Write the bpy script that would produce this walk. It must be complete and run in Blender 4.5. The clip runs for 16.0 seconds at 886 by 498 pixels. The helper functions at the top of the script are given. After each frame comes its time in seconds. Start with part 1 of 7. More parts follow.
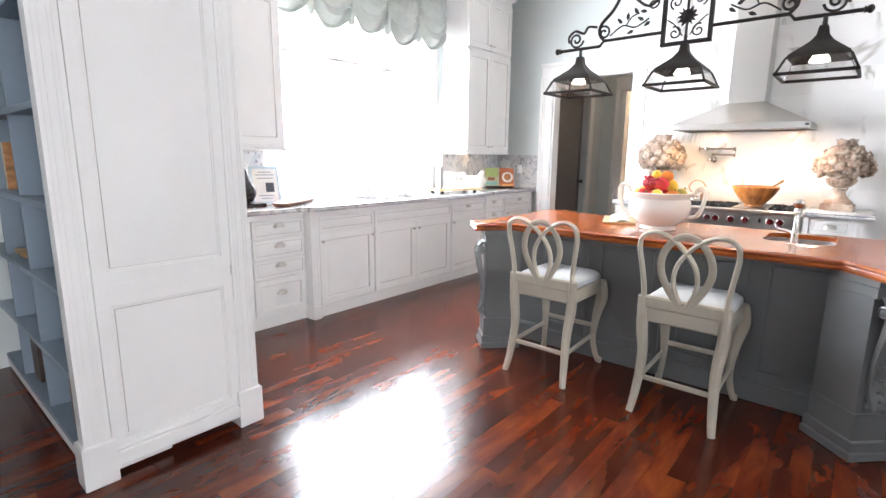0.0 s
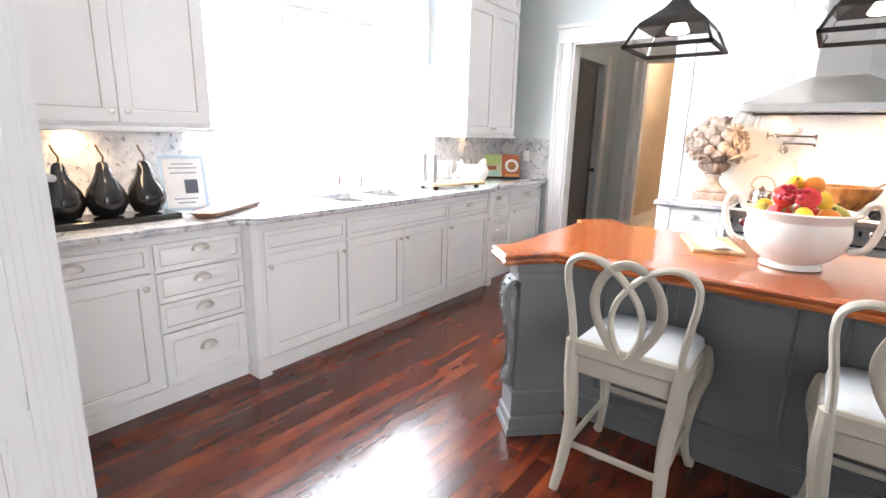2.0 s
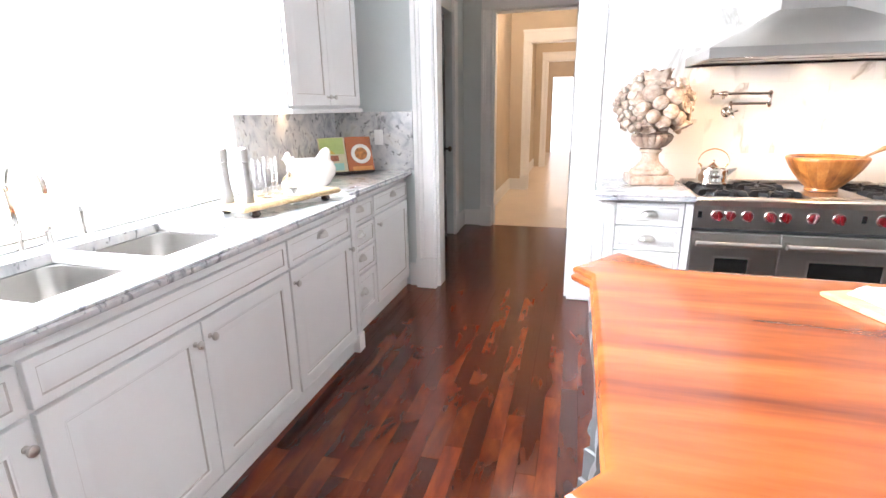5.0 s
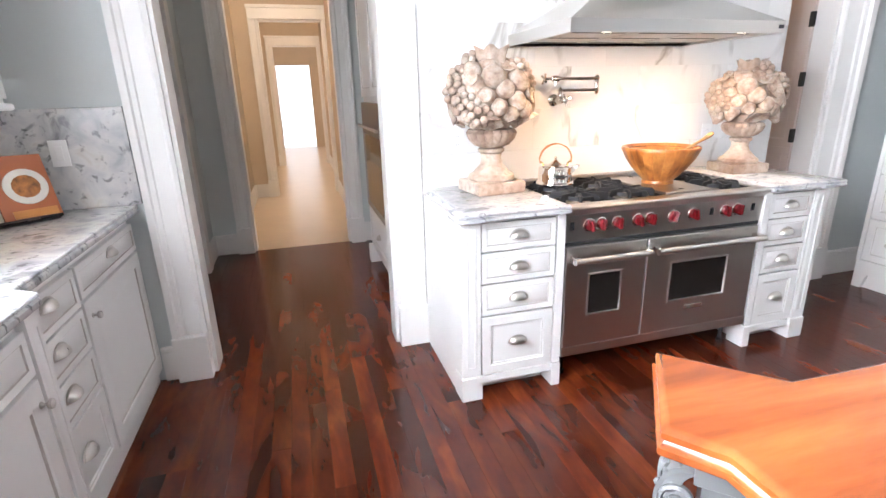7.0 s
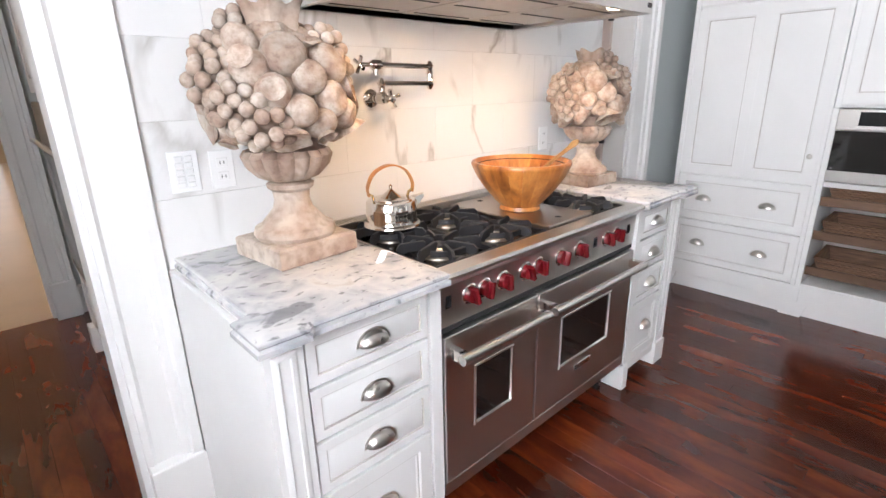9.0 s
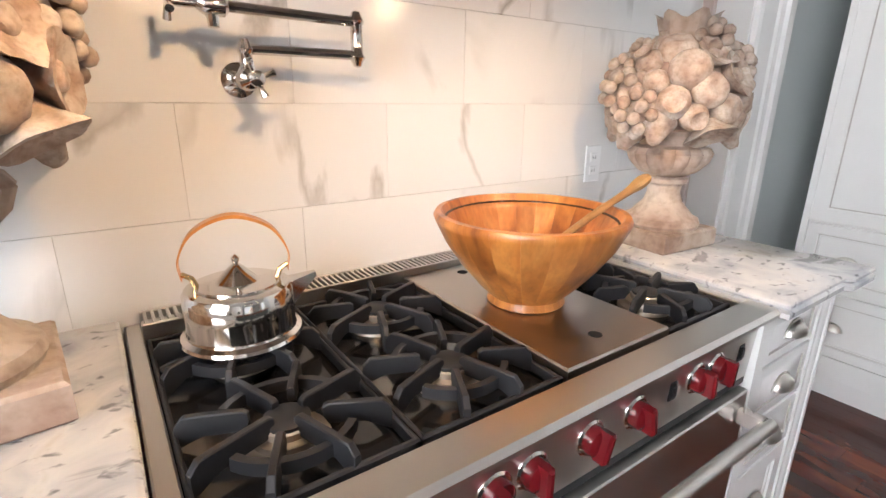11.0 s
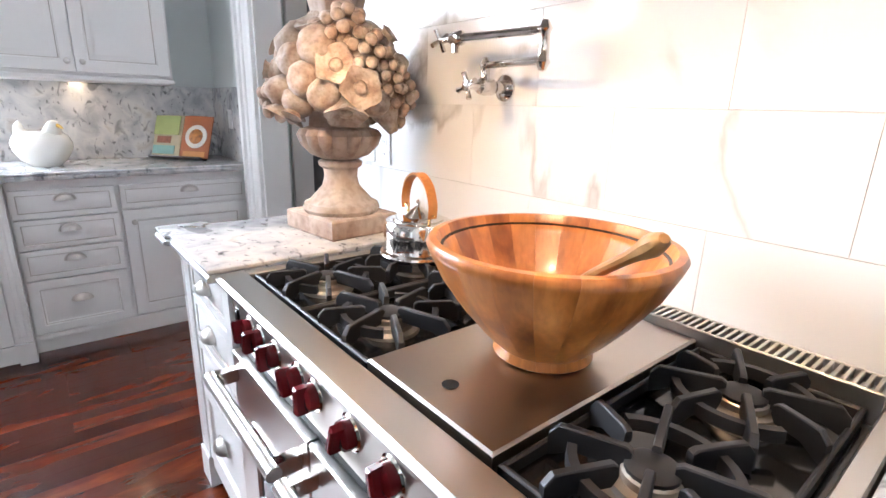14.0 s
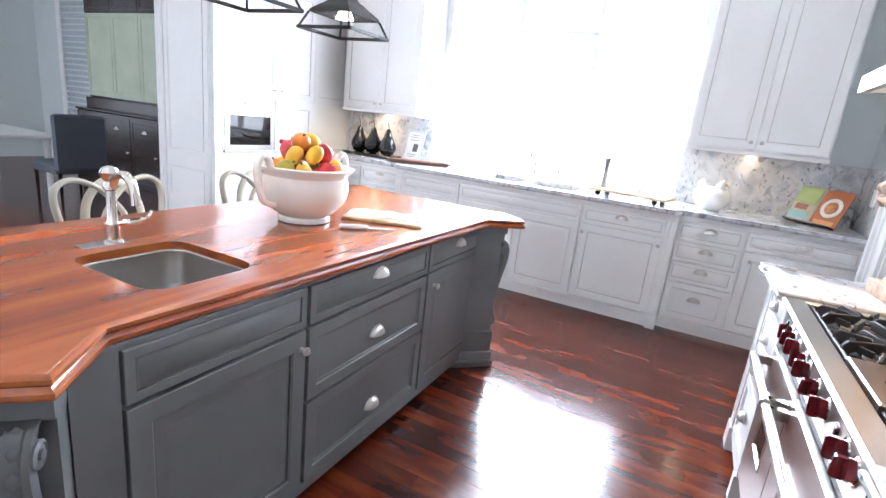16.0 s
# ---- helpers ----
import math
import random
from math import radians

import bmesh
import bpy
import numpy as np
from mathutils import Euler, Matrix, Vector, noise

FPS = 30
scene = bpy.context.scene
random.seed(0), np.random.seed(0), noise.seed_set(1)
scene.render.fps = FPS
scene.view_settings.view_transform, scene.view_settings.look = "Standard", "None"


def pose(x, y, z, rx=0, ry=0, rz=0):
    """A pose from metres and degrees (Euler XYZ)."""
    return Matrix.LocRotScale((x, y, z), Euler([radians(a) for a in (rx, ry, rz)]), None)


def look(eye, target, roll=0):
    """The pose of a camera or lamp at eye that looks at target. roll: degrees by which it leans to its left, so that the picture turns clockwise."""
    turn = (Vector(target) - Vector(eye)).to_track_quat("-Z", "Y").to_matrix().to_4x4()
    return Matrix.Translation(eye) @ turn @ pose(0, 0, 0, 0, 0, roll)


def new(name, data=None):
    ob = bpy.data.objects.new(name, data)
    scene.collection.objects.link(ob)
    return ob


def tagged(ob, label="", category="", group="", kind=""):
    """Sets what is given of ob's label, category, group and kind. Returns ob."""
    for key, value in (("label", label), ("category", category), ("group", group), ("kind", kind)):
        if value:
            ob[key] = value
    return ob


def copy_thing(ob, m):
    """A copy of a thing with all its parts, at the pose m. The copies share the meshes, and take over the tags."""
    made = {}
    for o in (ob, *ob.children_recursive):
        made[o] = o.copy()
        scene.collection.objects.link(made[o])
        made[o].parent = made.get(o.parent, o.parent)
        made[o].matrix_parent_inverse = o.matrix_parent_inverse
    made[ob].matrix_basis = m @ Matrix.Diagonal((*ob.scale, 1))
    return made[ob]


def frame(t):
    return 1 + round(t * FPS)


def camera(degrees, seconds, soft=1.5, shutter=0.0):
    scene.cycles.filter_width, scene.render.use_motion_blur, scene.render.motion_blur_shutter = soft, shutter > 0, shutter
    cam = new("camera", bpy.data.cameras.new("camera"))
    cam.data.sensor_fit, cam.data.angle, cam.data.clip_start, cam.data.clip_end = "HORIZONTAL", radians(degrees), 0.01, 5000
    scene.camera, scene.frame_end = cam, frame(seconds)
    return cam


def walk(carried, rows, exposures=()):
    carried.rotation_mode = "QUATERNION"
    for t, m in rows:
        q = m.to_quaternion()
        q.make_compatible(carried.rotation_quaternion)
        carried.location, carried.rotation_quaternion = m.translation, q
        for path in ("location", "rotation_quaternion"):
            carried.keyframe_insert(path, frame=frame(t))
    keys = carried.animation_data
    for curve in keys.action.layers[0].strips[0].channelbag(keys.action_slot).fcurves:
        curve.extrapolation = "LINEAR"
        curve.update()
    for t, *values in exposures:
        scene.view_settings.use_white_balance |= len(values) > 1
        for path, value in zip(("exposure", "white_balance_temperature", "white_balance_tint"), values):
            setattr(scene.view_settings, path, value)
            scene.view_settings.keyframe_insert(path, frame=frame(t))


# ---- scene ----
from mathutils import geometry
cam = camera(84.0, 16.0)
PATH = [
    (0, (0.267, 0.396, 1.416), (-1.005, 1.894, 1.047), 0.6),
    (0.5, (0.04, 0.601, 1.438), (-1.215, 2.11, 1.053), 1.2),
    (1, (-0.175, 0.836, 1.46), (-1.427, 2.343, 1.055), 1.4),
    (1.5, (-0.457, 1.062, 1.461), (-1.677, 2.59, 1.036), 1.4),
    (2, (-0.713, 1.302, 1.473), (-1.897, 2.848, 1.02), 1.4),
    (2.5, (-0.974, 1.524, 1.472), (-2.101, 3.108, 1.001), 1.1),
    (3, (-1.276, 1.738, 1.461), (-2.298, 3.385, 0.972), 0.9),
    (3.2, (-1.351, 1.824, 1.426), (-2.352, 3.491, 0.958), 0.3),
    (5.3, (-2.165, 2.914, 1.471), (-2.494, 4.805, 0.908), -0.7),
    (5.5, (-2.29, 3.009, 1.474), (-2.489, 4.915, 0.904), -0.6),
    (6, (-2.423, 3.294, 1.473), (-2.372, 5.208, 0.895), -0.6),
    (6.5, (-2.447, 3.571, 1.46), (-2.188, 5.467, 0.876), -0.9),
    (7, (-2.491, 3.871, 1.466), (-1.969, 5.706, 0.866), -1.6),
    (7.5, (-2.485, 4.165, 1.444), (-1.704, 5.904, 0.841), -1.7),
    (8, (-2.403, 4.442, 1.464), (-1.416, 6.06, 0.824), -1.1),
    (8.5, (-2.333, 4.688, 1.442), (-1.157, 6.186, 0.828), -1.7),
    (9, (-2.185, 4.916, 1.449), (-0.896, 6.313, 0.826), -1.1),
    (11.5, (-1.062, 5.516, 1.377), (-0.162, 7.197, 0.773), 2.7),
    (12, (-0.842, 5.549, 1.405), (-0.339, 7.36, 0.721), 3.3),
    (12.5, (-0.653, 5.583, 1.376), (-0.638, 7.471, 0.715), 2.1),
    (13, (-0.462, 5.609, 1.377), (-1.014, 7.41, 0.705), 1.0),
    (13.5, (-0.277, 5.609, 1.381), (-1.353, 7.168, 0.741), 0.6),
    (14, (-0.073, 5.557, 1.358), (-1.558, 6.779, 0.81), 1.7),
    (14.5, (0.168, 5.546, 1.366), (-1.624, 6.272, 0.855), 1.9),
    (15, (0.439, 5.517, 1.407), (-1.49, 5.705, 0.915), 2.5),
    (15.5, (0.707, 5.493, 1.456), (-1.195, 5.13, 0.956), 4.8),
    (16, (0.922, 5.472, 1.461), (-0.813, 4.615, 0.955), 6.4),
]
LEVELS = [(0, -0.02, 6350, 15), (3, 0.02, 6350, 15), (5.5, 0.0, 6250, 16), (7, -0.22, 6250, 16), (9, -0.7, 6350, 16), (12.5, -0.8, 6450, 14), (14, -0.32, 5900, 14), (15, -0.05, 5800, 14), (16, 0.05, 5750, 14)]
walk(cam, [(t, look(eye, target, roll)) for t, eye, target, roll in PATH], LEVELS)

# ---- world, sun, large lights ----
world = bpy.data.worlds.new("sky")
scene.world = world
world.use_nodes = True
wn = world.node_tree.nodes
sky = wn.new("ShaderNodeTexSky")
sky.sky_type, sky.sun_disc, sky.sun_elevation, sky.sun_rotation = "NISHITA", False, radians(40), radians(250)
world.node_tree.links.new(sky.outputs[0], wn["Background"].inputs[0])
wn["Background"].inputs[1].default_value = 0.12


def area(name, m, sx, sy, watts, colour, spread=180):
    d = bpy.data.lights.new(name, "AREA")
    d.shape, d.size, d.size_y, d.energy, d.color, d.spread = "RECTANGLE", sx, sy, watts, colour, radians(spread)
    ob = new(name, d)
    ob.matrix_world = m
    return ob


def spot(name, eye, target, watts, colour, degrees, radius=0.03, blend=0.6):
    d = bpy.data.lights.new(name, "SPOT")
    d.energy, d.color, d.spot_size, d.spot_blend, d.shadow_soft_size = watts, colour, radians(degrees), blend, radius
    ob = new(name, d)
    ob.matrix_world = look(eye, target)
    return ob


def point(name, at, watts, colour, radius=0.04):
    d = bpy.data.lights.new(name, "POINT")
    d.energy, d.color, d.shadow_soft_size = watts, colour, radius
    ob = new(name, d)
    ob.location = at
    return ob


SUN = bpy.data.lights.new("sun", "SUN")
SUN.energy, SUN.angle, SUN.color = 2.5, radians(0.5), (1, 0.95, 0.88)
new("sun", SUN).matrix_world = look((-10, -4, 12), (0, 0, 0))
WARM = (1.0, 0.72, 0.42)
DAY = (0.86, 0.94, 1.0)
area("window_daylight", look((-4.02, 4.05, 2.05), (-2.0, 4.05, 0.95)), 2.4, 1.85, 380, (0.90, 0.96, 1.0))
area("dining_daylight", look((-0.6, -5.2, 1.9), (-0.6, 0, 1.5)), 3.4, 2.2, 3, DAY)
# added fill from an unseen east window, for faces turned that way
area("living_daylight_fill", look((4.3, -1.2, 1.9), (0, 1.5, 1.5)), 2.6, 2.2, 28, DAY)
for i, hx in enumerate((-1.12, -0.37)):
    spot("hood_spot", (hx, 5.95, 1.70), (hx, 6.42, 0.9), 30, (1.0, 0.66, 0.36), 140, 0.022, 0.9)
for lx, ly in ((-1.0, 0.9), (-1.0, 5.2), (0.7, 5.2), (-2.6, 2.6), (-2.5, 5.2)):
    spot("ceiling_downlight_lamp", (lx, ly, 3.6), (lx, ly, 0), 3, (1.0, 0.80, 0.56), 95, 0.05, 0.8)
area("undercabinet_lamp", look((-3.76, 5.8, 1.442), (-3.83, 5.8, 0)), 0.06, 0.7, 1.5, WARM)
area("undercabinet_lamp", look((-3.76, 2.2, 1.442), (-3.83, 2.2, 0)), 0.06, 0.8, 6, WARM)
point("hall_lamp", (-2.55, 9.75, 3.28), 120, (1.0, 0.82, 0.62), 0.1)
point("hall_lamp", (-2.4, 12.7, 3.28), 140, (1.0, 0.82, 0.62), 0.1)
point("hall_lamp", (-2.3, 16.6, 3.28), 140, (1.0, 0.86, 0.72), 0.1)
point("hall_lamp", (-2.5, 7.9, 3.25), 7.0, (1.0, 0.86, 0.70), 0.05)
# added warm fill for the side room; no fitting stands there
point("side_room_lamp", (1.6, 7.9, 2.4), 22, (1.0, 0.72, 0.45), 0.1)

# ---- materials ----


def material(name):
    m = bpy.data.materials.new(name)
    m.use_nodes = True
    return m, m.node_tree.nodes, m.node_tree.links, m.node_tree.nodes["Principled BSDF"]


def tex(ns, ls, kind, scale, stretch=(1, 1, 1), space="Object", detail=6, **more):
    c = ns.new("ShaderNodeTexCoord")
    mp = ns.new("ShaderNodeMapping")
    mp.inputs["Scale"].default_value = stretch
    ls.new(c.outputs[space], mp.inputs[0])
    t = ns.new(kind)
    t.inputs["Scale"].default_value = scale
    if "Detail" in t.inputs:
        t.inputs["Detail"].default_value = detail
    for k, v in more.items():
        t.inputs[k].default_value = v
    ls.new(mp.outputs[0], t.inputs["Vector"])
    return t, mp


def ramp(ns, ls, source, stops):
    r = ns.new("ShaderNodeValToRGB")
    e = r.color_ramp.elements
    while len(e) < len(stops):
        e.new(0.5)
    for k, (p, c) in zip(e, stops):
        k.position, k.color = p, (*c, 1)
    ls.new(source, r.inputs[0])
    return r


def mixed(ns, ls, a, b, fac, mode="MIX"):
    m = ns.new("ShaderNodeMix")
    m.data_type, m.blend_type = "RGBA", mode
    for sock, v in ((m.inputs[0], fac), (m.inputs[6], a), (m.inputs[7], b)):
        if hasattr(v, "is_linked"):
            ls.new(v, sock)
        else:
            sock.default_value = v if not isinstance(v, tuple) else (*v, 1)
    return m.outputs[2]


def bump(ns, ls, p, height, strength, distance=0.002):
    b = ns.new("ShaderNodeBump")
    b.inputs["Strength"].default_value, b.inputs["Distance"].default_value = strength, distance
    ls.new(height, b.inputs["Height"])
    ls.new(b.outputs[0], p.inputs["Normal"])


def painted(name, colour, rough=0.4, wear=0.05, grain=60, dark=None):
    """Brushed paint with faint mottling and soft relief."""
    m, ns, ls, p = material(name)
    a, _ = tex(ns, ls, "ShaderNodeTexNoise", 2.5)
    b, _ = tex(ns, ls, "ShaderNodeTexNoise", grain, (1, 1, 0.25))
    lo = dark or tuple(c * (1 - wear) for c in colour)
    r = ramp(ns, ls, a.outputs[0], ((0.3, lo), (0.65, colour)))
    ls.new(r.outputs[0], p.inputs["Base Color"])
    rr = ns.new("ShaderNodeMapRange")
    rr.inputs["To Min"].default_value, rr.inputs["To Max"].default_value = rough * 0.85, rough * 1.2
    ls.new(b.outputs[0], rr.inputs[0])
    ls.new(rr.outputs[0], p.inputs["Roughness"])
    bump(ns, ls, p, b.outputs[0], 0.12, 0.001)
    return m


def timber(name, lo, mid, hi, rough=0.3, stretch=(1, 12, 12), scale=2.2, coat=0.0, vary=0.25, relief=0.1):
    """Figured wood: long grain, slow bands and a tone of its own for each piece."""
    m, ns, ls, p = material(name)
    a, mp = tex(ns, ls, "ShaderNodeTexNoise", scale, stretch, Distortion=0.6)
    b, mq = tex(ns, ls, "ShaderNodeTexNoise", scale * 7, stretch)
    info = ns.new("ShaderNodeObjectInfo")
    ad = ns.new("ShaderNodeVectorMath")
    ad.operation = "SCALE"
    ad.inputs[0].default_value = (7, 11, 3)
    ls.new(info.outputs["Random"], ad.inputs["Scale"])
    for q in (mp, mq):
        ls.new(ad.outputs[0], q.inputs["Location"])
    r = ramp(ns, ls, a.outputs[0], ((0.28, lo), (0.5, mid), (0.72, hi)))
    g = ramp(ns, ls, b.outputs[0], ((0.35, (0.72, 0.72, 0.72)), (0.6, (1, 1, 1))))
    c = mixed(ns, ls, r.outputs[0], g.outputs[0], 0.6, "MULTIPLY")
    hs = ns.new("ShaderNodeHueSaturation")
    v = ns.new("ShaderNodeMapRange")
    v.inputs["To Min"].default_value, v.inputs["To Max"].default_value = 1 - vary, 1 + vary
    ls.new(info.outputs["Random"], v.inputs[0])
    ls.new(v.outputs[0], hs.inputs["Value"])
    ls.new(c, hs.inputs["Color"])
    ls.new(hs.outputs[0], p.inputs["Base Color"])
    rr = ns.new("ShaderNodeMapRange")
    rr.inputs["To Min"].default_value, rr.inputs["To Max"].default_value = rough * 0.8, rough * 1.25
    ls.new(b.outputs[0], rr.inputs[0])
    ls.new(rr.outputs[0], p.inputs["Roughness"])
    p.inputs["Coat Weight"].default_value, p.inputs["Coat Roughness"].default_value = coat, 0.1
    bump(ns, ls, p, b.outputs[0], relief, 0.0008)
    return m


def metal(name, colour, rough, stretch=(1, 1, 1), scale=40, spread=0.25):
    m, ns, ls, p = material(name)
    p.inputs["Metallic"].default_value = 1
    p.inputs["Base Color"].default_value = (*colour, 1)
    a, _ = tex(ns, ls, "ShaderNodeTexNoise", scale, stretch)
    rr = ns.new("ShaderNodeMapRange")
    rr.inputs["To Min"].default_value, rr.inputs["To Max"].default_value = rough * (1 - spread), rough * (1 + spread)
    ls.new(a.outputs[0], rr.inputs[0])
    ls.new(rr.outputs[0], p.inputs["Roughness"])
    return m


def plain(name, colour, rough=0.5, metallic=0.0, mottle=0.15, scale=12):
    m, ns, ls, p = material(name)
    a, _ = tex(ns, ls, "ShaderNodeTexNoise", scale)
    r = ramp(ns, ls, a.outputs[0], ((0.3, tuple(c * (1 - mottle) for c in colour)), (0.7, colour)))
    ls.new(r.outputs[0], p.inputs["Base Color"])
    p.inputs["Roughness"].default_value, p.inputs["Metallic"].default_value = rough, metallic
    return m


def glowing(name, colour, strength):
    m, ns, ls, p = material(name)
    p.inputs["Emission Color"].default_value = (*colour, 1)
    p.inputs["Emission Strength"].default_value = strength
    p.inputs["Base Color"].default_value = (*colour, 1)
    return m


def glazing(name, tint=(1, 1, 1), rough=0.0):
    m, ns, ls, p = material(name)
    p.inputs["Base Color"].default_value = (*tint, 1)
    p.inputs["Transmission Weight"].default_value, p.inputs["Roughness"].default_value, p.inputs["IOR"].default_value = 1, rough, 1.45
    return m


def marble_tile(name):
    m, ns, ls, p = material(name)
    info = ns.new("ShaderNodeObjectInfo")
    sc = ns.new("ShaderNodeVectorMath")
    sc.operation = "SCALE"
    sc.inputs[0].default_value = (31, 17, 23)
    ls.new(info.outputs["Random"], sc.inputs["Scale"])
    a, ma = tex(ns, ls, "ShaderNodeTexNoise", 1.5, (1.0, 1.0, 0.55), detail=7, Distortion=0.9)
    b, mb = tex(ns, ls, "ShaderNodeTexNoise", 1.3, detail=3)
    for q in (ma, mb):
        ls.new(sc.outputs[0], q.inputs["Location"])
    v = ramp(ns, ls, a.outputs[0], ((0.474, (0, 0, 0)), (0.5, (1, 1, 1)), (0.535, (0, 0, 0))))
    w = ramp(ns, ls, b.outputs[0], ((0.44, (0, 0, 0)), (0.60, (1, 1, 1))))
    f = mixed(ns, ls, v.outputs[0], w.outputs[0], 1.0, "MULTIPLY")
    base = ramp(ns, ls, b.outputs[0], ((0.3, (0.80, 0.79, 0.77)), (0.75, (0.70, 0.70, 0.69))))
    c = mixed(ns, ls, base.outputs[0], (0.40, 0.38, 0.35), f)
    ls.new(c, p.inputs["Base Color"])
    p.inputs["Roughness"].default_value = 0.22
    return m


def granite(name):
    m, ns, ls, p = material(name)
    a, _ = tex(ns, ls, "ShaderNodeTexNoise", 9, detail=8, Distortion=0.8)
    b, _ = tex(ns, ls, "ShaderNodeTexNoise", 26, (1, 1.6, 1), detail=4, Distortion=0.5)
    v, _ = tex(ns, ls, "ShaderNodeTexVoronoi", 55)
    d, _ = tex(ns, ls, "ShaderNodeTexNoise", 5.5, (1, 1.7, 1), detail=5, Distortion=1.0)
    base = ramp(ns, ls, a.outputs[0], ((0.30, (0.36, 0.37, 0.39)), (0.45, (0.52, 0.52, 0.53)), (0.60, (0.64, 0.63, 0.61)), (0.76, (0.50, 0.46, 0.41))))
    fleck = ramp(ns, ls, b.outputs[0], ((0.31, (0.03, 0.034, 0.045)), (0.40, (1, 1, 1))))
    c = mixed(ns, ls, base.outputs[0], fleck.outputs[0], 0.62, "MULTIPLY")
    blot = ramp(ns, ls, d.outputs[0], ((0.34, (0.07, 0.075, 0.09)), (0.39, (1, 1, 1))))
    c = mixed(ns, ls, c, blot.outputs[0], 0.5, "MULTIPLY")
    crystal = ramp(ns, ls, v.outputs["Distance"], ((0.0, (0.86, 0.86, 0.86)), (0.6, (1, 1, 1))))
    c = mixed(ns, ls, c, crystal.outputs[0], 0.7, "MULTIPLY")
    ls.new(c, p.inputs["Base Color"])
    p.inputs["Roughness"].default_value = 0.12
    return m


def stone_carving(name, fine=1.0, relief=0.5):
    m, ns, ls, p = material(name)
    a, _ = tex(ns, ls, "ShaderNodeTexNoise", 7 * fine, detail=8)
    b, _ = tex(ns, ls, "ShaderNodeTexNoise", 38 * fine, detail=5)
    info = ns.new("ShaderNodeObjectInfo")
    r = ramp(ns, ls, a.outputs[0], ((0.3, (0.27, 0.17, 0.125)), (0.45, (0.40, 0.30, 0.235)), (0.6, (0.50, 0.42, 0.35)), (0.75, (0.58, 0.51, 0.44))))
    g = ramp(ns, ls, b.outputs[0], ((0.3, (0.62, 0.58, 0.54)), (0.55, (1, 1, 1))))
    c = mixed(ns, ls, r.outputs[0], g.outputs[0], 0.7, "MULTIPLY")
    hs = ns.new("ShaderNodeHueSaturation")
    v = ns.new("ShaderNodeMapRange")
    v.inputs["To Min"].default_value, v.inputs["To Max"].default_value = 0.85, 1.12
    ls.new(info.outputs["Random"], v.inputs[0])
    ls.new(v.outputs[0], hs.inputs["Value"])
    ls.new(c, hs.inputs["Color"])
    ls.new(hs.outputs[0], p.inputs["Base Color"])
    p.inputs["Roughness"].default_value = 0.85
    bump(ns, ls, p, b.outputs[0], relief, 0.003)
    return m


M_WHITE = painted("white_cabinet_paint", (0.80, 0.79, 0.77), 0.32)
M_TRIM = painted("white_trim_paint", (0.82, 0.81, 0.79), 0.35)
M_GROOVE = plain("glaze_in_groove", (0.54, 0.50, 0.46), 0.6)
# plain darker grey for the groove lines of fronts that aren't white
M_DARKGROOVE = plain("darker_groove_line", (0.09, 0.088, 0.085), 0.6)
M_WALL = painted("pale_blue_grey_wall", (0.63, 0.67, 0.66), 0.7, 0.03, 140)
M_CEIL = painted("ceiling_white", (0.80, 0.80, 0.78), 0.8, 0.02)
M_GREY = painted("grey_island_paint", (0.165, 0.172, 0.174), 0.38, 0.2, 50)
M_TAN = painted("tan_wall", (0.58, 0.48, 0.36), 0.8, 0.08)
M_FLOOR = timber("dark_red_hardwood", (0.030, 0.0050, 0.0023), (0.082, 0.0138, 0.0046), (0.160, 0.034, 0.0095), 0.19, (4, 1.1, 4), 1.8, 0.05, 0.45, 0.03)
M_FLOOR.node_tree.nodes["Principled BSDF"].inputs["Specular IOR Level"].default_value = 0.42
M_TOP = timber("polished_mesquite_top", (0.15, 0.030, 0.009), (0.34, 0.078, 0.017), (0.50, 0.15, 0.034), 0.2, (0.8, 6, 6), 1.2, 0.35, 0.0, 0.03)
M_TILE = marble_tile("white_veined_marble")
M_GRANITE = granite("speckled_white_granite")
M_STONE = stone_carving("weathered_carved_stone")
M_FRUITSTONE = stone_carving("weathered_carved_fruit", 0.13, 0.25)
M_STEEL = metal("brushed_steel", (0.62, 0.60, 0.57), 0.3, (0.6, 90, 90), 6, 0.12)
M_STEELV = metal("satin_steel", (0.60, 0.58, 0.55), 0.32, (90, 90, 0.6), 6, 0.12)
# base colour darkened for the dim room it reflects and the bowl's shadow
M_GRIDDLE = metal("darkened_griddle_steel", (0.40, 0.36, 0.32), 0.28, (0.6, 90, 90), 6, 0.04)
M_SINK = metal("satin_sink_steel", (0.40, 0.385, 0.36), 0.4, (6, 6, 6), 20, 0.15)
M_FILTER = metal("filter_steel", (0.50, 0.48, 0.45), 0.5, scale=30)
M_CHROME = metal("polished_nickel", (0.74, 0.70, 0.65), 0.09, scale=15)
M_NICKEL = metal("brushed_nickel", (0.60, 0.57, 0.53), 0.3, scale=60)
M_IRON = plain("black_cast_iron", (0.012, 0.0125, 0.015), 0.5, 0.0, 0.3, 60)
M_BLACK = plain("black_enamel", (0.012, 0.012, 0.013), 0.12)
M_OVENGLASS = plain("dark_oven_glass", (0.012, 0.011, 0.010), 0.05)
M_RED = plain("deep_red_knob", (0.13, 0.007, 0.010), 0.16, 0, 0.1)
M_BOWL = timber("acacia_bowl", (0.20, 0.058, 0.012), (0.47, 0.165, 0.034), (0.62, 0.27, 0.068), 0.32, (9, 9, 0.7), 1.5, 0.15, 0.15, 0.03)
M_BENT = timber("orange_bent_wood", (0.38, 0.13, 0.02), (0.52, 0.20, 0.04), (0.60, 0.26, 0.07), 0.3, (3, 3, 3), 4, 0.2, 0.02, 0.05)
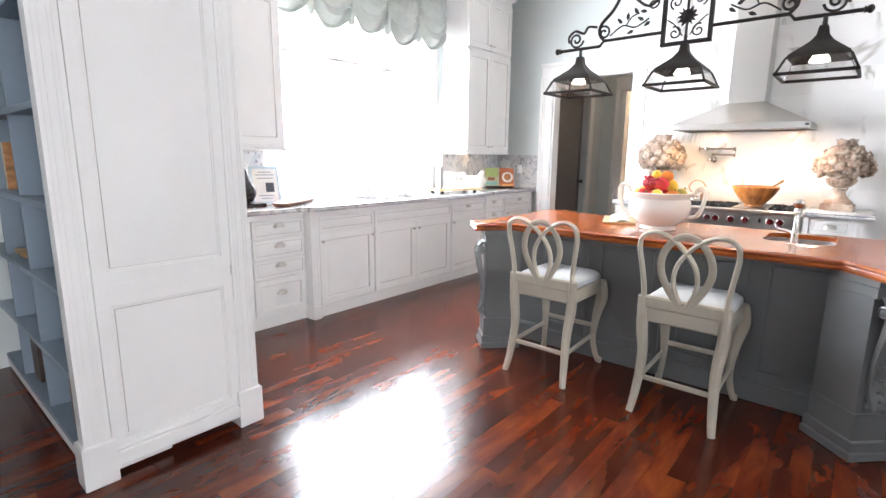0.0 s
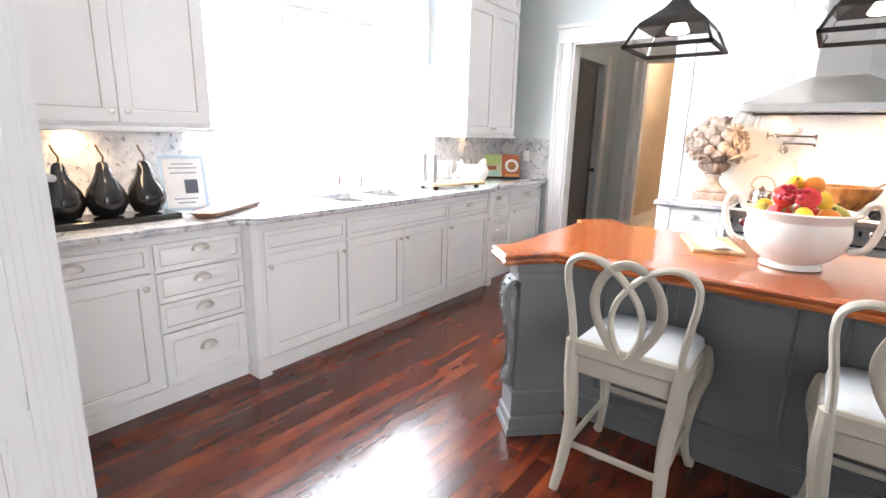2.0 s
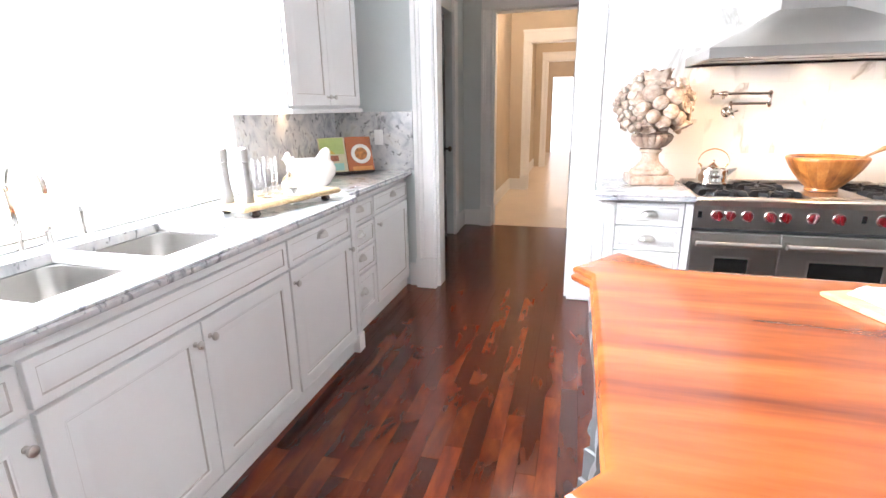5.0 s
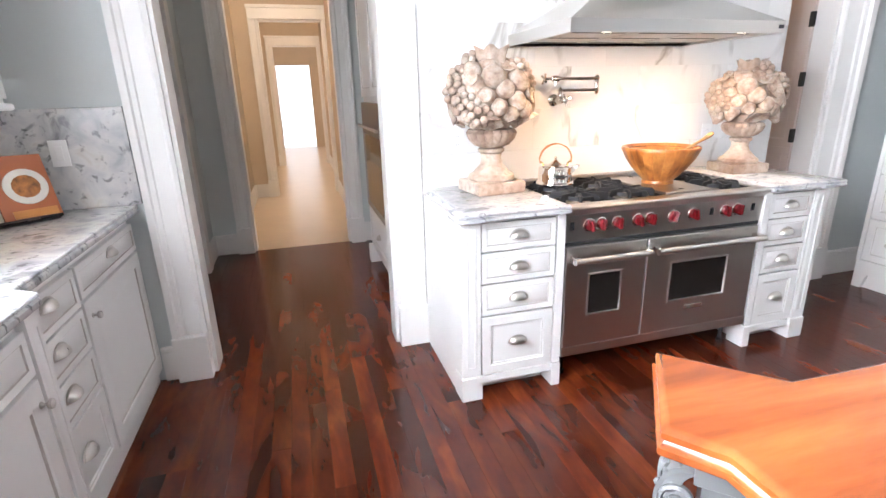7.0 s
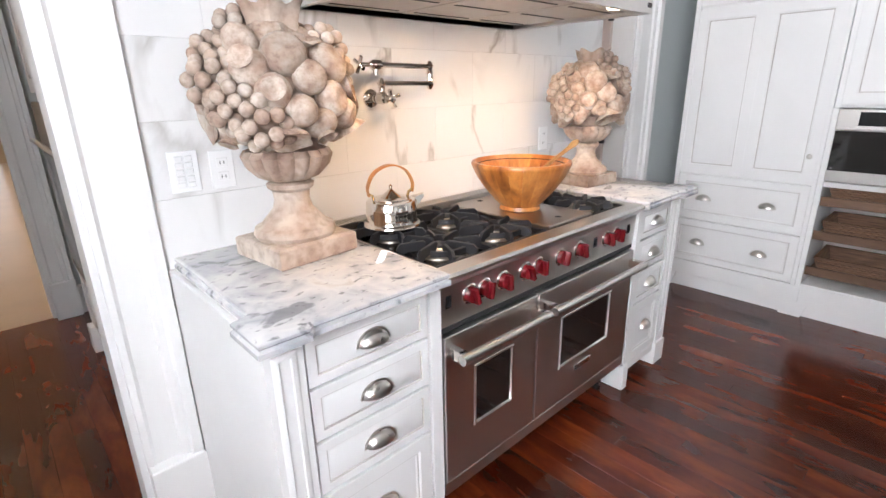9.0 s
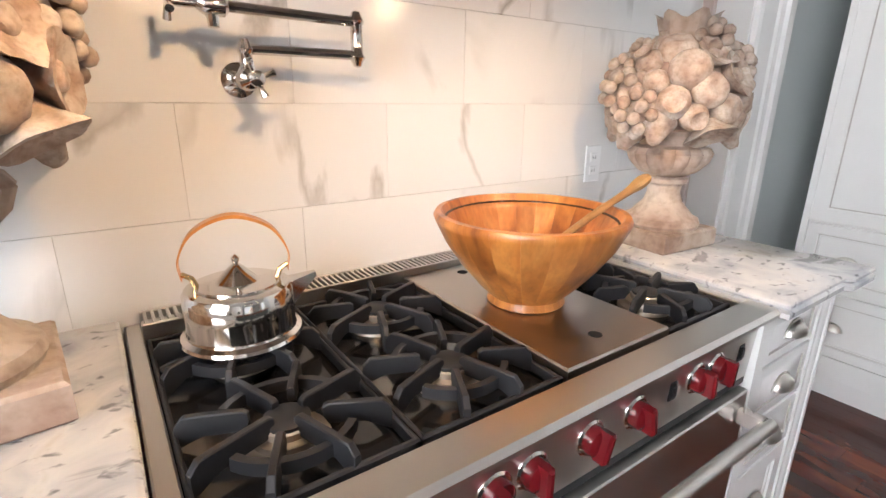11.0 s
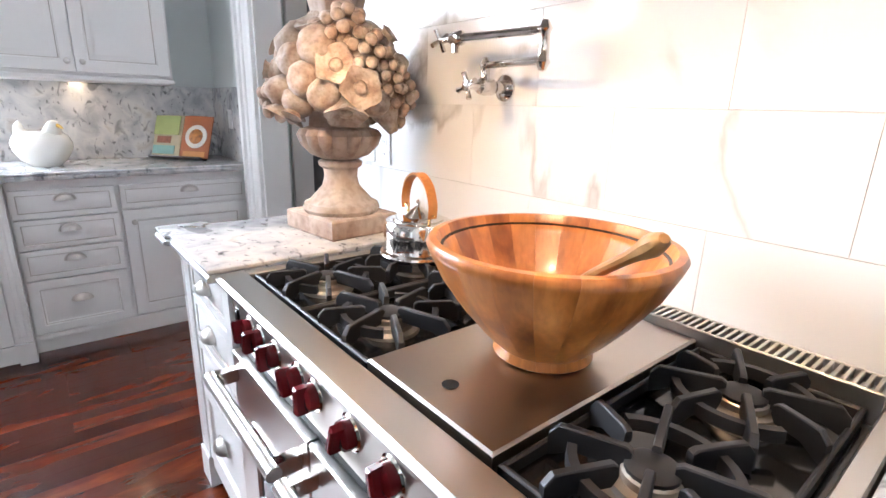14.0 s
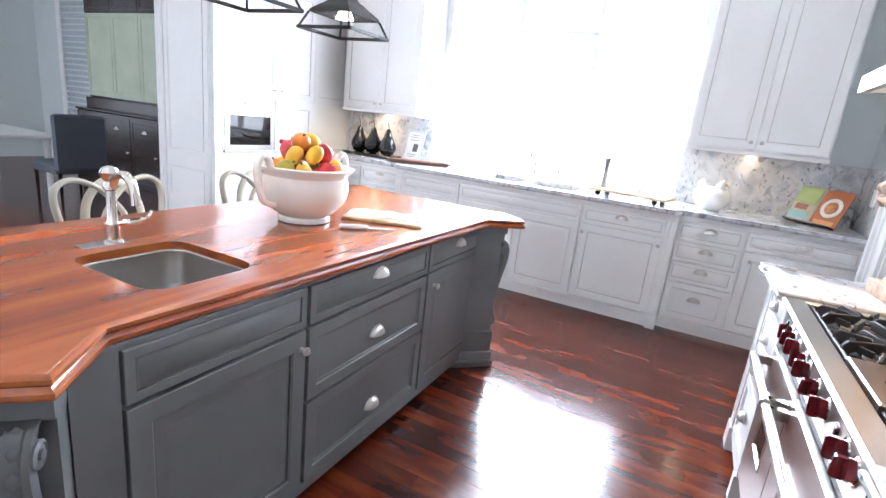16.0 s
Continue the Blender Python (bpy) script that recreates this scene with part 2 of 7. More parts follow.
M_IRONWORK = plain("bronzed_iron", (0.030, 0.024, 0.020), 0.5, 0.4, 0.4, 30)
M_GLASS = glazing("clear_glass")
M_PANE = glazing("window_pane")
M_BULB = glowing("lit_bulb", (1.0, 0.88, 0.70), 14)
M_DAY = glowing("bright_outdoors", (0.97, 0.99, 1.0), 10)
M_DAYDIM = glowing("dull_daylight_outdoors", (0.92, 0.97, 1.0), 1.6)
M_CHAIR = painted("distressed_cream_chair_paint", (0.50, 0.47, 0.39), 0.45, 0.3, 40, (0.36, 0.33, 0.26))
M_SEAT = painted("pale_blue_grey_upholstery", (0.56, 0.59, 0.61), 0.8, 0.1, 220)
M_CERAMIC = painted("white_glazed_ceramic", (0.80, 0.77, 0.71), 0.14, 0.04)
M_DARKWOOD = timber("dark_walnut", (0.012, 0.006, 0.004), (0.026, 0.012, 0.008), (0.05, 0.024, 0.015), 0.25, (4, 4, 0.8), 2)
M_WICKER = timber("brown_wicker", (0.06, 0.028, 0.014), (0.14, 0.07, 0.035), (0.24, 0.13, 0.07), 0.7, (2, 2, 40), 4, 0, 0.2, 0.5)
M_SHELFBLUE = painted("slate_blue_shelf_paint", (0.23, 0.29, 0.35), 0.5, 0.1)
M_HALLTILE = plain("honey_stone_floor", (0.60, 0.48, 0.35), 0.28, 0, 0.08, 3)
M_PLASTIC = plain("white_plastic", (0.82, 0.82, 0.81), 0.3, 0, 0.02)
M_DARK = plain("dark_slot", (0.02, 0.02, 0.02), 0.6)
M_HOLE = plain("unlit_hole", (0.004, 0.004, 0.004), 1.0)
M_BRASS = metal("dull_brass", (0.55, 0.40, 0.20), 0.25)

# ---- building blocks ----


def part(name, bm, mat, parent=None, label="", smooth=True):
    me = bpy.data.meshes.new(name)
    bmesh.ops.recalc_face_normals(bm, faces=bm.faces)
    if smooth:
        for f in bm.faces:
            f.smooth = True
        for e in bm.edges:
            if len(e.link_faces) == 2 and e.calc_face_angle(0) > 0.6:
                e.smooth = False
    bm.to_mesh(me)
    bm.free()
    for mm in (mat if isinstance(mat, (list, tuple)) else [mat]):
        me.materials.append(mm)
    ob = new(name, me)
    if parent:
        ob.parent = parent
        at = parent.location if parent.parent is None else Vector((0, 0, 0))
        ob.matrix_parent_inverse = Matrix.Translation(-at)
    if label:
        ob["label"] = label
    return ob


def thing(name, at, label, category, group="", kind=""):
    """An Empty at the thing's base; its parts are given in world coordinates."""
    e = new(name)
    e.empty_display_size = 0.1
    e.location = at
    return tagged(e, label, category, group, kind)


def solid(name, bm, mat, label, category, kind="", group=""):
    return tagged(part(name, bm, mat), label, category, group, kind)


def facing(x, y, z, way):
    """A frame on a vertical face: u to the right as seen from the front, v up, w outwards."""
    u, w = {"+x": ((0, 1, 0), (1, 0, 0)), "-x": ((0, -1, 0), (-1, 0, 0)), "+y": ((-1, 0, 0), (0, 1, 0)), "-y": ((1, 0, 0), (0, -1, 0))}[way]
    m = Matrix.Identity(4)
    for i in range(3):
        m[i][0], m[i][1], m[i][2], m[i][3] = u[i], (0, 0, 1)[i], w[i], (x, y, z)[i]
    return m


I4 = Matrix.Identity(4)


def loft(bm, rings, m=I4, closed=True, caps=(True, True), mat=0):
    rows = [[bm.verts.new(m @ Vector(p)) for p in r] for r in rings]
    n = len(rows[0])
    for a, b in zip(rows, rows[1:]):
        for i in range(n if closed else n - 1):
            j = (i + 1) % n
            f = bm.faces.new((a[i], a[j], b[j], b[i]))
            f.material_index = mat
    if caps[0] and n > 2:
        bm.faces.new(rows[0][::-1]).material_index = mat
    if caps[1] and n > 2:
        bm.faces.new(rows[-1]).material_index = mat
    return bm


def rect(u0, v0, u1, v1, w):
    return [(u0, v0, w), (u1, v0, w), (u1, v1, w), (u0, v1, w)]


def box(bm, x0, x1, y0, y1, z0, z1, bevel=0.002, m=I4, mat=0):
    b = min(bevel, abs(x1 - x0) / 3, abs(y1 - y0) / 3, abs(z1 - z0) / 3)
    if b <= 0:
        return loft(bm, [rect(x0, y0, x1, y1, z0), rect(x0, y0, x1, y1, z1)], m, mat=mat)
    return loft(bm, [rect(x0 + b, y0 + b, x1 - b, y1 - b, z0), rect(x0, y0, x1, y1, z0 + b), rect(x0, y0, x1, y1, z1 - b), rect(x0 + b, y0 + b, x1 - b, y1 - b, z1)], m, mat=mat)


def B():
    return bmesh.new()


def boxes(*list_of, bevel=0.002, m=I4):
    bm = B()
    for b in list_of:
        box(bm, *b, bevel=bevel, m=m)
    return bm


def inset_panel(bm, m, u0, v0, w, h, steps, mat=0):
    """A rectangular front built of rings: (inset from the edge, height above the face)."""
    rings = [rect(u0 + i, v0 + i, u0 + w - i, v0 + h - i, d) for i, d in steps]
    n = len(bm.faces)
    loft(bm, rings, m, mat=mat)
    bm.faces.ensure_lookup_table()
    for k, ((i0, d0), (i1, d1)) in enumerate(zip(steps, steps[1:])):
        if i0 > 0.02 and i1 - i0 < 0.0027 and min(d0, d1) <= -0.004:   # groove line in the second material, glaze on white fronts
            for f in range(n + 4 * k, n + 4 * k + 4):
                bm.faces[f].material_index = mat + 1
    return bm


DOOR = ((0, -0.022), (0, -0.002), (0.002, 0), (0.058, 0), (0.061, -0.003), (0.065, -0.003), (0.067, -0.009), (0.0695, -0.009), (0.075, -0.009), (0.095, -0.003), (0.097, -0.003))
DRAWER = ((0, -0.022), (0, -0.002), (0.002, 0), (0.026, 0), (0.028, -0.004), (0.030, -0.004), (0.033, -0.004), (0.036, -0.002))
FRAMED = ((0, -0.022), (0, -0.002), (0.002, 0), (0.045, 0), (0.05, -0.006), (0.0525, -0.006), (0.056, -0.006), (0.06, -0.009))


def lathe(bm, prof, m=I4, seg=20, caps=(True, True), mat=0):
    """Profile rows (radius, height), turned about the third axis."""
    rings = [[(r * math.cos(2 * math.pi * k / seg), r * math.sin(2 * math.pi * k / seg), z) for k in range(seg)] for r, z in prof]
    return loft(bm, rings, m, caps=caps, mat=mat)


def tube(bm, pts, r, seg=8, m=I4, ends=True, flat=1.0, mat=0):
    """A round bar along points; r is one radius, or one for each point; flat squeezes it."""
    pts = [Vector(p) for p in pts]
    rs = r if isinstance(r, (list, tuple)) else [r] * len(pts)
    rings, up = [], None
    for i, p in enumerate(pts):
        t = (pts[min(i + 1, len(pts) - 1)] - pts[max(i - 1, 0)]).normalized()
        if up is None:
            up = Vector((0, 0, 1)) if abs(t.z) < 0.9 else Vector((0, 1, 0))
        a = t.cross(up).normalized()
        up = a.cross(t).normalized()
        rings.append([p + (a * math.cos(2 * math.pi * k / seg) * flat + up * math.sin(2 * math.pi * k / seg)) * rs[i] for k in range(seg)])
    return loft(bm, rings, m, caps=(ends, ends), mat=mat)


def smooth_path(pts, n=6, closed=False):
    """A Catmull-Rom curve through the points."""
    pts = [Vector(p) for p in pts]
    out = []
    m = len(pts)
    for i in range(m if closed else m - 1):
        p0, p1, p2, p3 = (pts[(i + k) % m] if closed else pts[max(0, min(m - 1, i + k))] for k in (-1, 0, 1, 2))
        for s in range(n):
            t = s / n
            out.append(0.5 * (2 * p1 + (p2 - p0) * t + (2 * p0 - 5 * p1 + 4 * p2 - p3) * t * t + (3 * p1 - p0 - 3 * p2 + p3) * t ** 3))
    if not closed:
        out.append(pts[-1])
    return out


def prism(bm, outline, z0, z1, bevel=0.0, m=I4, mat=0):
    """An upright slab over a plan outline (anticlockwise)."""
    if bevel:
        return loft(bm, [shrink(outline, bevel, z0), shrink(outline, 0, z0 + bevel), shrink(outline, 0, z1 - bevel), shrink(outline, bevel, z1)], m, mat=mat)
    return loft(bm, [[(x, y, z0) for x, y in outline], [(x, y, z1) for x, y in outline]], m, mat=mat)


def shrink(outline, d, z):
    """The outline moved inwards by d, at height z."""
    n, out = len(outline), []
    for i in range(n):
        p, q, r = (Vector(outline[(i + k) % n]) for k in (-1, 0, 1))
        a, b = (q - p).normalized(), (r - q).normalized()
        na, nb = Vector((-a.y, a.x)), Vector((-b.y, b.x))
        k = (na + nb) / (1 + na.dot(nb))
        s = q + k * d
        out.append((s.x, s.y, z))
    return out


def knob(parent, m, u, v):
    bm = B()
    lathe(bm, [(0.010, 0), (0.010, 0.002), (0.0055, 0.004), (0.005, 0.014), (0.012, 0.018), (0.0155, 0.024), (0.014, 0.030), (0.006, 0.034), (0.0005, 0.0345)], m @ Matrix.Translation((u, v, 0)), 14)
    return part("knob", bm, M_NICKEL, parent, "round brushed nickel knob")


def cup_pull(parent, m, u, v, a=0.046):
    bm = B()
    q = m @ Matrix.Translation((u, v - 0.012, 0))
    rings = []
    for i in range(6):
        s = i / 5 * math.pi / 2
        rings.append([(a * math.cos(f) * math.cos(s), 0.036 * math.sin(f) * math.cos(s) - 0.002, 0.003 + 0.027 * math.sin(s)) for f in (math.pi * k / 12 for k in range(13))])
    rings[-1] = [(0.0008 * math.cos(math.pi * k / 12), 0.0008 * math.sin(math.pi * k / 12), 0.03) for k in range(13)]
    loft(bm, rings, q, closed=True, caps=(True, False))
    loft(bm, [[((a + 0.006) * math.cos(f), 0.042 * math.sin(f) - 0.003, w) for f in (math.pi * k / 12 for k in range(13))] for w in (0.0, 0.004)], q)
    return part("cup_pull", bm, M_NICKEL, parent, "brushed nickel cup pull")


def front(parent, m, u0, v0, w, h, kind="door", hardware=(), mat=None):
    """A door or drawer front with its knobs or pulls: hardware rows (kind, u, v)."""
    bm = B()
    inset_panel(bm, m, u0 + 0.002, v0 + 0.002, w - 0.004, h - 0.004, DOOR if kind == "door" else (DRAWER if h < 0.2 else FRAMED))
    ob = part("door" if kind == "door" else "drawer_front", bm, [mat or M_WHITE, M_DARKGROOVE if mat else M_GROOVE], parent)
    for k, u, v in hardware:
        (knob if k == "knob" else cup_pull)(ob, m, u, v)
    return ob

# ---- the large structure ----
XW, YN, XE, YS, HC = -3.95, 6.60, 2.20, -5.4, 3.66   # wall faces and ceiling height
XF = 4.6


def wall(name, pieces, mat, label):
    bm = B()
    for p in pieces:
        box(bm, *p, bevel=0)
    return tagged(part(name, bm, mat, smooth=False), label, "wall", "", "structure")


wall("wall_west", [(XW - 0.22, XW, YS, 2.80, 0, HC), (XW - 0.22, XW, 2.80, 5.30, 0, 1.0), (XW - 0.22, XW, 2.80, 5.30, 3.05, HC), (XW - 0.22, XW, 5.30, YN + 0.18, 0, HC)], M_WALL, "pale blue-grey plastered kitchen wall with a wide window opening")
wall("wall_north", [(XW - 0.22, -3.075, YN, YN + 0.16, 0, HC), (-3.075, -2.01, YN, YN + 0.16, 2.46, HC), (-2.01, 0.62, YN, YN + 0.16, 0, HC), (0.62, 1.12, YN, YN + 0.16, 2.46, HC), (1.12, XE + 0.2, YN, YN + 0.16, 0, HC)], M_WALL, "pale blue-grey plastered wall with two tall doorways")
wall("wall_east", [(XE, XE + 0.2, 1.6, YN, 0, HC)], M_WALL, "pale blue-grey wall behind the tall cabinets")
wall("wall_living", [(XE, XF, 1.6, 1.8, 0, HC), (XF, XF + 0.2, YS, 1.8, 0, 0.5), (XF, XF + 0.2, YS, 1.8, 3.0, HC), (XF, XF + 0.2, YS, -3, 0.5, 3.0), (XF, XF + 0.2, 0.6, 1.8, 0.5, 3.0)], M_WALL, "pale blue-grey wall of the adjoining living space")
wall("wall_south", [(XW - 0.22, -2.6, YS - 0.2, YS, 0, HC), (-2.6, 1.5, YS - 0.2, YS, 0, 0.4), (-2.6, 1.5, YS - 0.2, YS, 3.0, HC), (1.5, XF + 0.2, YS - 0.2, YS, 0, HC)], M_WALL, "pale blue-grey far wall with a wide window")
tagged(part("ceiling", boxes((XW - 0.22, XF + 0.2, YS - 0.2, YN + 0.16, HC, HC + 0.15), bevel=0), M_CEIL, smooth=False), "white painted high ceiling", "ceiling", "", "structure")
tagged(part("floor_base", boxes((XW - 0.22, XF + 0.2, YS - 0.2, 8.99, -0.25, -0.012), bevel=0), M_DARK, smooth=False), "dark subfloor under the hardwood boards", "floor", "", "structure")

# hall and rooms beyond the doorway
wall("wall_hall_left", [(-3.5, -3.38, 6.76, 7.0, 0, HC), (-3.5, -3.38, 8.42, 8.97, 0, HC), (-3.5, -3.38, 7.0, 8.42, 2.46, HC), (-4.9, -3.5, 8.42, 8.54, 0, HC), (-4.9, -3.5, 6.88, 7.0, 0, HC), (-4.9, -4.8, 7.0, 8.42, 0, HC)], M_WALL, "grey-blue hall wall with a doorway")
wall("wall_hall_right", [(-1.28, -1.16, 6.76, 8.97, 0, HC)], M_WALL, "grey-blue hall wall behind the built-in oven")
wall("wall_hall_end", [(-3.5, -3.01, 8.97, 9.11, 0, HC), (-2.05, -1.16, 8.97, 9.11, 0, HC), (-3.01, -2.05, 8.97, 9.11, 2.56, HC)], M_WALL, "hall end wall with a cased opening")
wall("wall_passage", [(-3.32, -3.2, 9.11, 12.0, 0, HC), (-1.9, -1.78, 9.11, 12.0, 0, HC), (-3.3, -2.86, 12.0, 12.14, 0, HC), (-1.94, -1.78, 12.0, 12.14, 0, HC), (-2.86, -1.94, 12.0, 12.14, 2.56, HC), (-3.2, -3.08, 12.14, 15.8, 0, HC), (-1.78, -1.66, 12.14, 15.8, 0, HC), (-3.2, -2.8, 15.8, 15.94, 0, HC), (-1.84, -1.6, 15.8, 15.94, 0, HC), (-2.8, -1.84, 15.8, 15.94, 2.56, HC), (-3.2, -3.08, 15.94, 20.0, 0, HC), (-1.5, -1.38, 15.94, 20.0, 0, HC), (-1.9, -1.5, 20.0, 20.1, 0, HC), (-3.1, -2.86, 20.0, 20.1, 0, HC), (-2.86, -1.9, 20.0, 20.1, 2.4, HC)], M_TAN, "tan plastered passage walls with cased openings")
tagged(part("floor_passage", boxes((-3.3, -1.2, 8.99, 20.3, -0.2, 0.0), bevel=0), M_HALLTILE, smooth=False), "polished honey-coloured stone passage floor", "floor", "", "structure")
tagged(part("ceiling_passage", boxes((-4.9, -1.16, 6.76, 20.1, HC - 0.3, HC - 0.2), bevel=0), M_CEIL, smooth=False), "white ceiling over the hall", "ceiling", "", "structure")
wall("wall_side_room", [(0.3, 0.42, 6.76, 9.2, 0, HC), (2.3, 2.42, 6.76, 9.2, 0, HC), (0.3, 2.42, 9.2, 9.3, 0, HC)], M_TAN, "warm tan walls of the small side room")
tagged(part("ceiling_side_room", boxes((0.3, 2.42, 6.76, 9.3, 2.9, 3.0), bevel=0), M_CEIL, smooth=False), "white ceiling of the side room", "ceiling", "", "structure")
tagged(part("floor_side_room", boxes((0.3, 2.42, 6.76, 9.3, -0.2, 0.0), bevel=0), M_FLOOR, smooth=False), "dark hardwood floor of the side room", "floor", "", "structure")

# bright outdoors beyond the windows
for b, mat in (((-7.5, -7.48, -1.0, 9.5, -2, 7), M_DAY), ((-6, 6, -9.0, -8.98, -2, 6), M_DAYDIM), ((-3.4, -1.2, 21.5, 21.52, -0.5, 4), M_DAYDIM), ((8.0, 8.02, -5, 2.5, -1, 5), M_DAY)):
    tagged(part("backdrop", boxes(b, bevel=0), mat, smooth=False), "overexposed bright daylight outdoors", "backdrop", "", "structure")


def casing(name, x0, x1, y, top, width, way, label, depth=0.16, head=0.19, ends=(True, True)):
    """Moulded architrave round an opening in a wall that runs along x, with plinth blocks and a lining."""
    t = thing(name, ((x0 + x1) / 2, y, 0), label, "door frame", "", "structure")
    s = -1 if way == "-y" else 1
    prof = ((0.0, 0.022), (0.018, 0.030), (0.03, 0.022), (width * 0.62, 0.026), (width * 0.66, 0.036), (width * 0.78, 0.042), (width * 0.82, 0.058), (width, 0.062))
    for k, (xin, sg) in enumerate(((x0, -1), (x1, 1))):
        if not ends[k]:
            continue
        pts = [(xin + sg * a, y + s * d) for a, d in prof] + [(xin + sg * width, y), (xin, y)]
        if sg * s > 0:
            pts = pts[::-1]
        part("jamb_casing", prism(B(), pts, 0.26, top + 0.0), M_TRIM, t, smooth=False)
        part("plinth_block", boxes((min(xin, xin + sg * (width + 0.006)), max(xin, xin + sg * (width + 0.006)), min(y, y + s * 0.07), max(y, y + s * 0.07), 0, 0.26), bevel=0.004), M_TRIM, t)
    part("head_casing", boxes((x0 - width, x1 + width, min(y, y + s * 0.035), max(y, y + s * 0.035), top, top + head), (x0 - width - 0.01, x1 + width + 0.01, min(y, y + s * 0.06), max(y, y + s * 0.06), top + head - 0.045, top + head), bevel=0.003), M_TRIM, t)
    d = depth * -s
    part("lining", boxes((x0, x0 + 0.02, min(y, y + d), max(y, y + d), 0, top), (x1 - 0.02, x1, min(y, y + d), max(y, y + d), 0, top), (x0, x1, min(y, y + d), max(y, y + d), top - 0.02, top)), M_TRIM, t)
    return t


casing("door_frame_1", -3.075, -2.01, YN, 2.46, 0.165, "-y", "white moulded casing round the hall doorway")
casing("door_frame_2", 0.62, 1.12, YN, 2.46, 0.24, "-y", "white moulded casing round the side doorway", ends=(False, True))
casing("door_frame_3", -3.01, -2.05, 8.97, 2.56, 0.14, "-y", "white casing at the end of the hall")
casing("door_frame_4", -2.86, -1.94, 12.0, 2.56, 0.12, "-y", "cream casing in the tan passage")
casing("door_frame_5", -2.8, -1.84, 15.8, 2.56, 0.12, "-y", "cream casing far along the tan passage")


def baseboard(x0, x1, y0, y1, h=0.2):
    bm = boxes((x0, x1, y0, y1, 0, h - 0.03), bevel=0.002)
    box(bm, x0, x1, y0, y1, h - 0.03, h, 0.006)
    return tagged(part("baseboard", bm, M_TRIM), "white painted moulded baseboard", "baseboard", "", "structure")


for b in ((-3.38, -3.36, 8.55, 8.97), (-3.36, -3.15, 8.95, 8.97), (-1.91, -1.80, 8.94, 8.97), (-3.32, -3.245, YN - 0.02, YN), (1.37, XE, YN - 0.025, YN), (XW, XW + 0.02, YS, 0.8), (-3.2, -3.17, 9.25, 12.0), (-1.93, -1.9, 9.25, 12.0), (-3.2, -2.98, 11.97, 12.0), (-3.08, -3.05, 12.14, 15.8), (-1.81, -1.78, 12.14, 15.8)):
    baseboard(*b)

# dark side door of the hall, standing open in its frame
t = thing("door_1", (-3.45, 7.7, 0), "dark grey panelled hall door, ajar, with a black knob", "door", "", "structure")
fr = facing(-3.44, 7.02, 0, "+x")
bm = B()
inset_panel(bm, fr, 0.0, 0.01, 1.30, 2.42, DOOR)
part("leaf", bm, plain("dark_grey_door", (0.10, 0.10, 0.11), 0.4), t)
part("door_knob", lathe(B(), [(0.03, 0), (0.03, 0.006), (0.012, 0.01), (0.012, 0.04), (0.03, 0.05), (0.034, 0.065), (0.02, 0.078), (0.001, 0.08)], fr @ Matrix.Translation((1.24, 1.03, 0))), M_DARK, t)
for yy in (6.93, 8.42):
    tagged(part("trim", boxes((-3.38, -3.345, yy - 0.02, yy + 0.12, 0, 2.6), bevel=0.006), M_TRIM), "white door casing in the hall", "trim", "", "structure")

# pale door of the side room, open, with dark hinges
t = thing("door_2", (1.08, 6.8, 0), "pale pinkish panelled door standing open on dark hinges", "door", "", "structure")
fr = facing(1.075, 7.46, 0, "-x")
bm = B()
inset_panel(bm, fr, 0.0, 0.01, 0.70, 1.0, DOOR)
inset_panel(bm, fr, 0.0, 1.01, 0.70, 1.42, DOOR)
part("leaf", bm, painted("pinkish_white_door_paint", (0.70, 0.60, 0.55), 0.4), t)
for hz in (0.3, 1.1, 1.5, 1.9):
    part("hinge", boxes((1.062, 1.085, 6.745, 6.775, hz - 0.05, hz + 0.05), bevel=0.003), M_DARK, t, "dark bronze hinge")
tagged(part("trim", boxes((0.62, 0.66, YN - 0.0, YN + 0.18, 0, 2.46), bevel=0.004), M_TAN), "warm tan door lining of the side room", "trim", "", "structure")

# ---- kitchen window ----
t = thing("window_1", (XW - 0.1, 4.05, 1.0), "wide white three-light kitchen window, blown out by daylight", "window", "", "structure")
part("window_frame", boxes((XW - 0.16, XW - 0.06, 2.80, 2.86, 1.0, 3.05), (XW - 0.16, XW - 0.06, 5.24, 5.30, 1.0, 3.05), (XW - 0.16, XW - 0.06, 2.86, 5.24, 1.0, 1.05), (XW - 0.16, XW - 0.06, 2.86, 5.24, 2.99, 3.05), bevel=0.006), M_TRIM, t)
for yy in (3.61, 4.40):
    part("mullion", boxes((XW - 0.15, XW - 0.07, yy - 0.035, yy + 0.035, 1.05, 2.99), bevel=0.006), M_TRIM, t)
part("transom", boxes((XW - 0.145, XW - 0.075, 2.86, 5.24, 2.36, 2.40), bevel=0.006), M_TRIM, t)
for y0, y1 in ((2.86, 3.575), (3.645, 4.365), (4.435, 5.24)):
    p = part("pane", boxes((XW - 0.115, XW - 0.109, y0, y1, 1.05, 2.99), bevel=0), M_PANE, t)
    p.visible_shadow = False
part("window_sill", boxes((XW - 0.2, XW + 0.02, 2.80, 5.30, 0.99, 1.003), bevel=0.006), M_TRIM, t)
